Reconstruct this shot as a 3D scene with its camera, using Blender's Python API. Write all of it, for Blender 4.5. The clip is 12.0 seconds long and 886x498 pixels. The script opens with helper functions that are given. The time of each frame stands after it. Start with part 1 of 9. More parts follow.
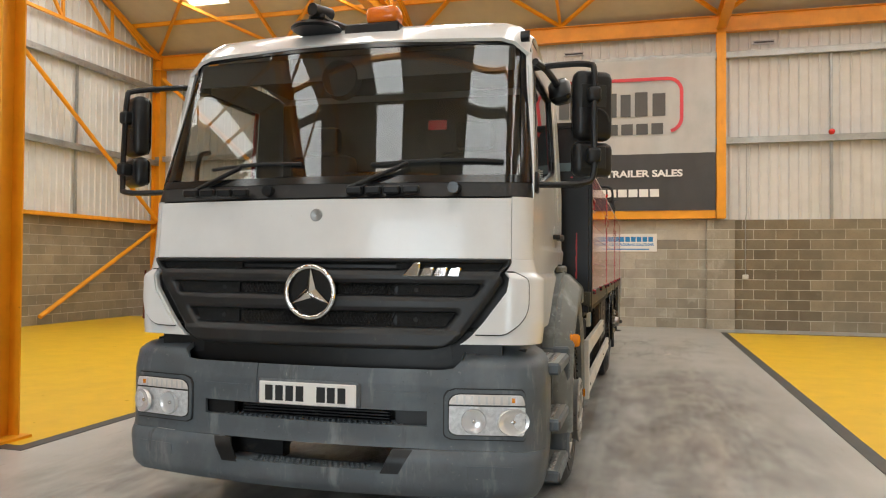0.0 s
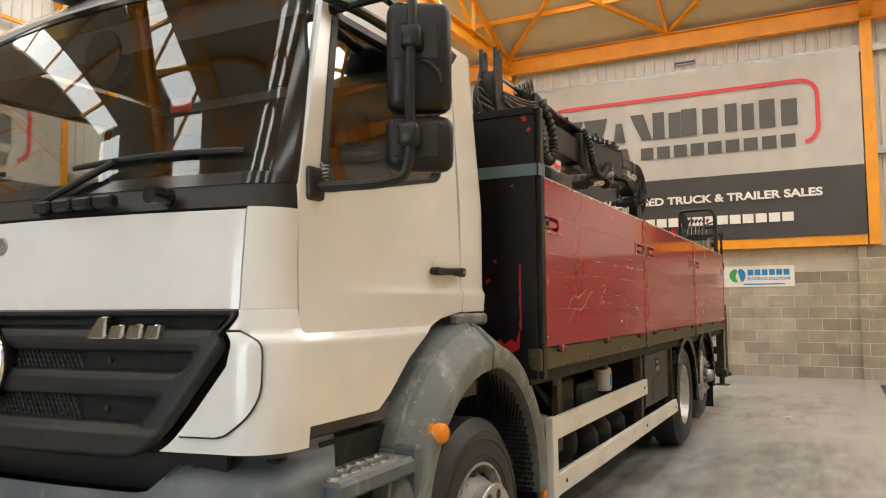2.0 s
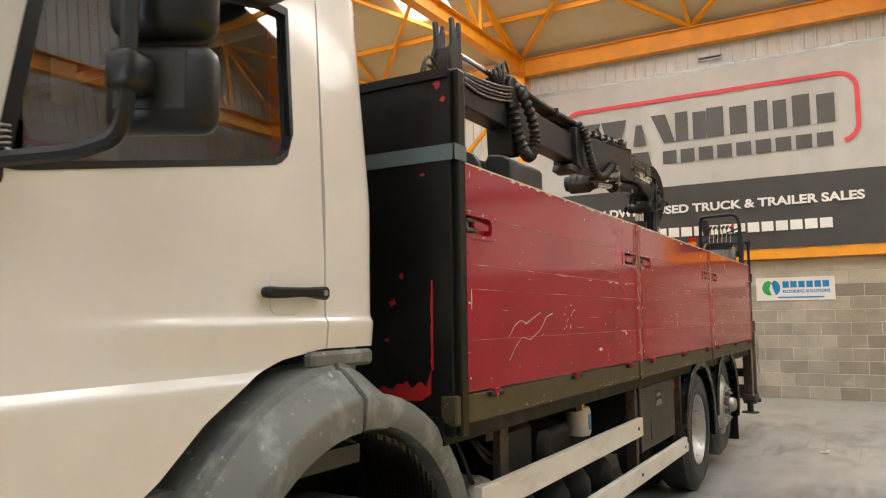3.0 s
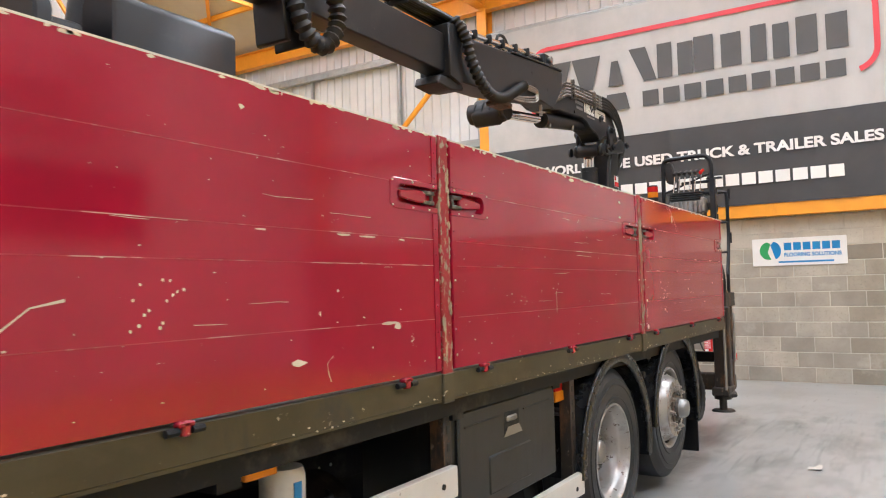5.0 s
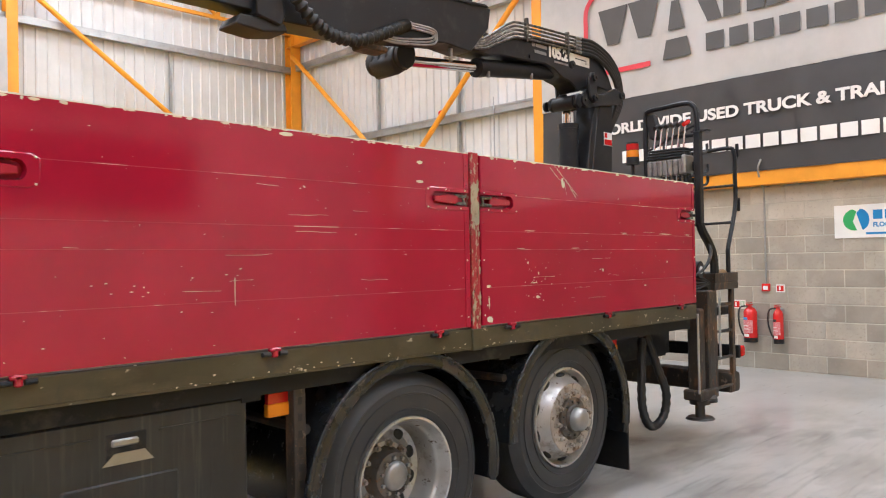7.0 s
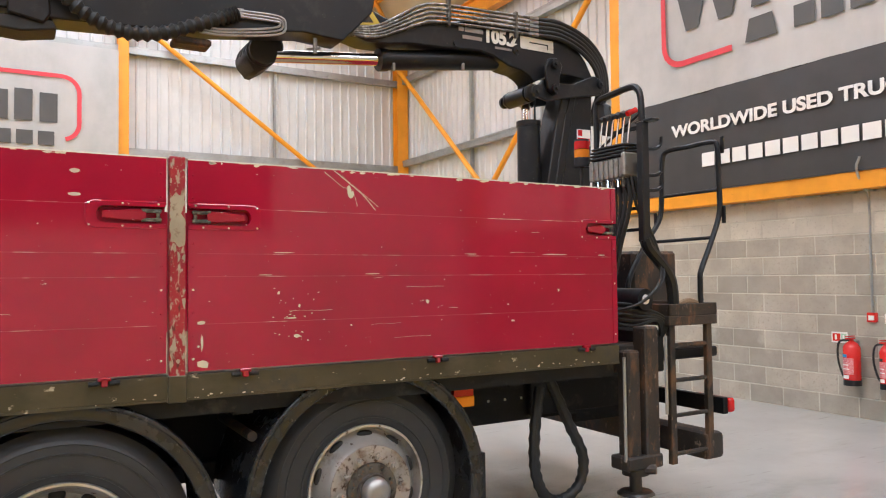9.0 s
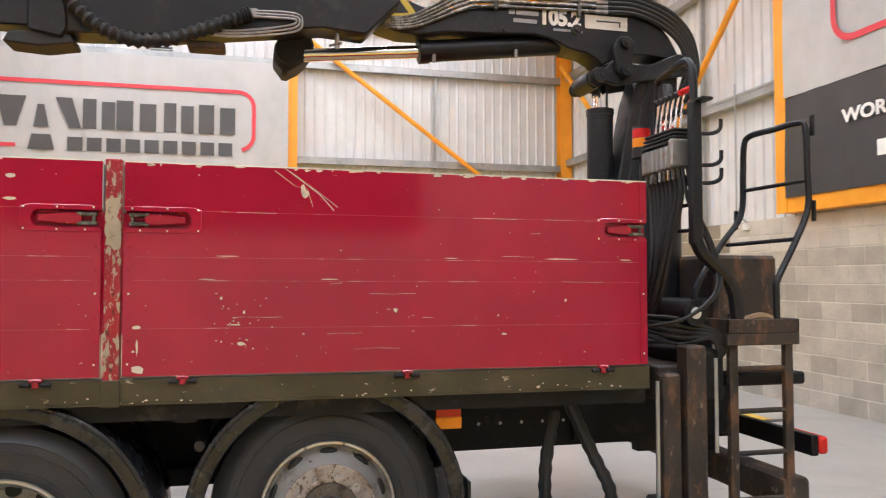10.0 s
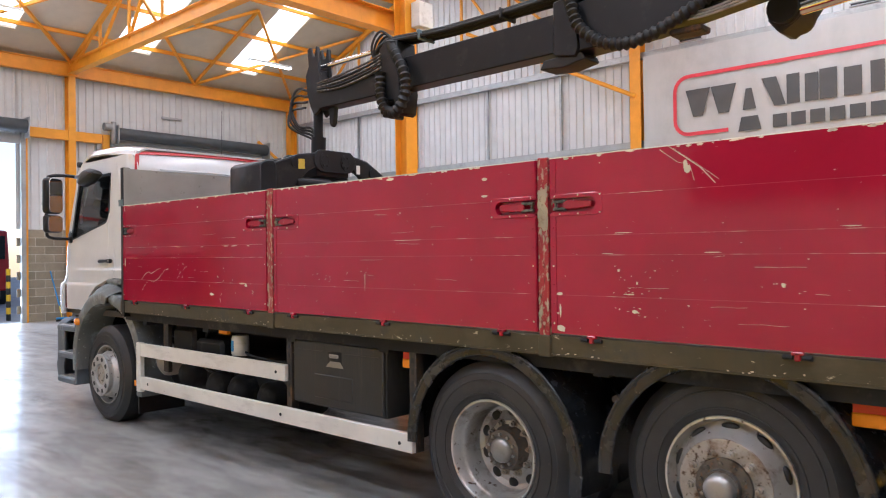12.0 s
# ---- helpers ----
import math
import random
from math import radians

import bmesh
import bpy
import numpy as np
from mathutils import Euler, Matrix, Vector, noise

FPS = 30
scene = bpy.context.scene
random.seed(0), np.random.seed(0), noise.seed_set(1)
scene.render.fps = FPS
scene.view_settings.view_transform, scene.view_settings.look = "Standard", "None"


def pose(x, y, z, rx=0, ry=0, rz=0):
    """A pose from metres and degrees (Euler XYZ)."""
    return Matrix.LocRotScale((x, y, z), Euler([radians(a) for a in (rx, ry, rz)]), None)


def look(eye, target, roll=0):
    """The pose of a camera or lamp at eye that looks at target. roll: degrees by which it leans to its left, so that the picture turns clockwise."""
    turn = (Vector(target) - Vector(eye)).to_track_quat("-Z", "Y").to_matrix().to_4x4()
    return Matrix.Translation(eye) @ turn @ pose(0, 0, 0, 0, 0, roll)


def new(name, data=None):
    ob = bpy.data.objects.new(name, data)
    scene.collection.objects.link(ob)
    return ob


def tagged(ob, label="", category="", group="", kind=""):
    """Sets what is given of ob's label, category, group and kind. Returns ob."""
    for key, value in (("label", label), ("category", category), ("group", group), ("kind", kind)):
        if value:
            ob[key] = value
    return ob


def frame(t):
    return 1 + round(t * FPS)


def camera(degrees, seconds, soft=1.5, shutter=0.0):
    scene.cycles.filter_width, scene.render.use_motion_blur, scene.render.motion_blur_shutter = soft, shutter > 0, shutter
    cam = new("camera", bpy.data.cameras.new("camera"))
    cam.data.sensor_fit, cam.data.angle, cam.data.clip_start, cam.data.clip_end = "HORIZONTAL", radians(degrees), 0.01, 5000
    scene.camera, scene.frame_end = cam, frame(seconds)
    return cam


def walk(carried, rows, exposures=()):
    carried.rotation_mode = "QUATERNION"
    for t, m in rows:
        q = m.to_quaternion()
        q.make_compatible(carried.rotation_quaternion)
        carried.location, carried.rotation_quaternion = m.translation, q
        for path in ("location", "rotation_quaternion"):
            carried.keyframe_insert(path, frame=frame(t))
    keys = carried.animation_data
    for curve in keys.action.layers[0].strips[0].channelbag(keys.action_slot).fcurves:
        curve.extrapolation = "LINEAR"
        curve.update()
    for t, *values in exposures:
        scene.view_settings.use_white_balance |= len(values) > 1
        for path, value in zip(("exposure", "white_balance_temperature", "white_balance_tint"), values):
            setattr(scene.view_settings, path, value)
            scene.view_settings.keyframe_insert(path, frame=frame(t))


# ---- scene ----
cam = camera(61.1, 12.0, soft=1.1, shutter=0.15)
PATH = [
    (0, (-0.027, 0.069, 1.389), (-0.54, 2.002, 1.427), 0.4),
    (0.5, (0.316, 0.487, 1.395), (-0.325, 2.38, 1.453), 0.3),
    (1, (0.643, 0.933, 1.402), (-0.111, 2.784, 1.492), -0.2),
    (1.5, (0.821, 1.467, 1.399), (-0.022, 3.276, 1.522), -0.7),
    (2, (0.904, 2.011, 1.424), (-0.013, 3.783, 1.568), -0.5),
    (2.5, (0.959, 2.575, 1.455), (-0.012, 4.316, 1.618), -0.5),
    (3, (0.957, 3.142, 1.479), (-0.045, 4.864, 1.659), -0.8),
    (3.5, (1.004, 3.74, 1.501), (-0.015, 5.451, 1.686), -1.0),
    (3.7, (0.997, 3.977, 1.488), (-0.019, 5.69, 1.671), -1.2),
    (5.5, (1.267, 6.074, 1.494), (0.14, 7.725, 1.56), -1.7),
    (6, (1.563, 6.512, 1.466), (0.346, 8.099, 1.5), -1.9),
    (6.5, (1.85, 6.988, 1.493), (0.536, 8.495, 1.514), -1.6),
    (7, (2.153, 7.481, 1.516), (0.741, 8.897, 1.544), -1.1),
    (7.2, (2.229, 7.701, 1.502), (0.785, 9.085, 1.534), -1.0),
    (9, (2.764, 9.675, 1.553), (1.03, 10.669, 1.625), -0.7),
    (9.5, (2.789, 10.255, 1.552), (0.947, 11.032, 1.627), -0.4),
    (10, (2.828, 10.808, 1.565), (0.888, 11.286, 1.647), -0.0),
    (10.5, (2.759, 11.236, 1.562), (0.766, 11.102, 1.655), 1.0),
    (11, (2.651, 11.563, 1.586), (0.929, 10.549, 1.678), 1.1),
    (11.5, (2.635, 11.943, 1.564), (1.148, 10.606, 1.618), 0.1),
    (12, (2.706, 12.398, 1.565), (1.232, 11.046, 1.584), -0.7),
]
walk(cam, [(t, look(eye, target, roll)) for t, eye, target, roll in PATH],
     exposures=[(0, -0.29, 6350, 5), (1.0, -0.27, 6400, 4), (2.0, -0.13, 6450, 5), (3.0, -0.12, 6080, 4), (3.5, 0.03, 5500, 4), (3.7, 0.10, 5450, 5), (5.5, 0.24, 5450, 9), (7.2, 0.22, 5450, 10), (9.5, 0.14, 5450, 10), (10.5, 0.22, 5450, 11), (11.2, 0.04, 5400, 12), (12, -0.01, 5350, 14)])
ROOF_WATTS, ROOF_TINT, DOOR_WATTS = 108.0, (1.0, 0.985, 0.955), 400.0
ROOF_SHARE = (0.50, 0.56, 1.14, 1.24)          # lamp power per roof slope, tuned weaker in the south than the north
# ---------------------------------------------------------------- world and light
# rooflights: daylight through glass-fibre sheets
world = bpy.data.worlds.new("sky")
scene.world = world
world.use_nodes = True
wn = world.node_tree
sky = wn.nodes.new("ShaderNodeTexSky")
sky.sky_type, sky.sun_disc = "NISHITA", False
sky.sun_elevation, sky.sun_rotation = radians(42), radians(200)
wn.links.new(sky.outputs[0], wn.nodes["Background"].inputs[0])
wn.nodes["Background"].inputs[1].default_value = 0.12


def area_lamp(name, m, w, h, watts, colour=(1, 1, 1)):
    data = bpy.data.lights.new(name, "AREA")
    data.shape, data.size, data.size_y, data.energy, data.color = "RECTANGLE", w, h, watts, colour
    ob = new(name, data)
    ob.matrix_world = m
    return ob


# ---------------------------------------------------------------- hall measures
WEST, EAST, SOUTH, NORTH = -12.55, 9.0, -8.45, 17.45
EAVE, PITCH = 6.85, 0.42
MID = 4.5
FRAMES = (-5.3, 1.62, 8.5)
STRIPS = (-10.0, -6.6, -3.2, 0.2, 3.6, 7.0)


def roof_z(y):
    """Underside of the twin-ridged roof."""
    half = (NORTH - MID) / 2
    return EAVE + PITCH * (half - abs((y - (MID + half if y > MID else MID - half))))


# ---------------------------------------------------------------- materials
def mat(name, colour, rough=0.5, metal=0.0, spec=0.5, coat=0.0, layers=(), bump=0.0, bump_scale=40.0, vary=0.06, vary_scale=3.0, per_object=0.0, per_island=0.0, rough_vary=0.1):
    """A surface: base colour with cloud variation, fine bump, and layers of (scale, low, high, colour, stretch, rough)
    for dirt, chips and wear."""
    m = bpy.data.materials.new(name)
    m.use_nodes = True
    nt = m.node_tree
    N, L = nt.nodes, nt.links
    bsdf = N["Principled BSDF"]
    bsdf.inputs["Metallic"].default_value = metal
    bsdf.inputs["Specular IOR Level"].default_value = spec
    bsdf.inputs["Coat Weight"].default_value = coat
    bsdf.inputs["Coat Roughness"].default_value = 0.06
    co = N.new("ShaderNodeTexCoord")
    geo = N.new("ShaderNodeNewGeometry")

    def noise_at(scale, detail=5, stretch=(1, 1, 1), rough_=0.6):
        mp = N.new("ShaderNodeMapping")
        mp.inputs["Scale"].default_value = stretch
        L.new(geo.outputs["Position"], mp.inputs[0])
        n = N.new("ShaderNodeTexNoise")
        n.inputs["Scale"].default_value, n.inputs["Detail"].default_value = scale, detail
        n.inputs["Roughness"].default_value = rough_
        L.new(mp.outputs[0], n.inputs["Vector"])
        return n.outputs["Fac"]

    def ramp(fac, lo, hi):
        r = N.new("ShaderNodeMapRange")
        r.inputs["From Min"].default_value, r.inputs["From Max"].default_value = lo, hi
        L.new(fac, r.inputs[0])
        return r.outputs[0]

    def mix(fac, a, b):
        x = N.new("ShaderNodeMix")
        x.data_type = "RGBA"
        L.new(fac, x.inputs[0])
        for sock, v in ((x.inputs[6], a), (x.inputs[7], b)):
            if isinstance(v, tuple):
                sock.default_value = (*v[:3], 1)
            else:
                L.new(v, sock)
        return x.outputs[2]

    dark = tuple(c * (1 - 2.2 * vary) for c in colour)
    light = tuple(min(1, c * (1 + 1.6 * vary)) for c in colour)
    col = mix(ramp(noise_at(vary_scale), 0.3, 0.7), dark, light)
    if per_object or per_island:
        hsv = N.new("ShaderNodeHueSaturation")
        rnd = ramp(N.new("ShaderNodeObjectInfo").outputs["Random"] if per_object else geo.outputs["Random Per Island"], 0, 1)
        amount = per_object or per_island
        r = N.new("ShaderNodeMapRange")
        r.inputs["To Min"].default_value, r.inputs["To Max"].default_value = 1 - amount, 1 + amount
        L.new(rnd, r.inputs[0])
        L.new(r.outputs[0], hsv.inputs["Value"])
        L.new(col, hsv.inputs["Color"])
        col = hsv.outputs[0]
    rg = None
    for scale, lo, hi, c, stretch, rr in layers:
        fac = ramp(noise_at(scale, 6, stretch, 0.65), lo, hi)
        col = mix(fac, col, c)
        if rr is not None:
            r = N.new("ShaderNodeMix")
            L.new(fac, r.inputs[0])
            if rg is None:
                r.inputs[2].default_value = rough
            else:
                L.new(rg, r.inputs[2])
            r.inputs[3].default_value = rr
            rg = r.outputs[0]
    L.new(col, bsdf.inputs["Base Color"])
    if rg is None:
        r = N.new("ShaderNodeMapRange")
        r.inputs["To Min"].default_value, r.inputs["To Max"].default_value = max(0.02, rough * (1 - rough_vary)), min(1, rough * (1 + rough_vary))
        L.new(noise_at(vary_scale * 4), r.inputs[0])
        rg = r.outputs[0]
    L.new(rg, bsdf.inputs["Roughness"])
    if bump:
        b = N.new("ShaderNodeBump")
        b.inputs["Strength"].default_value, b.inputs["Distance"].default_value = bump, 0.004
        L.new(noise_at(bump_scale), b.inputs["Height"])
        L.new(b.outputs[0], bsdf.inputs["Normal"])
    return m


def glass(name, tint, rough=0.0, ior=1.62):
    """Thin window glass: clear film with a mirror coat by Fresnel."""
    m = bpy.data.materials.new(name)
    m.use_nodes = True
    N, L = m.node_tree.nodes, m.node_tree.links
    N.remove(N["Principled BSDF"])
    a, b, f, x = N.new("ShaderNodeBsdfTransparent"), N.new("ShaderNodeBsdfGlossy"), N.new("ShaderNodeFresnel"), N.new("ShaderNodeMixShader")
    a.inputs[0].default_value = (*tint, 1)
    b.inputs["Roughness"].default_value = rough
    f.inputs[0].default_value = ior
    L.new(f.outputs[0], x.inputs[0])
    L.new(a.outputs[0], x.inputs[1])
    L.new(b.outputs[0], x.inputs[2])
    L.new(x.outputs[0], N["Material Output"].inputs[0])
    return m


ONE = (1, 1, 1)
M = dict(
    concrete=mat("concrete_floor", (0.425, 0.42, 0.40), 0.30, coat=0.3, layers=(
        (0.35, 0.48, 0.75, (0.35, 0.34, 0.315), ONE, None), (1.4, 0.56, 0.80, (0.29, 0.27, 0.235), (1, 0.3, 1), None),
        (7, 0.62, 0.70, (0.47, 0.465, 0.45), ONE, 0.5), (4, 0.63, 0.72, (0.27, 0.25, 0.22), (6, 0.5, 1), 0.55)), bump=0.06, bump_scale=60, vary=0.07, vary_scale=1.2),
    yellow_floor=mat("yellow_floor_paint", (0.72, 0.44, 0.006), 0.32, layers=((0.9, 0.55, 0.8, (0.60, 0.34, 0.006), ONE, None), (9, 0.66, 0.72, (0.45, 0.27, 0.02), ONE, 0.5)), vary=0.04),
    floor_line=mat("dark_floor_line", (0.045, 0.045, 0.043), 0.5, vary=0.1),
    cladding=mat("white_wall_sheet", (0.62, 0.615, 0.595), 0.5, layers=((0.8, 0.55, 0.8, (0.555, 0.545, 0.515), (1, 1, 0.25), None), (5, 0.66, 0.74, (0.50, 0.485, 0.45), (1, 1, 0.15), None)), vary=0.03),
    ceiling=mat("cream_roof_lining", (0.56, 0.51, 0.405), 0.7, layers=((0.7, 0.5, 0.8, (0.52, 0.46, 0.35), ONE, None),), vary=0.03),
    block=mat("grey_concrete_block", (0.305, 0.268, 0.208), 0.92, layers=((30, 0.55, 0.7, (0.26, 0.23, 0.18), ONE, None), (2.0, 0.58, 0.75, (0.44, 0.40, 0.33), ONE, None)), bump=0.6, bump_scale=120, vary=0.08, per_object=0.2),
    # lighter copy of block: stronger light on the wall's western part put into colour
    block_mid=mat("lit_grey_concrete_block", (0.385, 0.345, 0.28), 0.92, layers=((30, 0.55, 0.7, (0.31, 0.275, 0.22), ONE, None), (2.0, 0.58, 0.75, (0.47, 0.43, 0.36), ONE, None)), bump=0.6, bump_scale=120, vary=0.08, per_object=0.18),
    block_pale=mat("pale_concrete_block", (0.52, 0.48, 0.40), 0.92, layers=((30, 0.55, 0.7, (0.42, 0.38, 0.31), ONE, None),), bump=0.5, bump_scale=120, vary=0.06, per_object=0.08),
    block_stuff=mat("grey_concrete_block_far", (0.26, 0.22, 0.155), 0.92, layers=((30, 0.55, 0.7, (0.20, 0.165, 0.115), ONE, None),), bump=0.6, bump_scale=120, vary=0.08, per_island=0.18),
    block_brown=mat("brown_concrete_block", (0.185, 0.15, 0.10), 0.92, layers=((30, 0.55, 0.7, (0.145, 0.115, 0.075), ONE, None), (2.0, 0.60, 0.75, (0.25, 0.21, 0.15), ONE, None)), bump=0.6, bump_scale=120, vary=0.08, per_object=0.2),
    mortar=mat("mortar", (0.52, 0.485, 0.40), 0.95, bump=0.4, bump_scale=90, vary=0.1),
    steel_orange=mat("orange_yellow_steel_paint", (0.79, 0.325, 0.010), 0.42, layers=((4, 0.6, 0.75, (0.64, 0.25, 0.008), (1, 1, 0.3), None), (16, 0.70, 0.74, (0.35, 0.12, 0.02), ONE, 0.6)), vary=0.05),
    galv=mat("galvanised_steel", (0.42, 0.43, 0.42), 0.42, metal=0.7, layers=((6, 0.5, 0.7, (0.30, 0.30, 0.29), ONE, None),), vary=0.1),
    banner_grey=mat("silver_grey_banner", (0.44, 0.43, 0.41), 0.38, layers=((0.7, 0.45, 0.7, (0.50, 0.49, 0.47), (1, 1, 0.3), None),), bump=0.12, bump_scale=6, vary=0.04),
    banner_dark=mat("charcoal_banner", (0.045, 0.043, 0.042), 0.42, bump=0.12, bump_scale=6, vary=0.06),
    banner_ink=mat("dark_grey_print", (0.075, 0.073, 0.07), 0.45, vary=0.04),
    banner_red=mat("red_print", (0.62, 0.045, 0.06), 0.45, vary=0.03),
    banner_white=mat("white_print", (0.80, 0.78, 0.74), 0.5, vary=0.02),
    white_paint=mat("white_cab_paint", (0.71, 0.715, 0.715), 0.20, coat=0.5, layers=((1.6, 0.56, 0.8, (0.69, 0.69, 0.675), (1, 1, 0.5), None), (26, 0.70, 0.74, (0.55, 0.51, 0.45), ONE, 0.4)), vary=0.025),
    red_panel=mat("crimson_alloy_dropside", (0.335, 0.006, 0.030), 0.10, coat=0.32, layers=(
        (0.9, 0.5, 0.8, (0.285, 0.005, 0.027), (1, 1, 0.6), None), (22, 0.715, 0.73, (0.62, 0.52, 0.42), (1, 0.5, 1), 0.5),
        (70, 0.71, 0.73, (0.60, 0.50, 0.40), (1, 0.35, 1), 0.5)), vary=0.05, bump=0.007, bump_scale=9),
    red_seam=mat("pale_rubbed_joint", (0.37, 0.025, 0.042), 0.3, layers=((2.2, 0.54, 0.62, (0.56, 0.33, 0.29), (1, 2.5, 1), 0.5),), vary=0.12),
    post_bare=mat("bare_khaki_steel", (0.40, 0.34, 0.24), 0.5, layers=((40, 0.55, 0.62, (0.24, 0.17, 0.11), ONE, 0.7),), vary=0.14),
    red_worn=mat("worn_red_post", (0.30, 0.010, 0.022), 0.4, layers=((46, 0.555, 0.60, (0.40, 0.33, 0.24), (1, 1, 0.45), 0.6), (120, 0.60, 0.64, (0.30, 0.24, 0.16), ONE, 0.6), (30, 0.60, 0.66, (0.10, 0.015, 0.012), (1, 1, 0.5), None)), vary=0.12),
    red_worn_light=mat("rubbed_red_lever", (0.34, 0.012, 0.030), 0.25, coat=0.3, layers=((60, 0.64, 0.68, (0.5, 0.36, 0.33), (1, 0.4, 1), 0.5),), vary=0.08),
    steel_grimy=mat("grimy_steel", (0.10, 0.092, 0.08), 0.4, metal=0.6, layers=((30, 0.5, 0.65, (0.30, 0.28, 0.25), ONE, 0.35),), vary=0.2),
    red_gloss=mat("red_trim_paint", (0.42, 0.015, 0.018), 0.35, layers=((30, 0.66, 0.7, (0.1, 0.02, 0.02), ONE, None),), vary=0.08),
    pale_chip=mat("bare_pale_alloy", (0.66, 0.58, 0.46), 0.5, vary=0.1),
    rail_olive=mat("dirty_olive_bed_rail", (0.050, 0.042, 0.020), 0.46, layers=((5, 0.50, 0.68, (0.072, 0.060, 0.034), (1, 0.5, 1), None), (12, 0.60, 0.70, (0.035, 0.030, 0.020), (1, 1, 0.2), None), (28, 0.655, 0.69, (0.42, 0.38, 0.28), (1, 0.5, 1), 0.6), (3, 0.58, 0.7, (0.03, 0.03, 0.028), ONE, None)), vary=0.15, bump=0.1),
    plastic=mat("grey_bumper_plastic", (0.088, 0.103, 0.117), 0.48, layers=((3, 0.5, 0.75, (0.135, 0.156, 0.172), (1, 1, 0.6), None), (9, 0.58, 0.70, (0.185, 0.20, 0.208), (1, 1, 0.2), None), (5, 0.60, 0.70, (0.055, 0.058, 0.058), (1.6, 1, 0.16), None), (90, 0.66, 0.70, (0.04, 0.038, 0.035), ONE, 0.7), (40, 0.66, 0.71, (0.24, 0.25, 0.24), ONE, 0.6)), bump=0.12, bump_scale=220, vary=0.08),
    plastic_worn=mat("weathered_grey_arch_plastic", (0.145, 0.155, 0.150), 0.55, layers=((6, 0.52, 0.66, (0.26, 0.29, 0.28), (1, 1, 0.7), None), (26, 0.63, 0.68, (0.34, 0.37, 0.35), ONE, 0.7)), bump=0.12, bump_scale=220, vary=0.1),
    black_plastic=mat("black_plastic", (0.010, 0.010, 0.011), 0.36, spec=0.35, layers=((9, 0.58, 0.78, (0.030, 0.029, 0.027), ONE, 0.55),), vary=0.15, bump=0.08, bump_scale=200),
    grille=mat("matt_black_grille", (0.013, 0.013, 0.014), 0.42, spec=0.45, layers=((7, 0.54, 0.74, (0.036, 0.035, 0.034), (1, 1, 0.3), 0.65), (60, 0.66, 0.70, (0.06, 0.056, 0.05), (1, 1, 0.5), 0.7),), vary=0.15),
    grille_foam=mat("textured_black_insert", (0.012, 0.012, 0.012), 0.75, spec=0.3, bump=0.8, bump_scale=160, vary=0.3, vary_scale=60),
    black_gloss=mat("black_gloss_panel", (0.012, 0.012, 0.013), 0.12, vary=0.1),
    black_paint=mat("black_headboard_paint", (0.007, 0.007, 0.008), 0.34, spec=0.3, layers=((3.2, 0.705, 0.715, (0.5, 0.02, 0.01), (1, 1, 0.5), None), (1.5, 0.55, 0.75, (0.02, 0.021, 0.023), ONE, 0.45)), vary=0.2),
    crane=mat("charcoal_crane_paint", (0.013, 0.0135, 0.0155), 0.38, spec=0.35, layers=((6, 0.55, 0.75, (0.036, 0.034, 0.032), ONE, 0.5), (30, 0.69, 0.72, (0.12, 0.10, 0.08), ONE, 0.6)), vary=0.14, bump=0.05),
    hose=mat("black_rubber_hose", (0.014, 0.014, 0.014), 0.55, vary=0.2, bump=0.3, bump_scale=160),
    chassis=mat("black_chassis", (0.009, 0.009, 0.010), 0.6, spec=0.3, layers=((8, 0.55, 0.7, (0.045, 0.04, 0.032), ONE, None),), vary=0.2),
    rust=mat("rusty_brown_steel", (0.040, 0.031, 0.024), 0.6, layers=((9, 0.52, 0.62, (0.125, 0.066, 0.032), (1, 1, 0.4), None), (5, 0.52, 0.62, (0.018, 0.017, 0.016), (1, 1, 0.5), 0.4), (26, 0.62, 0.68, (0.20, 0.15, 0.105), (1, 1, 0.5), None), (60, 0.64, 0.69, (0.24, 0.10, 0.035), ONE, None)), bump=0.4, bump_scale=90, vary=0.2),
    rubber=mat("tyre_rubber", (0.032, 0.0325, 0.0335), 0.5, spec=0.36, layers=((4, 0.5, 0.75, (0.040, 0.038, 0.036), ONE, None), (22, 0.62, 0.72, (0.050, 0.048, 0.045), ONE, None)), bump=0.15, bump_scale=120, vary=0.15),
    rim=mat("silver_wheel_paint", (0.45, 0.445, 0.43), 0.30, metal=0.6, layers=((7, 0.53, 0.72, (0.20, 0.165, 0.13), ONE, 0.55), (26, 0.61, 0.67, (0.09, 0.05, 0.03), ONE, 0.7)), vary=0.12),
    rim_dull=mat("dull_silver_wheel_cover", (0.42, 0.415, 0.40), 0.36, metal=0.5, layers=((7, 0.56, 0.72, (0.22, 0.19, 0.16), ONE, 0.55), (30, 0.60, 0.67, (0.07, 0.055, 0.045), ONE, 0.7)), vary=0.12),
    hub=mat("rusty_hub_steel", (0.40, 0.365, 0.32), 0.5, metal=0.4, layers=((10, 0.52, 0.66, (0.19, 0.12, 0.07), ONE, 0.75), (40, 0.56, 0.64, (0.10, 0.06, 0.035), ONE, 0.8)), vary=0.18, bump=0.25, bump_scale=120),
    hub_grimy=mat("grimy_hub_casting", (0.13, 0.115, 0.098), 0.5, metal=0.45, layers=((14, 0.5, 0.62, (0.06, 0.045, 0.035), ONE, 0.7), (40, 0.58, 0.66, (0.22, 0.12, 0.06), ONE, 0.75)), vary=0.2, bump=0.25, bump_scale=120),
    chrome=mat("chrome", (0.82, 0.82, 0.82), 0.08, metal=1.0, vary=0.02),
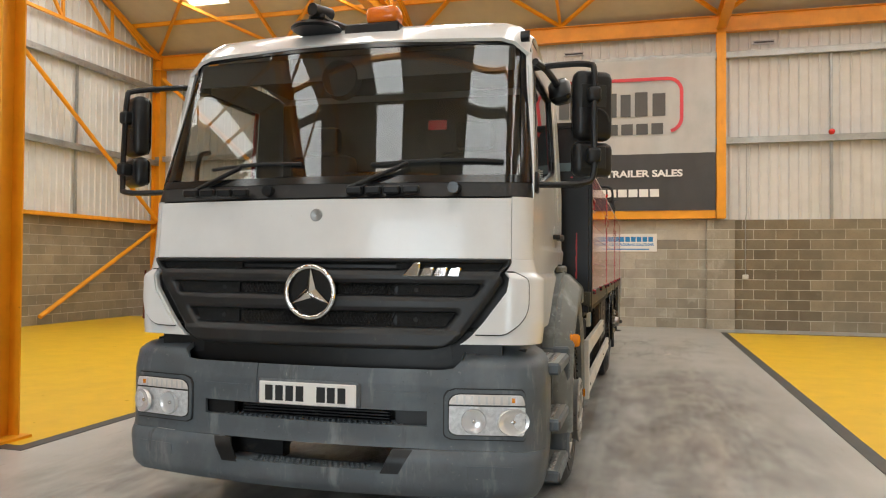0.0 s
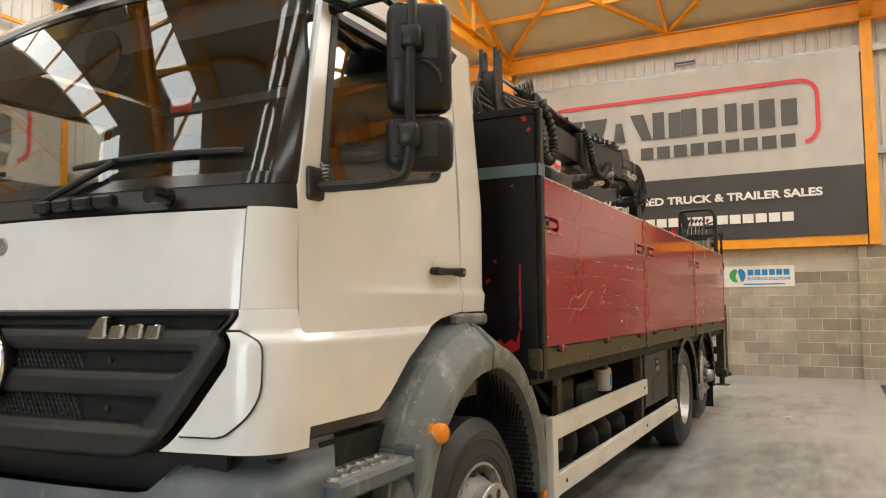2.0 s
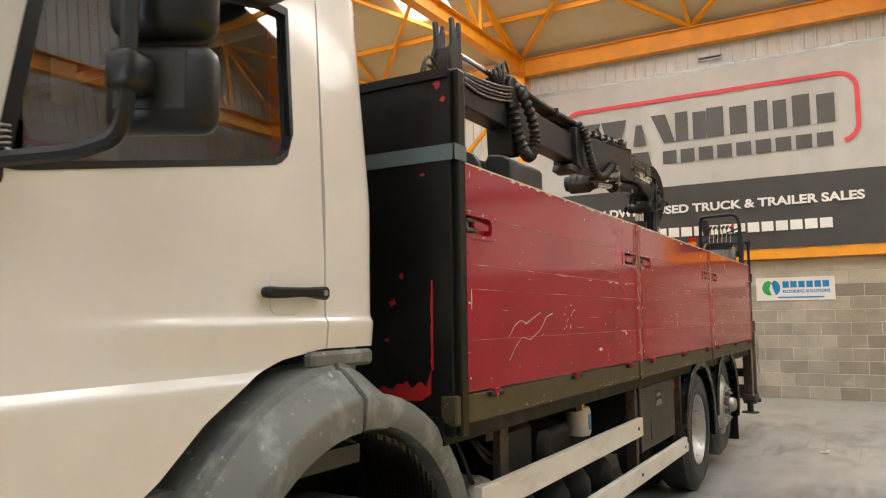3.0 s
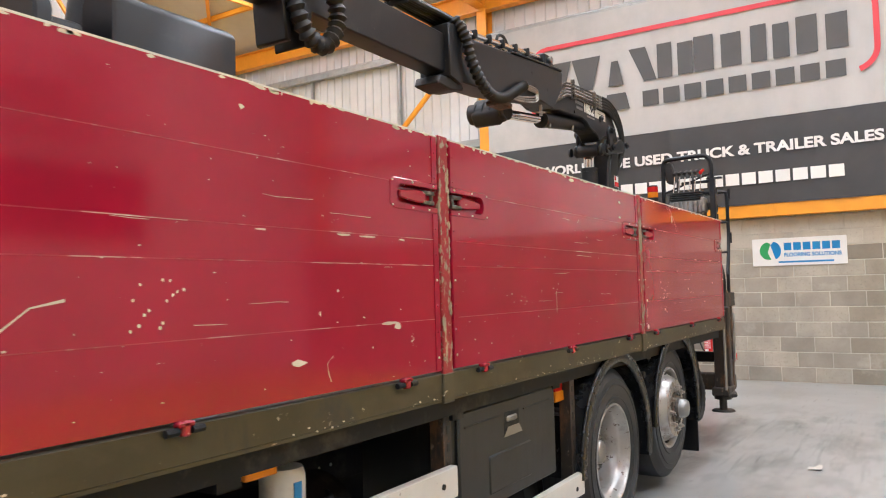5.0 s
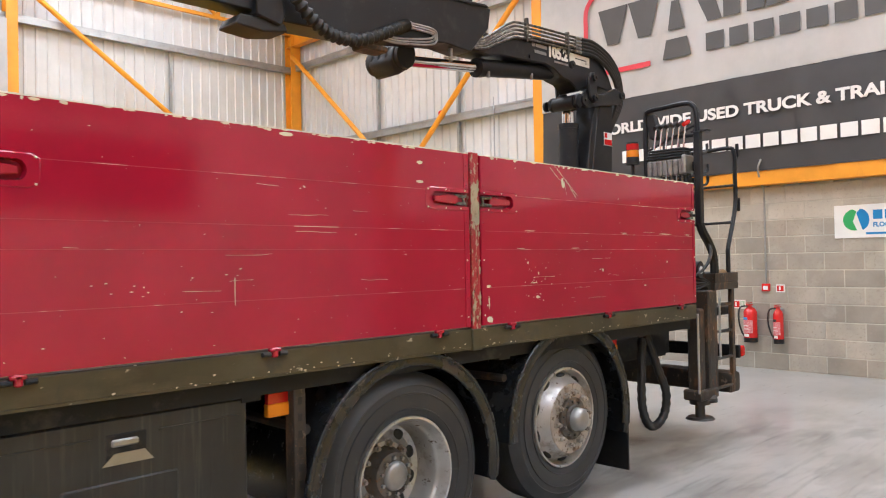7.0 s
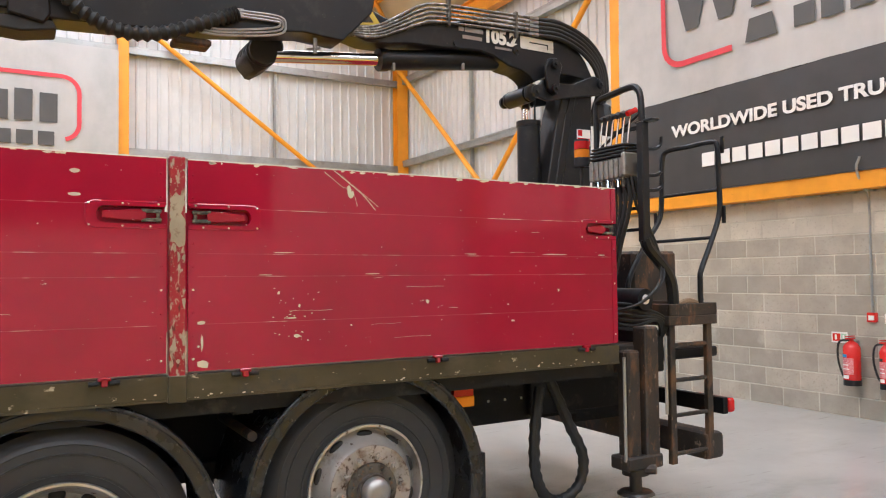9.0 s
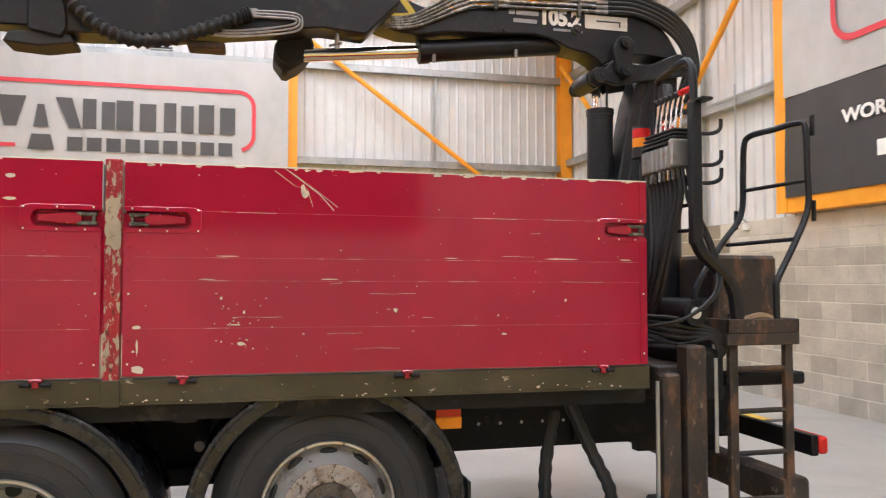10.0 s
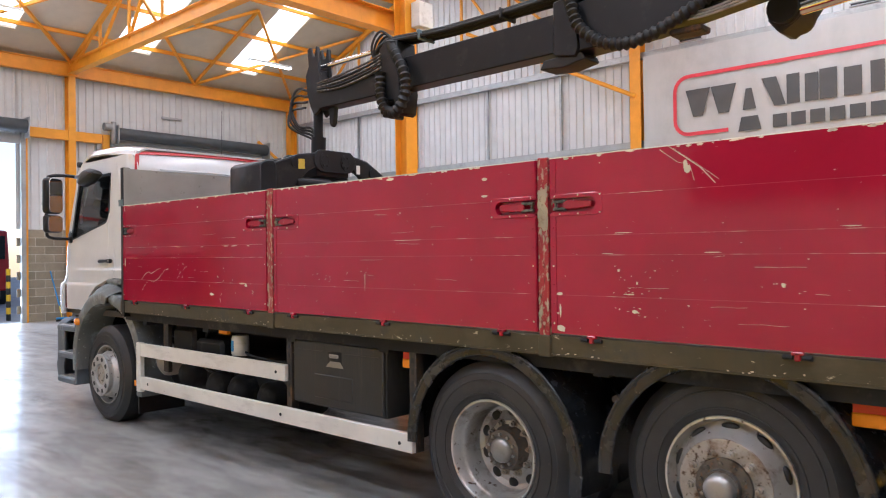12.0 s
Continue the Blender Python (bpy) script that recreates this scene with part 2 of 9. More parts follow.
    alloy=mat("pale_painted_alloy_rail", (0.66, 0.64, 0.58), 0.42, layers=((8, 0.55, 0.72, (0.48, 0.45, 0.40), (1, 0.25, 1), None), (30, 0.68, 0.72, (0.25, 0.22, 0.18), ONE, None)), vary=0.05),
    steel_dull=mat("dull_steel", (0.34, 0.335, 0.32), 0.4, metal=0.8, layers=((7, 0.55, 0.7, (0.2, 0.18, 0.15), ONE, 0.55),), vary=0.12),
    toolbox=mat("faded_black_toolbox_plastic", (0.017, 0.018, 0.018), 0.45, layers=((3, 0.48, 0.75, (0.032, 0.031, 0.027), (1, 3, 0.4), 0.6), (14, 0.58, 0.72, (0.055, 0.052, 0.043), (1, 3, 0.12), 0.7), (22, 0.60, 0.70, (0.010, 0.010, 0.010), (1, 3, 0.15), None)), vary=0.15, bump=0.1, bump_scale=180),
    dark_marker=mat("dark_red_marker_lens", (0.10, 0.008, 0.008), 0.15, vary=0.1),
    indicator=mat("clear_indicator_lens", (0.78, 0.74, 0.70), 0.2, metal=0.15, vary=0.04, vary_scale=40),
    amber=mat("amber_plastic", (0.80, 0.25, 0.005), 0.2, vary=0.04),
    amber_lens=mat("orange_beacon_lens", (0.70, 0.16, 0.01), 0.12, vary=0.06),
    red_lens=mat("red_lens", (0.55, 0.012, 0.01), 0.2, vary=0.04),
    plate_white=mat("white_number_plate", (0.80, 0.79, 0.76), 0.35, vary=0.02),
    print_red=mat("faded_red_print", (0.62, 0.14, 0.15), 0.35, layers=((60, 0.5, 0.6, (0.75, 0.5, 0.48), (1, 1, 3), None),), vary=0.1),
    ink=mat("black_ink", (0.012, 0.012, 0.012), 0.5, vary=0.05),
    fabric=mat("dark_seat_fabric", (0.030, 0.031, 0.036), 0.9, vary=0.2, bump=0.3, bump_scale=180),
    dash=mat("dark_grey_dashboard", (0.05, 0.05, 0.052), 0.6, vary=0.12),
    lining=mat("grey_cab_lining", (0.11, 0.105, 0.10), 0.85, vary=0.08),
    beige=mat("weathered_grey_board", (0.25, 0.23, 0.20), 0.6, layers=((3, 0.5, 0.75, (0.19, 0.17, 0.15), (1, 1, 0.4), None), (20, 0.64, 0.70, (0.10, 0.07, 0.05), ONE, None)), vary=0.08),
    mudguard=mat("scuffed_black_mudguard_plastic", (0.015, 0.016, 0.0175), 0.27, layers=((5, 0.56, 0.74, (0.034, 0.033, 0.031), ONE, 0.45), (34, 0.66, 0.70, (0.11, 0.11, 0.10), (1, 1, 0.5), 0.6)), vary=0.15, bump=0.08, bump_scale=140),
    strap=mat("teal_grey_tape", (0.11, 0.16, 0.18), 0.45, vary=0.08),
    headlamp_dull=mat("lamp_housing_silver", (0.82, 0.83, 0.84), 0.34, metal=0.12, vary=0.10, vary_scale=50),
    headlamp=mat("headlamp_reflector", (0.90, 0.90, 0.90), 0.2, metal=0.40, vary=0.015, vary_scale=30),
    tank=mat("grimy_alloy_tank", (0.36, 0.33, 0.28), 0.5, metal=0.3, layers=((6, 0.5, 0.7, (0.16, 0.13, 0.10), ONE, 0.7),), vary=0.14),
    roller=mat("grey_roller_shutter", (0.42, 0.43, 0.43), 0.45, metal=0.2, vary=0.05),
    dark_steel=mat("dark_grey_drum", (0.06, 0.065, 0.068), 0.45, vary=0.1),
    sign_green=mat("pale_green_print", (0.40, 0.56, 0.42), 0.5, vary=0.04),
    ext_red=mat("fire_red_enamel", (0.62, 0.018, 0.015), 0.25, coat=0.4, vary=0.04),
    sticker=mat("yellow_sticker", (0.70, 0.52, 0.06), 0.5, vary=0.05),
    blue=mat("blue_print", (0.02, 0.22, 0.52), 0.4, vary=0.03),
    green=mat("green_print", (0.05, 0.36, 0.10), 0.4, vary=0.03),
    wood=mat("weathered_timber", (0.26, 0.17, 0.09), 0.8, layers=((12, 0.5, 0.7, (0.16, 0.10, 0.055), (6, 6, 1), None),), vary=0.12, bump=0.2),
    tarmac=mat("yard_concrete", (0.34, 0.33, 0.31), 0.85, layers=((0.6, 0.5, 0.75, (0.26, 0.25, 0.24), ONE, None),), vary=0.08),
    mirror=mat("mirror_glass", (0.85, 0.86, 0.86), 0.02, metal=1.0, vary=0.0),
)


def floor_film(name, colour, scale, stretch, lo, hi, strength, x0, x1, y0, y1, soft=0.8):
    """A thin tinted film: noise streaks that fade out towards its edges."""
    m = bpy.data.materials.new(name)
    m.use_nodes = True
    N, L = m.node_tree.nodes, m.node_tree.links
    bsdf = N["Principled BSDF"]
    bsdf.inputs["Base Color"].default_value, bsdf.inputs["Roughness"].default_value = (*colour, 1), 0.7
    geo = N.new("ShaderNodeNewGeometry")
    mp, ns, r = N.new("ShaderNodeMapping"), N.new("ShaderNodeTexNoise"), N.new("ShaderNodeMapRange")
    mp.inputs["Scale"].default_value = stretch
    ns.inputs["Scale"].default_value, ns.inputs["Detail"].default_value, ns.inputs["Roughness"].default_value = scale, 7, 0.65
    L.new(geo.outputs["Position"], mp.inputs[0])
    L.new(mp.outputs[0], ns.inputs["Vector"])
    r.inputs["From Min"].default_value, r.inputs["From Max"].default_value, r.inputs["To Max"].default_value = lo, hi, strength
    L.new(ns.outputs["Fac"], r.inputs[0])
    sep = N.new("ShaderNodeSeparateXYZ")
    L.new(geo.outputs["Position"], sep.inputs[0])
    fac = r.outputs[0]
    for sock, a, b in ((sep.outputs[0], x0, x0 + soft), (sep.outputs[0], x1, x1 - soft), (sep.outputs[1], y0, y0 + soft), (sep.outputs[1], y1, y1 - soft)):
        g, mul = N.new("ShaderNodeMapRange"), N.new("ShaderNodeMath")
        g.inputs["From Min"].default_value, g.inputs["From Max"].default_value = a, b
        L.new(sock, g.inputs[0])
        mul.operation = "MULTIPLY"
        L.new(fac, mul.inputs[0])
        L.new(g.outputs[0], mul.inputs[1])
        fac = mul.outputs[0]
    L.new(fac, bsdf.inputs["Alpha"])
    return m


M["screen"] = glass("windscreen_glass", (0.70, 0.72, 0.70), ior=1.78)
M["side_glass"] = glass("door_glass", (0.62, 0.63, 0.61), ior=2.1)
PANE = bpy.data.materials.new("daylit_glass_fibre_sheet")
PANE.use_nodes = True
PANE.node_tree.nodes["Principled BSDF"].inputs["Base Color"].default_value = (0.85, 0.87, 0.88, 1)
PANE.node_tree.nodes["Principled BSDF"].inputs["Emission Color"].default_value = (0.95, 0.98, 1.0, 1)
PANE.node_tree.nodes["Principled BSDF"].inputs["Emission Strength"].default_value = 2.6
M["lens"] = glass("clear_lamp_lens", (0.96, 0.96, 0.96), ior=1.3)


# ---------------------------------------------------------------- building helpers
def mesh_from(bm, name):
    me = bpy.data.meshes.new(name)
    bm.normal_update()
    bm.to_mesh(me)
    bm.free()
    return me


def finish(ob, material, smooth):
    if material is not None:
        ob.data.materials.append(material)
    if smooth:
        for p in ob.data.polygons:
            p.use_smooth = True
        ob.data.set_sharp_from_angle(angle=radians(smooth))
    return ob


def thing(name, at, label, category, group="", kind=""):
    ob = new(name)
    ob.location = at
    ob.empty_display_size = 0.2
    bpy.context.view_layer.update()
    return tagged(ob, label, category, group, kind)


def part(name, bm, material, parent, label="", smooth=35):
    ob = finish(new(name, mesh_from(bm, name)), material, smooth)
    ob.parent = parent
    if parent is not None and parent.type == "EMPTY":
        ob.matrix_parent_inverse = Matrix.Translation(-parent.location)
    if label:
        ob["label"] = label
    return ob


def solid(name, bm, material, label="", category="", group="", kind="", smooth=35):
    return tagged(finish(new(name, mesh_from(bm, name)), material, smooth), label, category, group, kind)


def box(bm, x0, y0, z0, x1, y1, z1, bevel=0.0, seg=1):
    made = bmesh.ops.create_cube(bm, size=1.0)["verts"]
    c, s = Vector(((x0 + x1) / 2, (y0 + y1) / 2, (z0 + z1) / 2)), Vector((abs(x1 - x0), abs(y1 - y0), abs(z1 - z0)))
    for v in made:
        v.co = Vector((v.co.x * s.x, v.co.y * s.y, v.co.z * s.z)) + c
    if bevel:
        edges = list({e for v in made for e in v.link_edges})
        bmesh.ops.bevel(bm, geom=edges, offset=min(bevel, min(s) * 0.45), segments=seg, affect="EDGES", profile=0.5)
    return bm


def boxes(*rows, bevel=0.0, seg=1):
    bm = bmesh.new()
    for r in rows:
        box(bm, *r, bevel=bevel, seg=seg)
    return bm


def rod(bm, a, b, r, seg=12, r2=None, caps=True):
    a, b = Vector(a), Vector(b)
    d = b - a
    m = Matrix.Translation((a + b) / 2) @ d.to_track_quat("Z", "Y").to_matrix().to_4x4()
    bmesh.ops.create_cone(bm, cap_ends=caps, segments=seg, radius1=r, radius2=r if r2 is None else r2, depth=d.length, matrix=m)
    return bm


def rods(*rows, seg=12):
    bm = bmesh.new()
    for r in rows:
        rod(bm, *r, seg=seg)
    return bm


def beam(bm, a, b, w, h, bevel=0.0):
    """A rectangular bar from a to b, w wide across and h deep."""
    a, b = Vector(a), Vector(b)
    d = b - a
    m = Matrix.Translation((a + b) / 2) @ d.to_track_quat("Y", "Z").to_matrix().to_4x4() @ Matrix.Diagonal((w, d.length, h, 1))
    made = bmesh.ops.create_cube(bm, size=1.0, matrix=m)["verts"]
    if bevel:
        bmesh.ops.bevel(bm, geom=list({e for v in made for e in v.link_edges}), offset=bevel, segments=1, affect="EDGES")
    return bm


def i_beam(bm, a, b, w, h, t=0.014):
    """A rolled steel joist: web and two flanges."""
    a, b = Vector(a), Vector(b)
    up = (b - a).to_track_quat("Y", "Z") @ Vector((0, 0, 1))
    beam(bm, a, b, t, h - 2 * t)
    for s in (1, -1):
        beam(bm, a + up * s * (h - t) / 2, b + up * s * (h - t) / 2, w, t)
    return bm


def i_column(bm, x, y, z0, z1, w, d, along_x=True, t=0.014):
    """An upright joist whose flanges face y (along_x) or x."""
    if along_x:
        box(bm, x - t / 2, y - d / 2 + t, z0, x + t / 2, y + d / 2 - t, z1)
        for s in (-1, 1):
            box(bm, x - w / 2, y + s * (d / 2) - (t if s > 0 else 0), z0, x + w / 2, y + s * (d / 2) + (t if s < 0 else 0), z1)
    else:
        box(bm, x - d / 2 + t, y - t / 2, z0, x + d / 2 - t, y + t / 2, z1)
        for s in (-1, 1):
            box(bm, x + s * (d / 2) - (t if s > 0 else 0), y - w / 2, z0, x + s * (d / 2) + (t if s < 0 else 0), y + w / 2, z1)
    return bm


def smooth_path(points, n=8):
    """Catmull-Rom through the points."""
    p = [Vector(q) for q in points]
    p = [p[0] * 2 - p[1], *p, p[-1] * 2 - p[-2]]
    out = []
    for i in range(1, len(p) - 2):
        for k in range(n):
            t = k / n
            out.append(0.5 * (2 * p[i] + (p[i + 1] - p[i - 1]) * t + (2 * p[i - 1] - 5 * p[i] + 4 * p[i + 1] - p[i + 2]) * t * t
                              + (3 * p[i] - p[i - 1] - 3 * p[i + 1] + p[i + 2]) * t ** 3))
    return out + [p[-2]]


def tube(bm, points, r, seg=8, n=6, smooth_it=True, ribs=0.0):
    """A round tube swept along a path; ribs swells it ring by ring."""
    path = smooth_path(points, n) if smooth_it else [Vector(q) for q in points]
    rings, q = [], None
    for i, c in enumerate(path):
        d = (path[min(i + 1, len(path) - 1)] - path[max(i - 1, 0)]).normalized()
        if q is None:
            side = d.orthogonal().normalized()
        else:
            side = (q - d * q.dot(d)).normalized()
        q = side
        other = d.cross(side)
        rr = r * (1 + (ribs if i % 2 else -ribs))
        rings.append([bm.verts.new(c + rr * (math.cos(a) * side + math.sin(a) * other)) for a in (2 * math.pi * k / seg for k in range(seg))])
    for a, b in zip(rings, rings[1:]):
        for k in range(seg):
            bm.faces.new((a[k], a[(k + 1) % seg], b[(k + 1) % seg], b[k]))
    bm.faces.new(rings[0][::-1])
    bm.faces.new(rings[-1])
    return bm


def prism(bm, outline, axis, lo, hi, bevel=0.0):
    """A 2D outline pushed along an axis: 'x' takes (y, z), 'y' takes (x, z), 'z' takes (x, y)."""
    put = {"x": lambda a, b, c: (c, a, b), "y": lambda a, b, c: (a, c, b), "z": lambda a, b, c: (a, b, c)}[axis]
    low = [bm.verts.new(put(a, b, lo)) for a, b in outline]
    high = [bm.verts.new(put(a, b, hi)) for a, b in outline]
    n = len(outline)
    faces = [bm.faces.new(low), bm.faces.new(high[::-1])]
    for i in range(n):
        faces.append(bm.faces.new((low[i], high[i], high[(i + 1) % n], low[(i + 1) % n])))
    bmesh.ops.recalc_face_normals(bm, faces=faces)
    if bevel:
        bmesh.ops.bevel(bm, geom=list({e for f in faces for e in f.edges}), offset=bevel, segments=1, affect="EDGES")
    return bm


def turned(bm, profile, centre, axis="x", seg=32):
    """A lathe: profile of (along, radius) about an axis through centre."""
    rings = []
    for a, r in profile:
        ring = []
        for k in range(seg):
            t = 2 * math.pi * k / seg
            c, s = r * math.cos(t), r * math.sin(t)
            v = {"x": (a, c, s), "y": (c, a, s), "z": (c, s, a)}[axis]
            ring.append(bm.verts.new(Vector(v) + Vector(centre)))
        rings.append(ring)
    for a, b in zip(rings, rings[1:]):
        for k in range(seg):
            bm.faces.new((a[k], a[(k + 1) % seg], b[(k + 1) % seg], b[k]))
    bmesh.ops.recalc_face_normals(bm, faces=bm.faces[:])
    return bm


def grid_sheet(bm, f, nu, nv, thick=0.0, flip=False):
    """A curved sheet from f(u, v), u and v in 0..1; thick gives it a back."""
    rows = [[bm.verts.new(f(i / nu, j / nv)) for i in range(nu + 1)] for j in range(nv + 1)]
    faces = []
    for j in range(nv):
        for i in range(nu):
            q = (rows[j][i], rows[j][i + 1], rows[j + 1][i + 1], rows[j + 1][i])
            faces.append(bm.faces.new(q[::-1] if flip else q))
    if thick:
        bm.normal_update()
        bmesh.ops.solidify(bm, geom=faces, thickness=thick)
    return bm


def text_mesh(bm_name, body, size, m, material, parent, width=None, depth=0.002, name="lettering", bold=0.0):
    cu = bpy.data.curves.new(bm_name, "FONT")
    cu.offset = size * 0.035 + bold
    cu.body, cu.size, cu.extrude, cu.align_x, cu.align_y = body, size, depth, "LEFT", "BOTTOM_BASELINE"
    tmp = bpy.data.objects.new("tmp_text", cu)
    scene.collection.objects.link(tmp)
    bpy.context.view_layer.update()
    me = bpy.data.meshes.new_from_object(tmp.evaluated_get(bpy.context.evaluated_depsgraph_get()))
    bpy.data.objects.remove(tmp)
    xs = [v.co.x for v in me.vertices]
    k = width / (max(xs) - min(xs)) if width else 1.0
    for v in me.vertices:
        v.co.x = (v.co.x - min(xs)) * k
    me.transform(m)
    bm = bmesh.new()
    bm.from_mesh(me)
    bpy.data.meshes.remove(me)
    return part(name, bm, material, parent, smooth=0)


# ================================================================ the hall
def wall_sheet(axis, at, lo, hi, z0, z_top, inward, pitch=0.2, holes=()):
    """Ribbed metal wall sheet whose ribs stand inward; z_top(s) is its upper edge. holes: (lo, hi, top)."""
    bm = bmesh.new()
    cuts, s = [], lo
    while s < hi - 1e-6:
        for d, o in ((0, 0), (pitch * 0.70, 0), (pitch * 0.77, 0.028), (pitch * 0.93, 0.028)):
            if s + d < hi:
                cuts.append((s + d, o))
        s += pitch
    cuts.append((hi, 0))
    for (a, oa), (b, ob_) in zip(cuts, cuts[1:]):
        base = z0
        for h0, h1, top in holes:
            if a >= h0 - 1e-6 and b <= h1 + 0.06:
                base = top
        pts = []
        for s_, o, z in ((a, oa, base), (b, ob_, base), (b, ob_, z_top(b)), (a, oa, z_top(a))):
            d = at + inward * o
            pts.append(bm.verts.new((s_, d, z) if axis == "y" else (d, s_, z)))
        bm.faces.new(pts)
    bmesh.ops.remove_doubles(bm, verts=bm.verts[:], dist=1e-4)
    bmesh.ops.recalc_face_normals(bm, faces=bm.faces[:])
    return bm


BLOCK_TOP = 2.38
DOORS = ((-11.4, -6.1, 4.9), (-4.13, 0.6, 4.75))     # openings in the south wall
solid("wall_north", wall_sheet("y", NORTH + 0.02, WEST, EAST, BLOCK_TOP, lambda s: EAVE + 0.1, -1), M["cladding"], "white ribbed metal wall sheeting above a block wall", "wall", kind="structure")
solid("wall_west", wall_sheet("x", WEST - 0.02, SOUTH, NORTH, BLOCK_TOP, lambda s: roof_z(s) + 0.1, 1), M["cladding"], "white ribbed metal gable wall sheeting", "wall", kind="structure")
solid("wall_east", wall_sheet("x", EAST + 0.02, SOUTH, NORTH, 0, lambda s: roof_z(s) + 0.1, -1), M["cladding"], "white ribbed metal gable wall sheeting", "wall", kind="structure")
solid("wall_south", wall_sheet("y", SOUTH - 0.02, WEST, EAST, BLOCK_TOP, lambda s: EAVE + 0.1, 1, holes=DOORS), M["cladding"], "white ribbed metal wall sheeting with two door openings", "wall", kind="structure")
# outer skins give the walls their thickness
for nm, r in (("outer_wall_north", (WEST - 0.2, NORTH + 0.10, BLOCK_TOP, EAST + 0.2, NORTH + 0.16, EAVE + 0.2)), ("outer_wall_west", (WEST - 0.16, SOUTH, BLOCK_TOP, WEST - 0.10, NORTH, 9.8)),
              ("outer_wall_east", (EAST + 0.10, SOUTH, 0, EAST + 0.16, NORTH, 9.8))):
    solid(nm, boxes(r), M["galv"], "outer metal sheet of the hall wall", "wall", kind="structure", smooth=0)
solid("outer_wall_south", boxes((WEST - 0.2, SOUTH - 0.16, BLOCK_TOP, DOORS[0][0], SOUTH - 0.1, EAVE + 0.2), (DOORS[0][1], SOUTH - 0.16, BLOCK_TOP, DOORS[1][0], SOUTH - 0.1, EAVE + 0.2),
      (DOORS[1][1], SOUTH - 0.16, BLOCK_TOP, EAST + 0.2, SOUTH - 0.1, EAVE + 0.2), (DOORS[0][0], SOUTH - 0.16, DOORS[0][2], DOORS[0][1], SOUTH - 0.1, EAVE + 0.2),
      (DOORS[1][0], SOUTH - 0.16, DOORS[1][2], DOORS[1][1], SOUTH - 0.1, EAVE + 0.2)), M["galv"], "outer metal sheet of the hall wall", "wall", kind="structure", smooth=0)

# floor and paint
ground = solid("ground", boxes((-60, -70, -0.30, 60, 60, -0.03)), M["tarmac"], "pale concrete yard outside the hall", "ground", kind="structure", smooth=0)
floor = solid("floor", boxes((WEST - 0.2, SOUTH - 0.2, -0.2, EAST + 0.2, NORTH + 0.2, 0)), M["concrete"], "grey painted concrete floor with tyre marks", "floor", kind="structure", smooth=0)
solid("yellow_floor_zone", boxes((WEST, 4.72, 0.0, -4.52, 16.42, 0.004)), M["yellow_floor"], "yellow painted floor zone", "floor marking", kind="structure", smooth=0)
solid("yellow_floor_zone", boxes((1.66, -2.0, 0.0, EAST, 16.42, 0.004)), M["yellow_floor"], "yellow painted floor zone", "floor marking", kind="structure", smooth=0)
solid("floor_line", boxes((-4.52, 4.60, 0.0, -4.40, 16.54, 0.005), (WEST, 4.60, 0.0, -4.52, 4.72, 0.005)), M["floor_line"], "dark painted border line on the floor", "floor marking", kind="structure", smooth=0)
solid("floor_line", boxes((1.54, -2.12, 0.0, 1.66, 16.54, 0.005), (1.66, 16.42, 0.0, EAST, 16.54, 0.005)), M["floor_line"], "dark painted border line on the floor", "floor marking", kind="structure", smooth=0)
solid("kerb", boxes((WEST, SOUTH - 1.6, -0.03, EAST, SOUTH - 0.25, 0.01), bevel=0.01), M["tarmac"], "concrete ramp outside the doors", "kerb", kind="structure", smooth=0)


# roof: sheets between rooflight strips, one mesh
def roof_slab(bm, x0, x1, y0, y1, t=0.06):
    pts = [(x0, y0), (x1, y0), (x1, y1), (x0, y1)]
    e = 1e-4
    mid = (y0 + y1) / 2
    za, zb = roof_z(y0 + (e if mid > y0 else -e)), roof_z(y1 - e)
    low = [bm.verts.new((x, y, za if y == y0 else zb)) for x, y in pts]
    top = [bm.verts.new((x, y, (za if y == y0 else zb) + t)) for x, y in pts]
    bm.faces.new(low[::-1])
    bm.faces.new(top)
    for i in range(4):
        bm.faces.new((low[i], low[(i + 1) % 4], top[(i + 1) % 4], top[i]))


half = (NORTH - MID) / 2
SLOPES = ((SOUTH - 0.1, SOUTH + half), (SOUTH + half, MID), (MID, MID + half), (MID + half, NORTH + 0.1))
LIT = ((SOUTH + 0.9, SOUTH + half - 0.12), (SOUTH + half + 0.12, MID - 0.5), (MID + 1.0, MID + half - 0.7), (MID + half + 0.7, NORTH - 1.6))
bm = bmesh.new()
edges_x = [WEST - 0.2] + [e for s in STRIPS for e in (s - 0.52, s + 0.52)] + [EAST + 0.2]
for (a, b), (la, lb) in zip(SLOPES, LIT):
    for i in range(0, len(edges_x), 2):
        roof_slab(bm, edges_x[i], edges_x[i + 1], a, b)
    for s in STRIPS:
        roof_slab(bm, s - 0.52, s + 0.52, a, la)
        roof_slab(bm, s - 0.52, s + 0.52, lb, b)
bmesh.ops.recalc_face_normals(bm, faces=bm.faces[:])
solid("ceiling", bm, M["ceiling"], "cream roof lining sheets with rooflight openings", "ceiling", kind="structure", smooth=0)
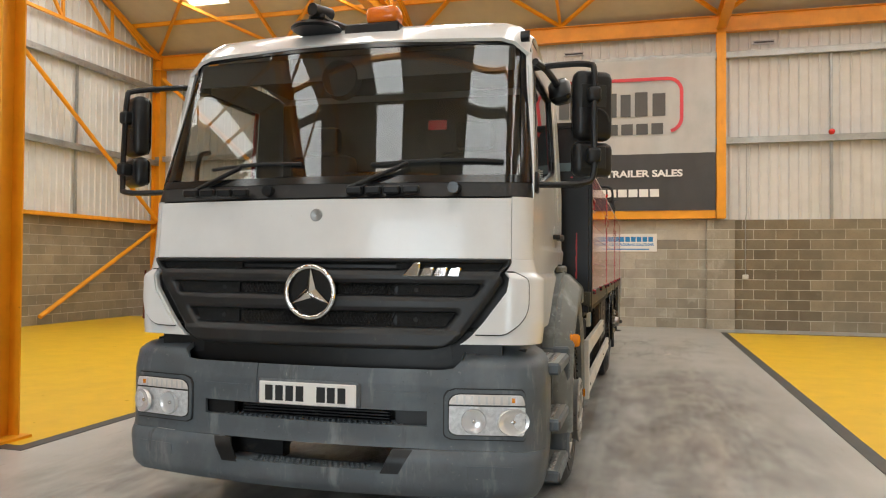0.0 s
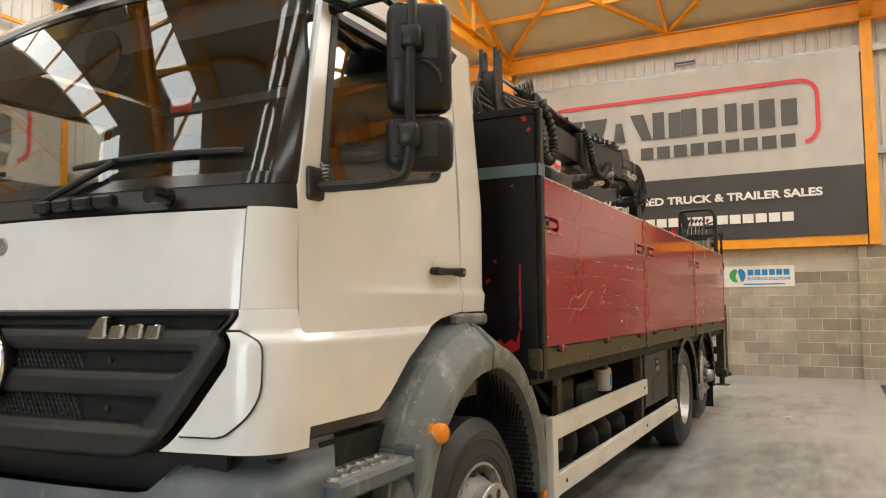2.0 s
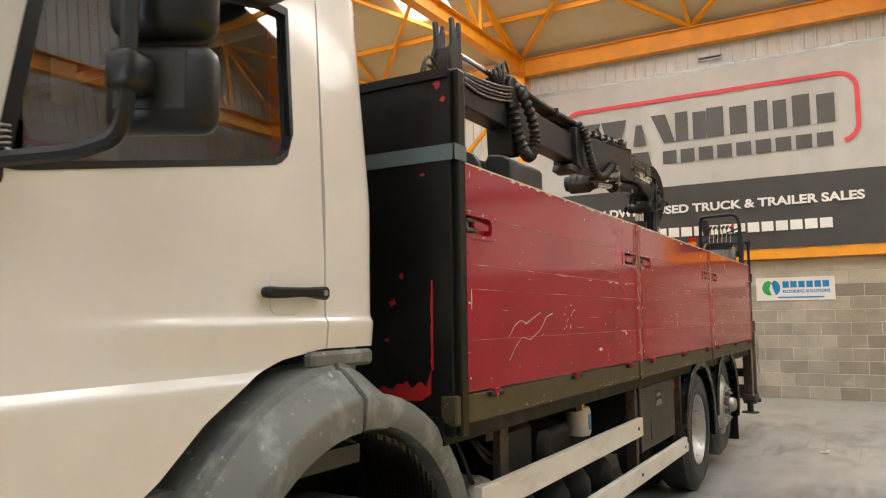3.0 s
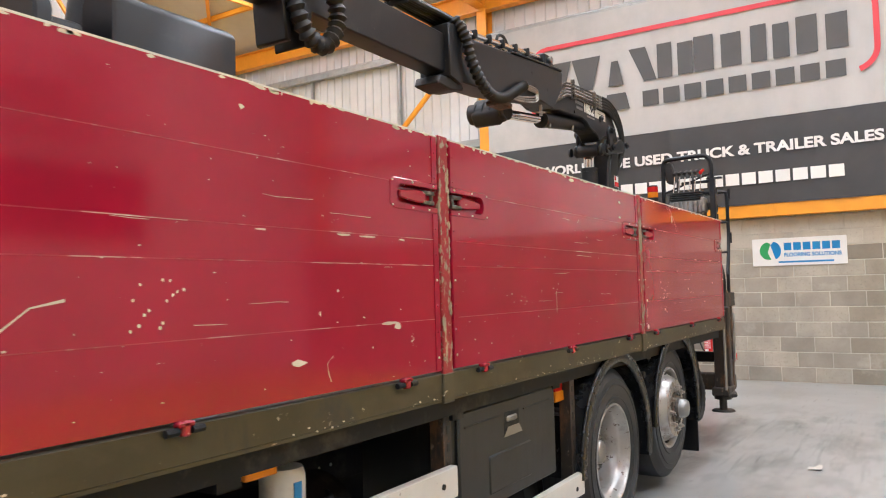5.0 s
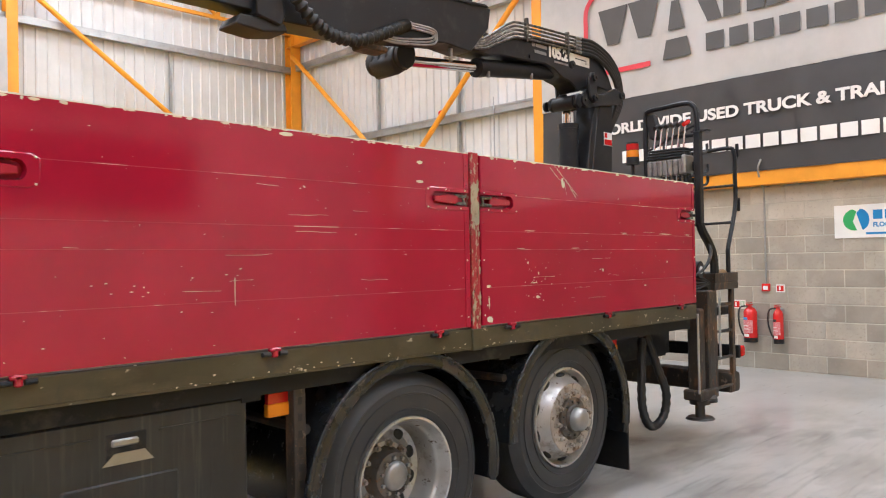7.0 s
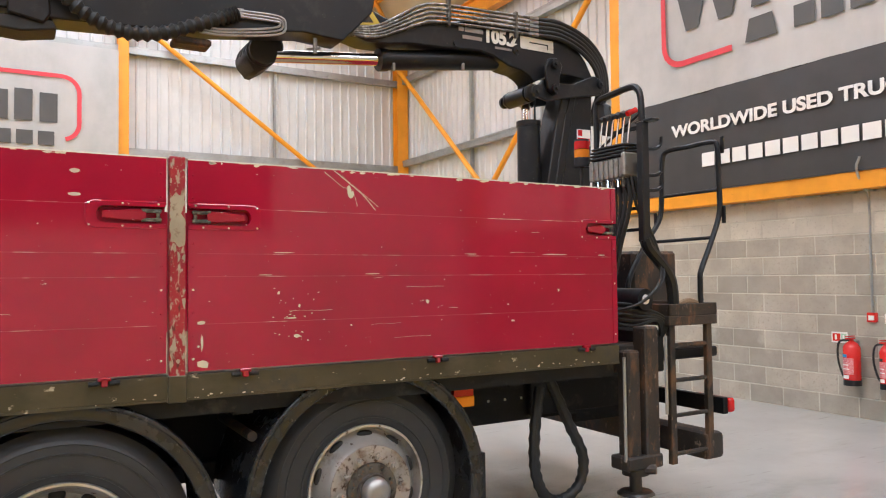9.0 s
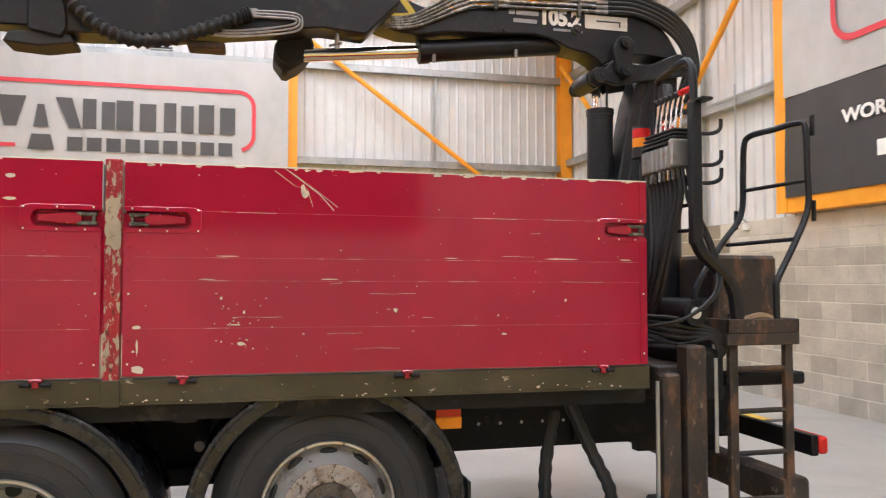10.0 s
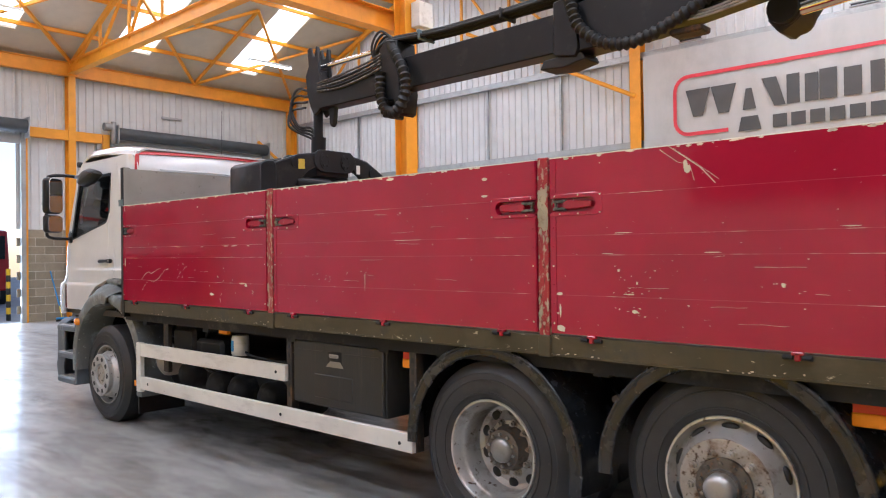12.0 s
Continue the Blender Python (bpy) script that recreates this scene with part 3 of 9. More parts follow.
for (a, b), (la, lb), share in zip(SLOPES, LIT, ROOF_SHARE):
    for s in STRIPS:
        za, zb = roof_z(la), roof_z(lb)
        n = Vector((0, -(zb - za), lb - la)).normalized()
        pb = bmesh.new()
        beam(pb, (s, la, za + 0.055), (s, lb, zb + 0.055), 1.03, 0.008)
        solid("rooflight_sheet", pb, PANE, "white translucent rooflight sheet between roof sheets", "rooflight", kind="structure", smooth=0)
        area_lamp("rooflight", Matrix.Translation((s, (la + lb) / 2, (za + zb) / 2 + 0.03)) @ pose(0, 0, 0, math.degrees(math.atan2(zb - za, lb - la)), 0, 0), 1.02, math.hypot(lb - la, zb - za), ROOF_WATTS * share, ROOF_TINT)

# steel frame
steel = lambda name, bm, label: solid(name, bm, M["steel_orange"], label, "steel beam", kind="structure", smooth=0)
for y in (NORTH - 0.18, SOUTH + 0.18):
    steel("eaves_beam", i_beam(bmesh.new(), (WEST, y, 6.62), (EAST, y, 6.62), 0.18, 0.36), "orange-yellow painted steel eaves beam")
steel("valley_beam", i_beam(bmesh.new(), (WEST, MID, 6.7), (EAST, MID, 6.7), 0.25, 0.4), "orange-yellow painted steel valley beam")
steel("cross_beam", i_beam(bmesh.new(), (-5.05, MID + 0.05, 4.95), (EAST, MID + 0.05, 4.95), 0.2, 0.30), "orange-yellow painted steel cross beam")


def truss(x, gable=False):
    """Roof truss in the plane of x: joist chord, rafters, posts and braces."""
    bm = bmesh.new()
    for lo, hi in ((SOUTH, MID), (MID, NORTH)):
        top = (lo + hi) / 2
        if gable:
            beam(bm, (x, lo + 0.1, 6.75), (x, hi - 0.1, 6.75), 0.07, 0.07)
        else:
            i_beam(bm, (x, lo + 0.1, 6.66), (x, hi - 0.1, 6.66), 0.20, 0.32)
        for end in (lo, hi):
            a = Vector((x, end + (0.1 if end == lo else -0.1), 6.72))
            b = Vector((x, top, roof_z(top) - 0.22))
            beam(bm, a, b, 0.09, 0.12)
            for k, f in enumerate((0.3, 0.55, 0.8)):
                p = a.lerp(b, f)
                beam(bm, p, (x, p.y, 6.75), 0.06, 0.06)
                q = a.lerp(b, (0.3, 0.55, 0.8)[k - 1] if k else 0.08)
                beam(bm, p, (x, q.y, 6.75), 0.06, 0.06)
    return bm


for x in FRAMES:
    steel("roof_truss", truss(x), "orange-yellow painted steel roof truss with joist chord")
steel("roof_truss", truss(WEST + 0.14, True), "light orange-yellow painted steel gable truss")
bm = bmesh.new()
for (a, b) in SLOPES:
    for k in range(1, 5):
        y = a + (b - a) * k / 5
        beam(bm, (WEST, y, roof_z(y) - 0.06), (EAST, y, roof_z(y) - 0.06), 0.06, 0.10)
for x0, x1 in zip((WEST + 0.15, *FRAMES), FRAMES):
    for a, b in ((NORTH - 0.2, NORTH - 3.6), (SOUTH + 0.2, SOUTH + 3.6)):
        xm = (x0 + x1) / 2
        for xa in (x0, x1):
            beam(bm, (xa, a, roof_z(a) - 0.12), (xm, b, roof_z(b) - 0.12), 0.07, 0.07)
            beam(bm, (xm, a, roof_z(a) - 0.12), (xa, b, roof_z(b) - 0.12), 0.07, 0.07)
        beam(bm, (xm, a, roof_z(a) - 0.12), (xm, b, roof_z(b) - 0.12), 0.06, 0.08)
steel("purlins", bm, "orange-yellow painted roof purlins and bracing")

# columns
for x in (*FRAMES,):
    for y in (NORTH - 0.13, SOUTH + 0.13):
        steel("column", i_column(bmesh.new(), x, y, 0 if y < 0 else 2.4, 6.8, 0.19, 0.24), "orange-yellow painted steel wall column")
for y, w in ((NORTH - 0.15, 0.26), (11.45, 0.19), (4.42, 0.26), (-2.6, 0.19), (SOUTH + 0.15, 0.26)):
    steel("column", i_column(bmesh.new(), WEST + 0.14, y, 0, roof_z(y) - 0.1, w, 0.24, along_x=False), "orange-yellow painted steel gable column")
post = bmesh.new()
i_column(post, -4.83, 4.80, 0, 6.8, 0.21, 0.23)
box(post, -5.0, 4.63, 0, -4.66, 4.97, 0.025)
steel("column", post, "orange-yellow painted steel column at the corner of a yellow floor zone")

# galvanised rails on the walls
gal = lambda bm, label="galvanised steel sheeting rail": solid("sheeting_rail", bm, M["galv"], label, "rail", kind="structure", smooth=0)
for z in (5.95, 4.08):
    gal(boxes((WEST, NORTH - 0.16, z - 0.06, EAST, NORTH - 0.03, z + 0.06), (WEST, NORTH - 0.17, z + 0.04, EAST, NORTH - 0.155, z + 0.075)))
    zw = z - (0.04 if z > 5 else 0.11)
    gal(boxes((WEST + 0.03, SOUTH, zw - 0.06, WEST + 0.15, NORTH, zw + 0.06), (WEST + 0.14, SOUTH, zw + 0.04, WEST + 0.155, NORTH, zw + 0.075)))
for x in (3.82, 5.9, -7.25, -9.5):
    gal(boxes((x - 0.025, NORTH - 0.10, BLOCK_TOP, x + 0.025, NORTH - 0.03, 5.95)), "galvanised steel sag bar")
for y in (14.4, 7.8, 2.35, 0.1, -5.0):
    gal(boxes((WEST + 0.03, y - 0.025, BLOCK_TOP, WEST + 0.08, y + 0.025, 5.95)), "galvanised steel sag bar")
brace = bmesh.new()
for a, b in (((WEST + 0.26, 11.5, 6.58), (WEST + 0.26, 17.15, 2.42)), ((WEST + 0.26, 4.43, 5.02), (WEST + 0.26, -0.4, 7.4)), ((WEST + 0.26, 17.0, 2.2), (WEST + 0.26, 13.2, 0.2))):
    rod(brace, a, b, 0.05, 10)
for a, b in (((WEST + 0.35, NORTH - 0.3, 6.18), (-8.5, NORTH - 0.3, 2.94)), ((-5.45, NORTH - 0.3, 6.0), (-8.75, NORTH - 0.3, 2.94)), ((-11.0, SOUTH + 0.3, 5.3), (WEST + 0.1, SOUTH + 0.3, 4.3))):
    rod(brace, a, b, 0.05, 10)
steel("wall_brace", brace, "orange-yellow painted tubular wall bracing")
steel("capping", boxes((WEST + 0.02, SOUTH, BLOCK_TOP - 0.02, WEST + 0.20, NORTH - 0.02, BLOCK_TOP + 0.06)), "orange-yellow capping on the block wall")
steel("capping", boxes((-5.25, NORTH - 0.24, BLOCK_TOP + 0.02, 1.5, NORTH - 0.03, BLOCK_TOP + 0.20)), "orange-yellow board below the banner")
steel("door_rail", boxes((-6.1, SOUTH + 0.05, 4.75, -4.25, SOUTH + 0.22, 5.0), (-6.3, SOUTH + 0.05, 3.9, -6.12, SOUTH + 0.22, 5.0)), "orange-yellow steel rail between the doors")


# ---------------------------------------------------------------- banners
def banner(along, at, lo, hi, z0, z1, z_split, inward, name_box, label):
    """A printed sheet on a wall. along 'x': on the north wall; 'y': on the west wall."""
    base = thing("banner", ((lo + hi) / 2, at, z0) if along == "x" else (at, (lo + hi) / 2, z0), label, "banner")

    def put(bm, a, b, c, d, off=0.0, th=0.004):
        w0, w1 = at + inward * off, at + inward * (off + th)
        if along == "x":
            box(bm, a, min(w0, w1), c, b, max(w0, w1), d)
        else:
            box(bm, min(w0, w1), a, c, max(w0, w1), b, d)
        return bm

    def wavy(c, d, off):
        def f(u, v):
            s = lo + (hi - lo) * u
            d_ = at + inward * (off + 0.012 * math.sin(7 * s) * math.sin(2.1 * s + 3 * v) + 0.006 * math.sin(17 * s + 5 * v))
            z = c + (d - c) * v
            return (s, d_, z) if along == "x" else (d_, s, z)
        return grid_sheet(bmesh.new(), f, 60, 8, 0.004)

    part("upper_sheet", wavy(z_split, z1, 0.0), M["banner_grey"], base, "silver-grey printed sheet", smooth=60)
    part("lower_sheet", wavy(z0, z_split, 0.0), M["banner_dark"], base, "charcoal printed sheet", smooth=60)
    sg = -1 if along == "y" else 1
    rot = pose(0, 0, 0, 90, 0, 0) if along == "x" else pose(0, 0, 0, 90, 0, 90)

    def spot(s, z, off=0.03):
        return Matrix.Translation((s, at + inward * off, z) if along == "x" else (at + inward * off, s, z)) @ rot

    fl, fr, ft, fb = name_box
    w = 0.075
    # open red frame with rounded corners
    r = 0.30

    def arc(cx, cz, a0, a1):
        return [(cx + r * math.cos(radians(a0 + (a1 - a0) * k / 6)), cz + r * math.sin(radians(a0 + (a1 - a0) * k / 6))) for k in range(7)]

    path = [(fl + (fr - fl) * 0.21, fb)] + arc(fl + r, fb + r, 270, 180) + arc(fl + r, ft - r, 180, 90) + arc(fr - r, ft - r, 90, 0) + arc(fr - r, fb + r + 0.05, 0, -75)
    fm = bmesh.new()
    rows = []
    for i, (s, z) in enumerate(path):
        a, b = path[max(i - 1, 0)], path[min(i + 1, len(path) - 1)]
        t = Vector((b[0] - a[0], b[1] - a[1])).normalized()
        n = Vector((-t.y, t.x)) * w / 2
        rows.append([fm.verts.new((q, at + inward * 0.026, zz) if along == "x" else (at + inward * 0.026, q, zz)) for q, zz in ((s + n.x, z + n.y), (s - n.x, z - n.y))])
    for (a, b), (c, d) in zip(rows, rows[1:]):
        fm.faces.new((a, b, d, c))
    fm.normal_update()
    bmesh.ops.solidify(fm, geom=fm.faces[:], thickness=0.003)
    part("red_frame", fm, M["banner_red"], base, "open red rounded frame", smooth=0)
    # the name drawn as plain shapes in its colour
    k = (fr - fl) / 5.13
    zt, zb = ft - 0.28 * k, ft - 0.82 * k

    def shape(pts):
        b_ = bmesh.new()
        w0, w1 = sorted((at + inward * 0.024, at + inward * 0.028))
        prism(b_, [(fl + q * k, z) for q, z in pts], "y" if along == "x" else "x", w0, w1)
        part("name_block", b_, M["banner_ink"], base, smooth=0)

    for q in (0.23, 0.74):
        shape([(q, zt), (q + 0.50, zt), (q + 0.35, zb), (q + 0.15, zb)])
    zm = ft - 1.22 * k
    shape([(1.42, zt - 0.14 * k), (1.53, zt - 0.14 * k), (1.61, zb), (1.36, zb)])
    shape([(1.33, zb - 0.13 * k), (1.64, zb - 0.13 * k), (1.70, zm), (1.27, zm)])
    shape([(1.71, zt), (1.98, zt), (2.14, zb), (1.94, zb)])
    for s0, s1 in ((2.16, 2.70), (2.72, 3.40), (3.53, 4.05), (4.14, 4.79)):
        w_ = (s1 - s0) * 0.42
        shape([(s0, zt), (s0 + w_, zt), (s0 + w_, zb), (s0, zb)])
        shape([(s1 - w_, zt - 0.04 * k), (s1, zt - 0.04 * k), (s1, zb), (s1 - w_, zb)])
    for i in range(9):
        s0 = 1.91 + i * 0.323
        shape([(s0, zm + 0.24 * k), (s0 + 0.25, zm + 0.24 * k), (s0 + 0.25, zm), (s0, zm)])
    return base, spot, put


nb, nspot, nput = banner("x", NORTH - 0.26, -5.2, 1.5, 2.58, 5.92, 3.83, -1, (-4.33, 0.80, 5.48, 4.26), "large silver and charcoal banner with red frame on the wall")
text_mesh("w", "WORLDWIDE USED TRUCK & TRAILER SALES", 0.205, nspot(-4.23, 3.325), M["banner_white"], nb, width=5.05)
for i, (s0, s1) in enumerate([(-3.74 + 0.228 * k, -3.74 + 0.228 * k + 0.19) for k in range(18)]):
    part("address_block", nput(bmesh.new(), s0, s1, 2.88, 3.05, 0.024), M["banner_white"], nb, smooth=0)
banner("y", WEST + 0.30, 4.64, 11.36, 2.50, 5.84, 3.72, 1, (5.37, 10.70, 5.23, 4.03), "large silver and charcoal banner with red frame on the gable wall")

banner("y", EAST - 0.05, 6.8, 13.5, 2.4, 5.64, 3.55, -1, (7.5, 12.8, 5.10, 3.86), "silver and charcoal banner with red frame on the gable")
banner("x", SOUTH + 0.30, 2.0, 8.4, 0.6, 3.84, 1.75, 1, (2.7, 7.8, 3.30, 2.06), "large silver and charcoal banner with red frame beside the door")
# sign board on the block wall
sb = thing("sign_board", (-0.33, NORTH - 0.02, 1.68), "white flooring firm sign with blue and green mark", "sign")
part("board", boxes((-0.95, NORTH - 0.035, 1.68, 0.29, NORTH - 0.012, 2.08), bevel=0.003), M["banner_white"], sb, smooth=0)
mk = bmesh.new()
prism(mk, [(-0.86 + 0.14 + 0.13 * math.cos(radians(a)), 1.90 + 0.13 * math.sin(radians(a))) for a in range(100, 281, 15)] + [(-0.74, 1.88), (-0.70, 2.0)], "y", NORTH - 0.039, NORTH - 0.035)
part("mark", mk, M["green"], sb, smooth=0)
mk = bmesh.new()
prism(mk, [(-0.66 + 0.10 * math.cos(radians(a)), 1.90 + 0.13 * math.sin(radians(a))) for a in range(-75, 91, 15)] + [(-0.70, 1.98), (-0.66, 1.85)], "y", NORTH - 0.039, NORTH - 0.035)
part("mark", mk, M["blue"], sb, smooth=0)
for i in range(6):
    part("name_block", boxes((-0.52 + i * 0.125, NORTH - 0.039, 1.90, -0.52 + i * 0.125 + 0.10, NORTH - 0.035, 2.01)), M["blue"], sb, smooth=0)
text_mesh("f", "FLOORING SOLUTIONS", 0.075, Matrix.Translation((-0.52, NORTH - 0.036, 1.81)) @ pose(0, 0, 0, 90, 0, 0), M["blue"], sb, width=0.74)
part("web_line", boxes((-0.6, NORTH - 0.039, 1.72, 0.12, NORTH - 0.035, 1.745)), M["blue"], sb, smooth=0)


# ---------------------------------------------------------------- doors to the yard
def shutter_drum(x0, x1, z, label):
    t = thing("roller_shutter", ((x0 + x1) / 2, SOUTH + 0.2, z), label, "roller shutter")
    b = bmesh.new()
    rod(b, (x0, SOUTH + 0.30, z), (x1, SOUTH + 0.30, z), 0.17, 20)
    part("drum", b, M["dark_steel"], t, "dark grey shutter drum")
    for xe in (x0 - 0.02, x1):
        part("end_plate", boxes((xe, SOUTH + 0.02, z - 0.3, xe + 0.02, SOUTH + 0.5, z + 0.22)), M["galv"], t, smooth=0)
    return t


d2 = shutter_drum(-11.3, -6.45, 5.05, "closed grey roller shutter below a dark drum")
b = bmesh.new()
for i in range(52):
    z = 0.02 + i * 0.094
    prism(b, [(SOUTH + 0.06, z), (SOUTH + 0.075, z + 0.02), (SOUTH + 0.075, z + 0.07), (SOUTH + 0.06, z + 0.092), (SOUTH + 0.05, z + 0.092), (SOUTH + 0.05, z)], "x", -11.4, -6.1)
part("curtain", b, M["roller"], d2, "grey ribbed shutter curtain", smooth=0)
part("guide", boxes((-11.5, SOUTH + 0.03, 0, -11.36, SOUTH + 0.12, 5.0)), M["galv"], d2, smooth=0)
part("guide", boxes((-6.16, SOUTH + 0.03, 0, -6.0, SOUTH + 0.12, 5.0)), M["galv"], d2, smooth=0)
part("motor", rods(((-6.35, SOUTH + 0.35, 4.75), (-6.35, SOUTH + 0.35, 5.35), 0.07), ((-6.30, SOUTH + 0.32, 5.2), (-6.1, SOUTH + 0.32, 5.2), 0.11)), M["steel_dull"], d2, "grey shutter motor")
d1 = shutter_drum(-4.16, 0.7, 4.98, "rolled-up roller shutter over an open doorway")
part("curtain_end", boxes((-4.13, SOUTH + 0.05, 4.55, 0.6, SOUTH + 0.09, 4.8)), M["roller"], d1, smooth=0)
part("guide", boxes((-4.20, SOUTH + 0.03, 0, -4.09, SOUTH + 0.14, 4.9)), M["galv"], d1, smooth=0)
part("guide_angle", boxes((-4.255, SOUTH + 0.03, 0, -4.205, SOUTH + 0.11, 4.72)), M["steel_orange"], d1, "orange painted edge angle", smooth=0)
part("guide", boxes((0.58, SOUTH + 0.03, 0, 0.72, SOUTH + 0.14, 4.9)), M["galv"], d1, smooth=0)
if DOOR_WATTS:
    area_lamp("doorway_daylight", look((-1.85, SOUTH - 0.35, 2.4), (-1.85, 0, 2.2)), 4.8, 4.6, DOOR_WATTS, (0.84, 0.92, 1.0))


# ================================================================ the lorry
CX = -1.637                         # its centre line; the sides are mirror images about it
truck = thing("flatbed_truck", (CX, 8.0, 0), "white rigid truck with crimson dropside bed parked on the floor", "truck")


def lerp(a, b, t):
    return a + (b - a) * t


def steps(z, *rows):
    """Piecewise linear value at z from rows (z, value)."""
    if z <= rows[0][0]:
        return rows[0][1]
    for (a, va), (b, vb) in zip(rows, rows[1:]):
        if z <= b:
            return lerp(va, vb, (z - a) / (b - a))
    return rows[-1][1]


def cab_front(z):
    return steps(z, (0.95, 3.575), (1.40, 3.59), (1.72, 3.62), (1.80, 3.655), (2.61, 3.945), (2.65, 3.97), (2.70, 4.06), (2.76, 4.25))


def cab_half(z):
    return steps(z, (1.0, 1.098), (1.302, 1.101), (1.312, 1.099), (1.334, 1.078), (1.40, 1.075), (1.52, 1.072), (1.85, 1.072), (2.60, 1.026), (2.67, 0.995), (2.72, 0.93))


def press(y, z):
    """The soft pressed edge below the door handle, fading out towards the front."""
    k = min(1.0, max(0.0, (y - 3.95) / 0.65))
    return 0.012 * k * k * (3 - 2 * k) * steps(z, (1.36, 0.0), (1.452, 0.92), (1.462, 1.0), (1.468, 0.93), (1.486, 0.08), (1.50, 0.0))


CORNER = 0.15


def cab_point(s, z, off=0.0, hw=None, yf=None, bulge=0.10, r=CORNER):
    """The cab's skin: |s| to 1 across the front, to 2 round the corner, then metres back along the side."""
    sign, a = (1 if s >= 0 else -1), abs(s)
    h = (cab_half(z) if hw is None else hw)
    f = (cab_front(z) if yf is None else yf)
    if a <= 1:
        u, y, n = a * (h - r), f + bulge * a * a, Vector((0.16 * a, -1))
    elif a <= 2:
        t = radians(12 + 78 * (a - 1))
        u, y, n = h - r + r * (math.sin(t) - math.sin(radians(12))) / (1 - math.sin(radians(12))), f + bulge + r * (1 - math.cos(radians(90) * (a - 1))), Vector((math.sin(t), -math.cos(t)))
    else:
        u, y, n = h, f + bulge + r + (a - 2), Vector((1, 0))
    n.normalize()
    return Vector((CX + sign * (u + n.x * off), y + n.y * off, z))


def side_s(y, z, yf=None):
    """The skin coordinate of a place y along the side."""
    return 2 + y - ((cab_front(z) if yf is None else yf) + 0.10 + CORNER)


def skin(s0, s1, z0, z1, nu, nv, off=0.0, thick=0.012, bm=None, **kw):
    """A patch of cab skin; its limits may be numbers or functions (s of z)."""
    bm = bm or bmesh.new()
    g0 = s0 if callable(s0) else (lambda z: s0)
    g1 = s1 if callable(s1) else (lambda z: s1)

    def f(u, v):
        z = lerp(z0, z1, v)
        return cab_point(lerp(g0(z), g1(z), u), z, off, **kw)
    return grid_sheet(bm, f, nu, nv, thick)


def side_skin(y0, y1, z0, z1, nu, nv, sign=1, off=0.0, thick=0.012, bm=None):
    """A patch of cab side; z0, z1 may be functions of y, y0, y1 functions of z (not both)."""
    bm = bm or bmesh.new()

    def f(u, v):
        if callable(z0) or callable(z1):
            y = lerp(y0, y1, u)
            z = lerp(z0(y) if callable(z0) else z0, z1(y) if callable(z1) else z1, v)
        else:
            z = lerp(z0, z1, v)
            y = lerp(y0(z) if callable(y0) else y0, y1(z) if callable(y1) else y1, u)
        return Vector((CX + sign * (cab_half(z) + off), y, z))
    return grid_sheet(bm, f, nu, nv, thick * sign)


RIDGES = (1.05, 1.15, 1.25, 1.290, 1.302, 1.307, 1.312, 1.318, 1.326, 1.334, 1.342, 1.36, 1.40, 1.43, 1.445, 1.455, 1.461, 1.466, 1.473, 1.480, 1.488, 1.50, 1.56, 1.66)


def door_skin(bm, y0, y1, low, high, nu, sign):
    """Door panel whose rows follow its pressed lines."""
    n = len(RIDGES) + 1

    def f(u, v):
        y, j = lerp(y0, y1, u), round(v * n)
        lo = low(y)
        z = lo if j == 0 else high(y) if j == n else max(RIDGES[j - 1], lo + 0.0006 * j)
        return Vector((CX + sign * (cab_half(z) + press(y, z) + 0.006), y, z))
    return grid_sheet(bm, f, nu, n, 0.03 * sign)


REAR = 5.22
gl = lambda z: steps(z, (0.965, 0.62), (0.969, 0.665), (0.977, 0.705), (0.990, 0.745), (1.010, 0.778), (1.035, 0.805), (1.11, 0.865), (1.217, 0.945), (1.316, 1.02), (1.345, 1.08), (1.372, 1.19), (1.39, 1.25), (1.41, 1.265))      # edge of the radiator grille
# ---- front face
bonnet = part("bonnet_panel", skin(-1.265, 1.265, 1.412, 1.712, 32, 4, 0.006, 0.02), M["white_paint"], truck)
b = bmesh.new()
turned(b, [(0.0, 0.0), (-0.006, 0.026), (-0.006, 0.030), (0.0, 0.034)], (CX, 3.606, 1.63), "y", 24)
part("badge", b, M["steel_dull"], bonnet, "small round silver badge")
band = part("windscreen_base_panel", skin(-1.98, 1.98, 1.722, 1.80, 36, 1, 0.002, 0.02), M["black_plastic"], truck, "black ribbed panel below the windscreen")
for u in (-0.62, 0.32):
    for k in range(4):
        x = CX + u - 0.16 + 0.1 * k
        part("wiper_cover", boxes((x, 3.60, 1.735, x + 0.085, 3.64, 1.775), bevel=0.008), M["black_plastic"], band)
for u in (-0.28, 0.72):
    b = bmesh.new()
    rod(b, (CX + u, 3.60, 1.76), (CX + u, 3.68, 1.76), 0.028, 16)
    part("washer_cap", b, M["black_gloss"], band)


part("windscreen", skin(-1.46, 1.46, 1.815, 2.590, 36, 12, 0.0, 0.0), M["screen"], truck, "tinted windscreen glass", smooth=60)
fr = bmesh.new()
skin(-1.60, 1.60, 1.795, 1.835, 36, 1, 0.005, 0.012, bm=fr)
skin(-1.60, 1.60, 2.572, 2.606, 36, 1, 0.005, 0.012, bm=fr)
for s in (-1, 1):
    edge = lambda z, s=s: s * (1.98 - 0.20 * max(0, (z - 1.80) / 0.76))
    inner = lambda z, s=s: s * 1.43
    skin(*((inner, edge) if s > 0 else (edge, inner)), 1.80, 2.606, 6, 10, 0.005, 0.012, bm=fr)
part("windscreen_seal", fr, M["black_gloss"], truck, "black windscreen surround", smooth=60)
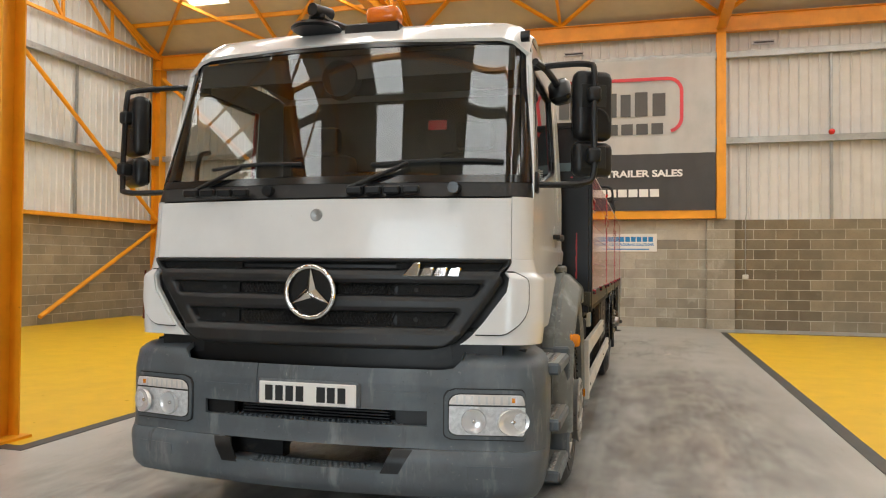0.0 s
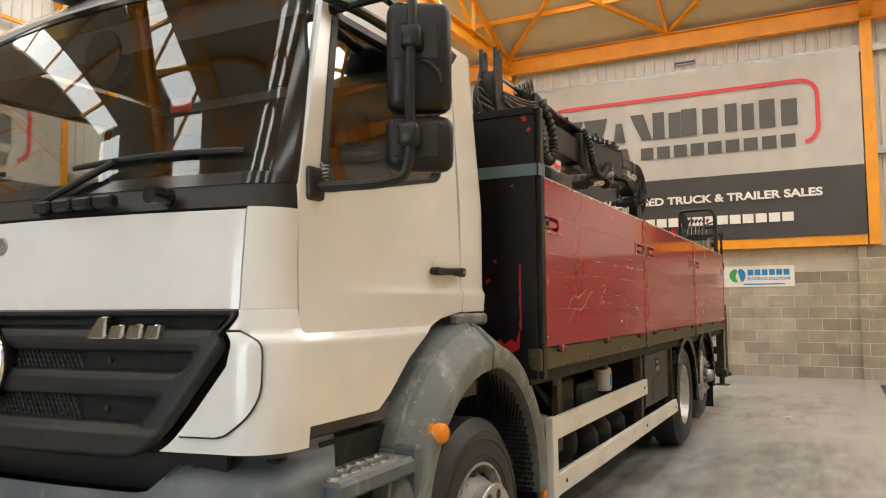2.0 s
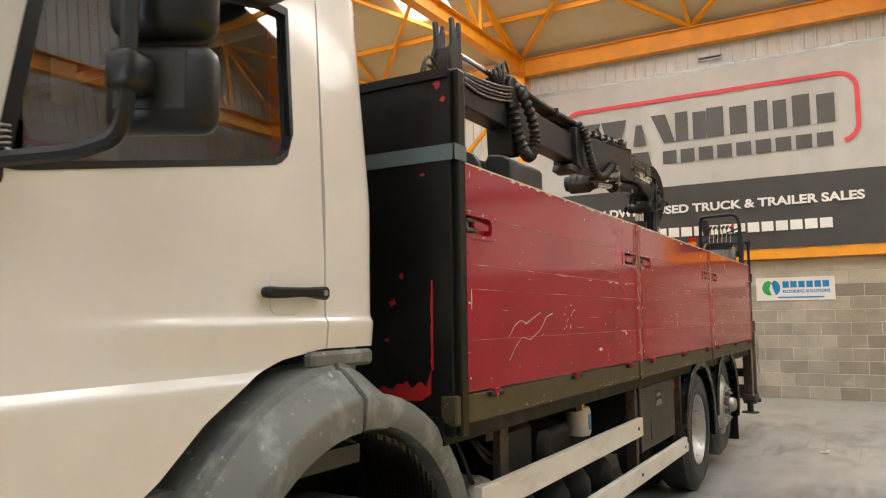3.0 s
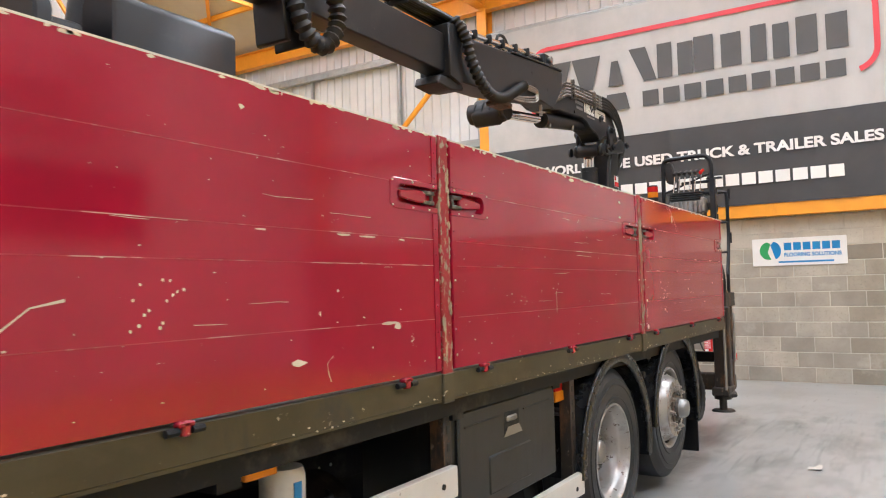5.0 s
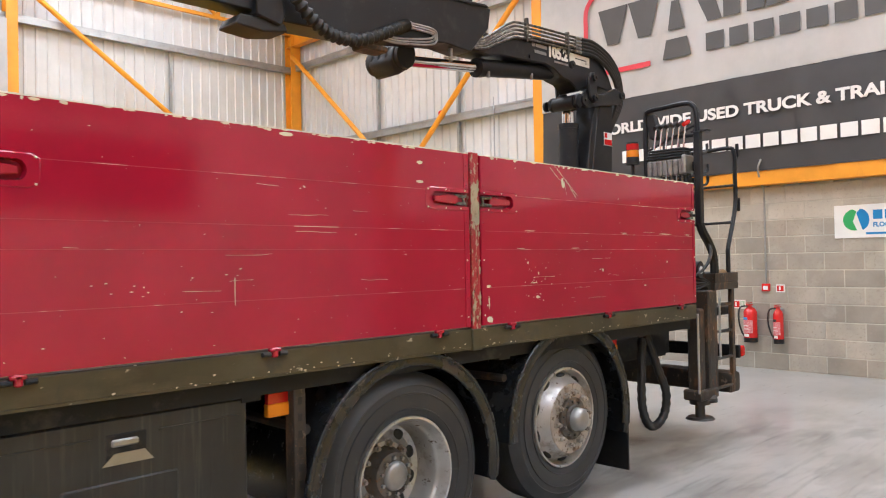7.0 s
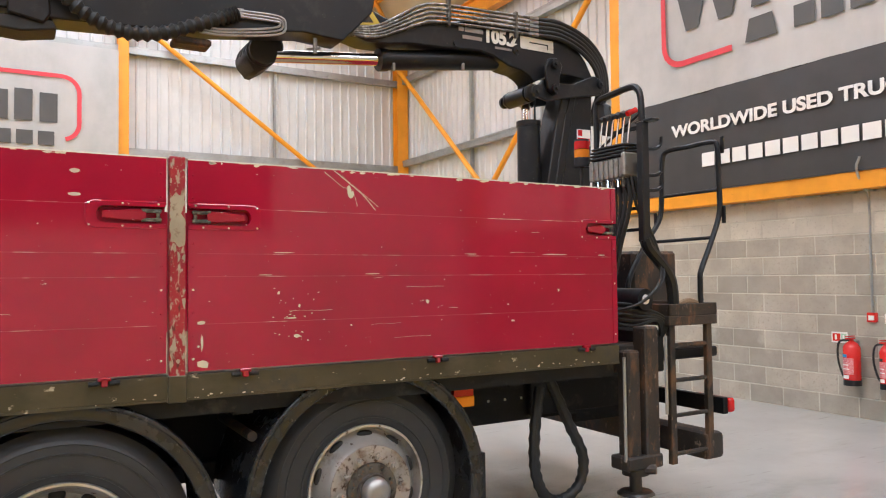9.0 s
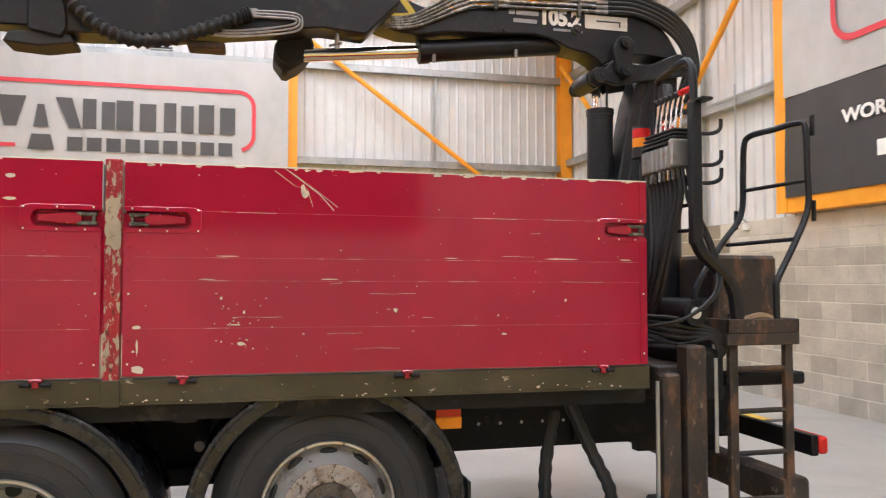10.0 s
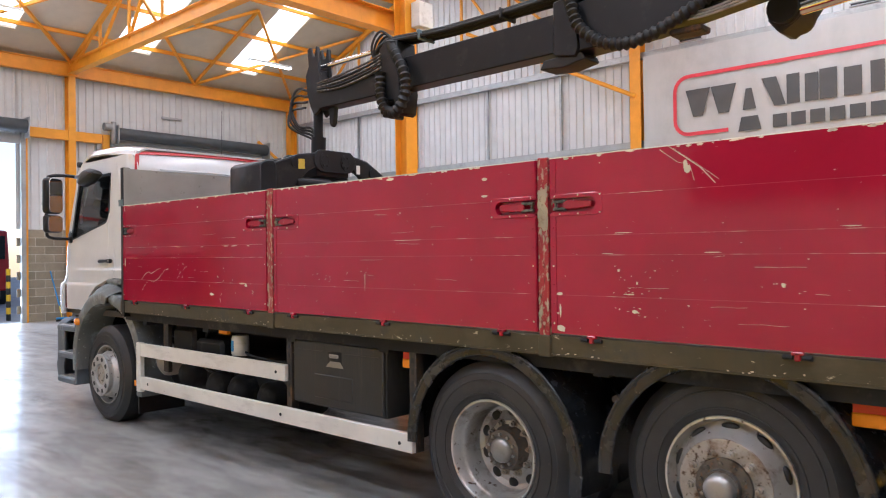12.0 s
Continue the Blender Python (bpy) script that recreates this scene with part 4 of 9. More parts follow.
for sgn in (-1, 1):
    lo, hi = lambda z: (1.98 - 0.20 * max(0, (z - 1.80) / 0.76)) * sgn, lambda z: sgn * max(2.02 - 0.20 * max(0, (z - 1.80) / 0.76), side_s(3.858 + 0.26 * max(0, z - 1.80), z))
    args = (lo, hi) if sgn > 0 else (hi, lo)
    part("pillar", skin(*args, 1.722, 2.625, 6, 12, 0.004, 0.03), M["white_paint"], truck, smooth=50)
    # corner panel beside the bonnet
    lo2, hi2 = lambda z: 1.28 * sgn, lambda z: sgn * side_s(3.858, z)
    args = (lo2, hi2) if sgn > 0 else (hi2, lo2)
    part("corner_panel", skin(*args, 1.412, 1.720, 12, 8, 0.006, 0.02), M["white_paint"], truck, smooth=50)
    lo3 = lambda z: sgn * (gl(z) + 0.03)
    args = (lo3, hi2) if sgn > 0 else (hi2, lo3)
    wide = lambda z: steps(z, (1.0, 1.112), (1.10, 1.122), (1.305, 1.122), (1.318, 1.119), (1.345, 1.083), (1.411, 1.0668))
    b = bmesh.new()
    grid_sheet(b, lambda u, v: cab_point(lerp(args[0](lerp(0.995, 1.4112, v)), args[1](lerp(0.995, 1.4112, v)), u), lerp(0.995, 1.4112, v), 0.014, hw=wide(lerp(0.995, 1.4112, v))), 18, 44, 0.025)
    part("lower_corner_panel", b, M["white_paint"], truck, smooth=50)
    lo4 = lambda z: gl(z) + 0.045
    hi4 = lambda z: 1.40 - 0.42 * max(0.0, (1.21 - z) / 0.165) ** 2.3 - 0.12 * max(0.0, (z - 1.27) / 0.075) ** 2.6
    zs = [lerp(1.045, 1.345, k / 36) for k in range(37)]
    on = lambda q, z, off: cab_point(sgn * q, z, off, hw=wide(z))
    b = bmesh.new()
    grid_sheet(b, lambda u, v: on(lerp(*((lo4(lerp(1.045, 1.345, v)), hi4(lerp(1.045, 1.345, v))) if sgn > 0 else (hi4(lerp(1.045, 1.345, v)), lo4(lerp(1.045, 1.345, v)))), u), lerp(1.045, 1.345, v), 0.026), 12, 36, 0.016)
    cheek = part("cheek_panel", b, M["white_paint"], truck, "white cheek panel beside the grille", smooth=50)
    seam = [on(lerp(lo4(1.043), hi4(1.043), k / 6), 1.043, 0.020) for k in range(7)] + [on(hi4(z) + 0.008, z, 0.020) for z in zs] + [on(lerp(hi4(1.347), lo4(1.347), k / 4), 1.348, 0.020) for k in range(5)]
    part("cheek_seam", tube(bmesh.new(), seam, 0.0045, 5, 2), M["ink"], cheek)
# ---- roof
def roof_sheet(u, v):
    """u across, v from the windscreen to the back."""
    x = lerp(-1, 1, u)
    ax = abs(x)
    y = lerp(3.93, REAR + 0.05, v)
    edge = max(0.0, ax - 0.86) / 0.14
    z = 2.605 + (0.145 + 0.02 * math.sin(math.pi * v)) * (1 - (1 - min(1, v / 0.22)) ** 2.2) - 0.085 * edge ** 2 - 0.01 * ax * ax - 0.075 * v * v
    y += 0.10 * ax * ax * (1 - v)
    half_w = lerp(1.028, 1.0, v)
    return Vector((CX + x * half_w, y, z))


part("roof_panel", grid_sheet(bmesh.new(), roof_sheet, 28, 16, 0.02), M["white_paint"], truck, "white cab roof", smooth=60)
for sgn in (-1, 1):
    b = bmesh.new()
    side_skin(lambda z: 4.12, REAR, 2.50, 2.60, 10, 2, sgn, 0.0, 0.02, b)
    part("roof_rail", b, M["white_paint"], truck, smooth=50)
# ---- doors and rear quarters
def arch_line(y):
    return steps(y, (4.28, 1.05), (4.36, 1.10), (4.50, 1.22), (4.66, 1.315), (4.80, 1.36), (4.98, 1.385), (5.3, 1.385))


SHUT_F, SHUT_R, WIN_R, WIN_T = 3.865, 5.0, 4.86, 2.44
DOOR_F = lambda z: SHUT_F + 0.26 * max(0, z - 1.80)
WIN_F = lambda z: 3.965 + 0.20 * (z - 1.80)


def win_low(y):
    """Lower edge of the door glass: it climbs to the rear and turns up in a round corner."""
    z = 1.795 + 0.155 * max(0, (y - 4.02) / 0.84)
    c = WIN_R - 0.09
    return z if y < c else z + 0.09 - math.sqrt(max(0, 0.09 ** 2 - (y - c) ** 2))


for sgn, nm in ((1, "white cab door with a black handle"), (-1, "white cab door on the far side")):
    d = bmesh.new()
    door_skin(d, SHUT_F, 3.97, arch_line, lambda y: 1.795, 4, sgn)
    door_skin(d, 3.97, WIN_R, arch_line, win_low, 34, sgn)
    side_skin(DOOR_F, WIN_F, 1.795, WIN_T, 2, 8, sgn, 0.006, 0.03, d)
    door_skin(d, WIN_R, SHUT_R, arch_line, lambda y: WIN_T, 4, sgn)
    side_skin(DOOR_F, SHUT_R, WIN_T, 2.525, 10, 2, sgn, 0.006, 0.03, d)
    door = part("door", d, M["white_paint"], truck, nm, smooth=40)
    part("window", side_skin(3.965, WIN_R, win_low, WIN_T, 24, 6, sgn, -0.010, 0.0), M["side_glass"], door, "tinted door glass", smooth=60)
    w = bmesh.new()
    side_skin(3.965, WIN_R, lambda y: win_low(y) - 0.004, lambda y: win_low(y) + 0.014, 34, 1, sgn, 0.009, 0.018, w)
    side_skin(WIN_F, WIN_R, WIN_T - 0.022, WIN_T + 0.004, 8, 1, sgn, 0.010, 0.018, w)
    side_skin(WIN_R - 0.012, WIN_R + 0.003, win_low(WIN_R), WIN_T, 1, 6, sgn, 0.009, 0.018, w)
    side_skin(lambda z: WIN_F(z) - 0.004, lambda z: WIN_F(z) + 0.030, 1.80, WIN_T, 1, 6, sgn, 0.010, 0.018, w)
    part("window_seal", w, M["black_plastic"], door, smooth=0)

    # rear quarter with its rounded rear edge
    def quarter(u, v, sgn=sgn):
        z = steps(v, (0, 1.385), (0.5, 1.51), (1, 2.60))
        lean = 0.05 * max(0, z - 1.9)
        side = cab_half(z) + press(5.2, z) + 0.006
        if u < 0.5:
            return Vector((CX + sgn * side, lerp(SHUT_R + 0.006, REAR - lean, u / 0.5), z))
        t = (u - 0.5) / 0.5 * math.pi / 2
        return Vector((CX + sgn * (side - 0.075 * (1 - math.cos(t))), REAR - lean + 0.075 * math.sin(t), z))
    part("rear_quarter", grid_sheet(bmesh.new(), quarter, 16, 44, 0.02 * sgn), M["white_paint"], truck, "white cab rear quarter", smooth=40)
    xo = CX + sgn * 1.078
    part("corner_cover", boxes((min(xo - sgn * 0.06, xo - sgn * 0.045), REAR + 0.045, 1.40, max(xo - sgn * 0.06, xo - sgn * 0.045), REAR + 0.085, 1.55), bevel=0.004), M["white_paint"], truck)
    h = bmesh.new()
    prism(h, [(4.71, 1.545), (4.72, 1.538), (4.76, 1.538), (4.88, 1.545), (4.97, 1.535), (4.98, 1.545), (4.98, 1.570), (4.97, 1.578), (4.88, 1.572), (4.76, 1.570), (4.72, 1.572), (4.71, 1.565)], "x", min(xo + sgn * 0.012, xo + sgn * 0.042), max(xo + sgn * 0.012, xo + sgn * 0.042), 0.006)
    for yy in (4.735, 4.945):
        rod(h, (xo - sgn * 0.004, yy, 1.556), (xo + sgn * 0.03, yy, 1.556), 0.016, 10)
    handle = part("handle", h, M["black_plastic"], door, "black door handle")
    cup = bmesh.new()
    prism(cup, [(4.755, 1.51), (4.775, 1.49), (4.86, 1.49), (4.885, 1.51), (4.885, 1.60), (4.86, 1.622), (4.775, 1.622), (4.755, 1.60)], "x", min(xo - sgn * 0.001, xo + sgn * 0.0025), max(xo - sgn * 0.001, xo + sgn * 0.0025), 0.0012)
    part("handle_cup", cup, M["white_paint"], door)
    part("lock", rods(((xo, 4.955, 1.557), (xo + sgn * 0.0435, 4.955, 1.557), 0.010)), M["steel_dull"], handle)
    part("red_frame_edge", side_skin(4.800, 4.838, 1.97, 2.43, 1, 6, sgn, -0.022, 0.008), M["red_gloss"], truck, "old red paint on the door frame")
b = bmesh.new()
box(b, CX - 0.985, REAR + 0.03, 1.0, CX + 0.985, REAR + 0.065, 2.42)
part("cab_back", b, M["beige"], truck, "grey cab back wall", smooth=40)


def back_band(u, v):
    x = lerp(-0.975, 0.975, u)
    z = lerp(2.385, 2.665, v) - 0.03 * v * x * x
    return Vector((CX + x, REAR + 0.072 + 0.02 * math.sin(math.pi * v) - 0.05 * v, z))


part("cab_back_upper", grid_sheet(bmesh.new(), back_band, 20, 8, -0.02), M["white_paint"], truck, "white upper cab back panel", smooth=50)
part("back_ledge", boxes((CX - 0.75, REAR + 0.085, 2.455, CX + 0.75, REAR + 0.10, 2.466), bevel=0.003), M["white_paint"], truck)


def red_rim(u, v):
    """Old red paint round the upper rear edge of the cab."""
    a = lerp(-1, 1, u)
    p = min(1.0, abs(a) / 0.82)
    x = (0.985 * p) * (1 if a > 0 else -1)
    z = 2.655 - 0.035 * p * p
    if abs(a) > 0.82:
        k = (abs(a) - 0.82) / 0.18
        x, z = (1 if a > 0 else -1) * (0.985 + 0.025 * k), 2.62 - 0.57 * k
    dx = -0.035 * v * (1 if a > 0 else -1) if abs(a) > 0.82 else 0
    return Vector((CX + x + dx, REAR + 0.05 + 0.018 * v - (0.02 if abs(a) < 0.82 else 0.0), z - (0.03 * v if abs(a) <= 0.82 else 0)))


part("red_rim", grid_sheet(bmesh.new(), red_rim, 60, 2, -0.006), M["red_gloss"], truck, "dark red paint round the cab's rear edge", smooth=50)
part("cab_floor", boxes((CX - 1.05, 3.75, 1.0, CX + 1.05, REAR, 1.06)), M["lining"], truck, smooth=0)
part("cab_lining", boxes((CX - 1.0, REAR - 0.02, 1.06, CX + 1.0, REAR + 0.02, 2.56), (CX - 0.94, 4.2, 2.60, CX + 0.94, REAR - 0.05, 2.615)), M["lining"], truck, smooth=0)
# ---- inside the cab
db = bmesh.new()
prism(db, [(3.74, 1.06), (3.74, 1.74), (3.95, 1.80), (4.10, 1.76), (4.16, 1.55), (4.02, 1.06)], "x", CX - 1.0, CX + 1.0, 0.01)
part("dashboard", db, M["dash"], truck)
for u, nm in ((0.52, "driver"), (-0.55, "passenger")):
    sx = CX + (-u)
    part("seat", boxes((sx - 0.24, 4.35, 1.35, sx + 0.24, 4.82, 1.50), (sx - 0.23, 4.78, 1.48, sx + 0.23, 4.95, 2.12), (sx - 0.13, 4.80, 2.13, sx + 0.13, 4.92, 2.32), bevel=0.05, seg=2), M["fabric"], truck, "dark cab seat with head rest")
b = bmesh.new()
turned(b, [(0.014 * math.sin(t), 0.215 + 0.014 * math.cos(t)) for t in (2 * math.pi * k / 8 for k in range(9))], (0, 0, 0), "z", 32)
rod(b, (-0.2, 0, 0), (0.2, 0, 0), 0.016, 8)
rod(b, (0, 0, 0), (0, -0.2, 0), 0.016, 8)
bmesh.ops.transform(b, matrix=Matrix.Translation((CX - 0.52, 4.16, 1.80)) @ pose(0, 0, 0, 32, 0, 0), verts=b.verts[:])
part("steering_wheel", b, M["black_plastic"], truck)
part("sun_visor", boxes((CX - 0.95, 4.04, 2.43, CX + 0.95, 4.06, 2.56)), M["lining"], truck, smooth=0)
part("dashboard_box", boxes((CX - 0.02, 4.0, 1.78, CX + 0.16, 4.08, 1.90), bevel=0.01), M["black_gloss"], truck)
part("grab_rail", tube(bmesh.new(), [(CX - 0.93, 3.95, 1.72), (CX - 0.95, 4.02, 2.0), (CX - 0.93, 4.1, 2.05)], 0.014), M["dash"], truck)

# ---- grille
SLOTS = ((1.070, 1.150, 0.115), (1.224, 1.288, 0.095), (1.352, 1.393, 0.085))


def grille_face(u, v):
    """One moulding: a rounded frame and bars with three round-ended slots sunk into it."""
    z = lerp(0.965, 1.408, v)
    sv = lerp(-gl(z), gl(z), u)
    d = 1.0
    for z0, z1, inset in SLOTS:
        r = 0.018
        zc, hh, hw = (z0 + z1) / 2, (z1 - z0) / 2 - r, 0.93 * (gl(z) - inset) - r
        a, c = abs(0.93 * sv) - hw, abs(z - zc) - hh
        d = min(d, math.hypot(max(a, 0), max(c, 0)) + min(max(a, c), 0) - r)
    e = min(1.0, max(0.0, (d + 0.012) / 0.014))
    rim = 0.010 * min(1.0, max(0.0, d / 0.022)) if d > 0 else 0.0
    edge = min((gl(z) - abs(sv)) * 0.93, (z - 0.965) * 1.2) / 0.03
    fall_off = 0.022 * (1 - min(1.0, edge)) ** 2
    lip = 0.012 if z < 1.06 else 0.0
    return cab_point(sv, z, lerp(-0.030, 0.014 + lip * min(1, (1.06 - z) / 0.02), e * e * (3 - 2 * e)) + rim - fall_off)


grille = part("grille", grid_sheet(bmesh.new(), grille_face, 150, 110, 0.02), M["grille"], truck, "matt black radiator grille", smooth=60)
for z0, z1, inset in SLOTS:
    for sgn in (-1, 1):
        # textured inserts either side of the mesh
        i0, i1 = (lambda z: sgn * 0.46), (lambda z: sgn * (gl(z) - inset - 0.012))
        part("grille_insert", skin(*((i0, i1) if sgn > 0 else (i1, i0)), z0 + 0.004, z1 - 0.004, 12, 4, -0.012, 0.012), M["grille_foam"], grille, "textured black insert", smooth=50)
        if z1 < 1.30:
            p = cab_point(sgn * 0.56, (z0 + z1) / 2, -0.012)
            part("insert_hole", rods((p, p + Vector((0, -0.004, 0)), 0.012), seg=10), M["ink"], grille, smooth=0)
    if z1 < 1.30:
        lat = bmesh.new()
        h_ = z1 - z0
        n = int(0.92 * 0.93 / 0.020)
        for i in range(-n // 2 - 3, n // 2 + 3):
            for lean in (-1, 1):
                s0_, s1_ = i * 0.0215, i * 0.0215 + lean * h_ * 0.62
                if max(abs(s0_), abs(s1_)) < 0.46:
                    p, q = cab_point(s0_, z0, -0.010), cab_point(s1_, z1, -0.010)
                    rod(lat, p, q, 0.0032, 4)
        part("grille_mesh", lat, M["black_plastic"], grille, "black diamond mesh", smooth=0)["kind"] = "stuff"
emblem = bmesh.new()
turned(emblem, [(-0.012 + 0.010 * math.sin(t), 0.128 + 0.012 * math.cos(t)) for t in (2 * math.pi * k / 10 for k in range(11))], (CX, 3.55, 1.24), "y", 40)
ring = part("emblem_ring", emblem, M["chrome"], grille, "large chrome ring emblem", smooth=60)
b = bmesh.new()
rod(b, (CX, 3.555, 1.24), (CX, 3.60, 1.24), 0.128, 32)
part("emblem_disc", b, M["black_gloss"], grille)
for a in (90, 210, 330):
    t = radians(a)
    tip, side = Vector((math.cos(t), 0, math.sin(t))), Vector((-math.sin(t), 0, math.cos(t)))
    c0 = Vector((CX, 3.535, 1.24))
    b = bmesh.new()
    v = [b.verts.new(c0 + p) for p in (tip * 0.12 + Vector((0, 0.008, 0)), side * 0.026 + tip * 0.012 + Vector((0, 0.014, 0)), -side * 0.026 + tip * 0.012 + Vector((0, 0.014, 0)), Vector((0, -0.008, 0)), Vector((0, 0.016, 0)))]
    for q in ((0, 1, 3), (0, 3, 2), (0, 4, 1), (0, 2, 4), (1, 4, 3), (2, 3, 4)):
        b.faces.new([v[i] for i in q])
    bmesh.ops.recalc_face_normals(b, faces=b.faces[:])
    part("emblem_spoke", b, M["chrome"], grille, smooth=0)
for x0, w, h in ((0.475, 0.085, 0.070), (0.562, 0.062, 0.046), (0.628, 0.064, 0.048), (0.696, 0.060, 0.046)):
    p = cab_point((x0 + w / 2) / (cab_half(1.36) - CORNER), 1.36, 0.03)
    bb = bmesh.new()
    zb = 1.322 + 0.004 * (x0 - 0.47)
    top_in = 0.6 if h > 0.06 else 0.12
    prism(bb, [(CX + x0 - 0.010, zb), (CX + x0 + w * 0.94 - 0.004, zb), (CX + x0 + w * 0.94 + 0.008, zb + h), (CX + x0 + w * top_in * 0.9 + 0.006, zb + h)], "y", p.y - 0.006, p.y + 0.02, 0.005)
    part("model_badge_block", bb, M["chrome"], grille, "chrome model badge block")

# ---- bumper
def bump_point(sv, z, off):
    hw = steps(z, (0.25, 1.11), (0.30, 1.14), (0.45, 1.158), (0.80, 1.158), (0.90, 1.145), (0.935, 1.115), (0.955, 1.06), (1.0, 1.05))
    yf = steps(z, (0.25, 3.54), (0.30, 3.50), (0.45, 3.50), (0.50, 3.535), (0.80, 3.535), (0.90, 3.55), (0.935, 3.585), (0.955, 3.66), (1.0, 3.67))
    return cab_point(sv, z, off, hw=hw, yf=yf, bulge=0.11, r=0.15)


def bump_skin(s0, s1, z0, z1, nu, nv, off=0.0, thick=0.02):
    """A patch of bumper skin; z1 may be a function of s."""
    def f(u, v):
        sv = lerp(s0, s1, u)
        return bump_point(sv, lerp(z0, z1(sv) if callable(z1) else z1, v), off)
    return grid_sheet(bmesh.new(), f, nu, nv, thick)


def bump_patch(lo, hi, z0, z1, nu, nv, off=0.0, thick=0.02):
    """A patch of bumper skin between two edges given as functions of z."""
    def f(u, v):
        z = lerp(z0, z1, v)
        a, c = sorted((lo(z), hi(z)))
        return bump_point(lerp(a, c, u), z, off)
    return grid_sheet(bmesh.new(), f, nu, nv, thick)


def bump_top(sv):
    k = min(1, max(0, (abs(sv) - 0.70) / 0.20))
    return 0.872 + 0.125 * k * k * (3 - 2 * k)


SB = 2.16                            # how far the bumper runs back along the side
bumper = part("bumper", bump_skin(-0.288, 0.292, 0.672, 0.872, 12, 8), M["plastic"], truck, "scuffed grey plastic bumper", smooth=50)
for sgn in (-1, 1):
    pair = lambda a, c: sorted((sgn * a, sgn * c))
    part("bumper_upper", bump_skin(*pair(0.292, SB), 0.672, bump_top, 34, 22), M["plastic"], bumper, smooth=50)
    part("bumper_end", bump_skin(*pair(0.60, SB), 0.4905, 0.672, 24, 6), M["plastic"], bumper, smooth=50)
    part("bumper_low_end", bump_skin(*pair(0.47, SB), 0.26, 0.489, 28, 8), M["plastic"], bumper, smooth=50)
    part("end_pocket", bump_skin(*pair(0.44, 0.60), 0.585, 0.672, 6, 3, -0.03, 0.03), M["black_plastic"], bumper, smooth=50)
    part("slot_bracket", bump_patch(lambda z: sgn * (0.385 + 0.05 * (z - 0.37) / 0.117), lambda z: sgn * (0.475 + 0.06 * (z - 0.37) / 0.117), 0.372, 0.487, 4, 5, 0.001, 0.012), M["black_plastic"], bumper, "black slot end bracket")
    part("press_line", bump_skin(*pair(0.34, 0.60), 0.735, 0.762, 6, 2, 0.005, 0.012), M["plastic"], bumper)
    # headlamp: round-cornered bezel, reflector, indicator strip, lens
    def lamp_patch(grow, zlo, zhi, off, thick, nu=16, nv=20):
        z0_, z1_ = 0.545 - grow, 0.782 + grow

        def cut_in(z, r_low, r_top):
            low, top = max(0.0, 1 - (z - z0_) / r_low), max(0.0, 1 - (z1_ - z) / r_top)
            return r_low * (1 - math.sqrt(max(0.0, 1 - low * low))) + r_top * (1 - math.sqrt(max(0.0, 1 - top * top)))
        return bump_patch(lambda z: sgn * (0.684 - grow * 1.05 + 1.05 * cut_in(z, 0.035, 0.050)), lambda z: sgn * (1.275 + grow * 1.3 - 1.2 * cut_in(z, 0.045, 0.075)), zlo, zhi, nu, nv, off, thick)
    lamp = part("headlight", lamp_patch(0.006, 0.539, 0.788, 0.0030, 0.01), M["ink"], truck, "rectangular headlight with amber strip", smooth=60)
    part("bezel", lamp_patch(0.0, 0.545, 0.782, 0.0085, 0.008), M["plastic"], lamp, smooth=60)
    part("gasket", lamp_patch(-0.017, 0.562, 0.765, 0.0105, 0.004), M["ink"], lamp, smooth=60)
    part("reflector", lamp_patch(-0.022, 0.567, 0.703, 0.0130, 0.003), M["headlamp_dull"], lamp, "silvery lamp reflector", smooth=60)
    part("indicator", lamp_patch(-0.022, 0.711, 0.760, 0.0130, 0.003), M["indicator"], lamp, "clear indicator strip with amber bulb", smooth=60)
    part("indicator_bulb", bump_skin(*pair(1.00, 1.06), 0.724, 0.746, 4, 2, 0.0155, 0.003), M["amber"], lamp)
    for k_ in range(14):
        e = lerp(0.74, 1.19, k_ / 13)
        part("indicator_flute", bump_skin(*pair(e, e + 0.010), 0.714, 0.752, 1, 2, 0.0145, 0.002), M["headlamp"], lamp, smooth=0)
    for u, r_, wide_, yaw_ in ((0.825, 0.056, 1.0, 14), (1.035, 0.060, 1.25, 28)):
        q = bump_point(sgn * u, 0.634, 0.030)
        for nm_, prof, mm in (("lamp_bowl", [(0.017, 0.001), (0.016, 0.3 * r_), (0.012, 0.6 * r_), (0.006, 0.86 * r_), (0.0, r_)], "headlamp"), ("bowl_rim", [(0.0, r_), (-0.001, r_ * 1.03), (0.004, r_ * 1.06), (0.016, r_ * 1.07)], "headlamp"), ("bulb_cap", [(0.004, 0.001), (0.006, 0.007), (0.009, 0.010), (0.016, 0.011)], "chrome")):
            b = bmesh.new()
            turned(b, prof, (0, 0, 0), "y", 24)
            b.transform(Matrix.Translation(q) @ Matrix.Rotation(radians(yaw_ * sgn), 4, "Z") @ Matrix.Diagonal((wide_, 1, 1, 1)))
            part(nm_, b, M[mm], lamp, smooth=60)
    part("lens", lamp_patch(-0.018, 0.563, 0.764, 0.034, 0.0), M["lens"], lamp, "clear lamp lens", smooth=60)
    part("fog_lamp_blank", bump_skin(*pair(0.80, 1.06), 0.365, 0.425, 6, 3, 0.005, 0.012), M["plastic"], bumper, "blank fog lamp cover", smooth=60)
    # dirt edge of the cover
part("bumper_low", bump_skin(-0.47, 0.47, 0.26, 0.385, 20, 5), M["plastic"], bumper, smooth=50)


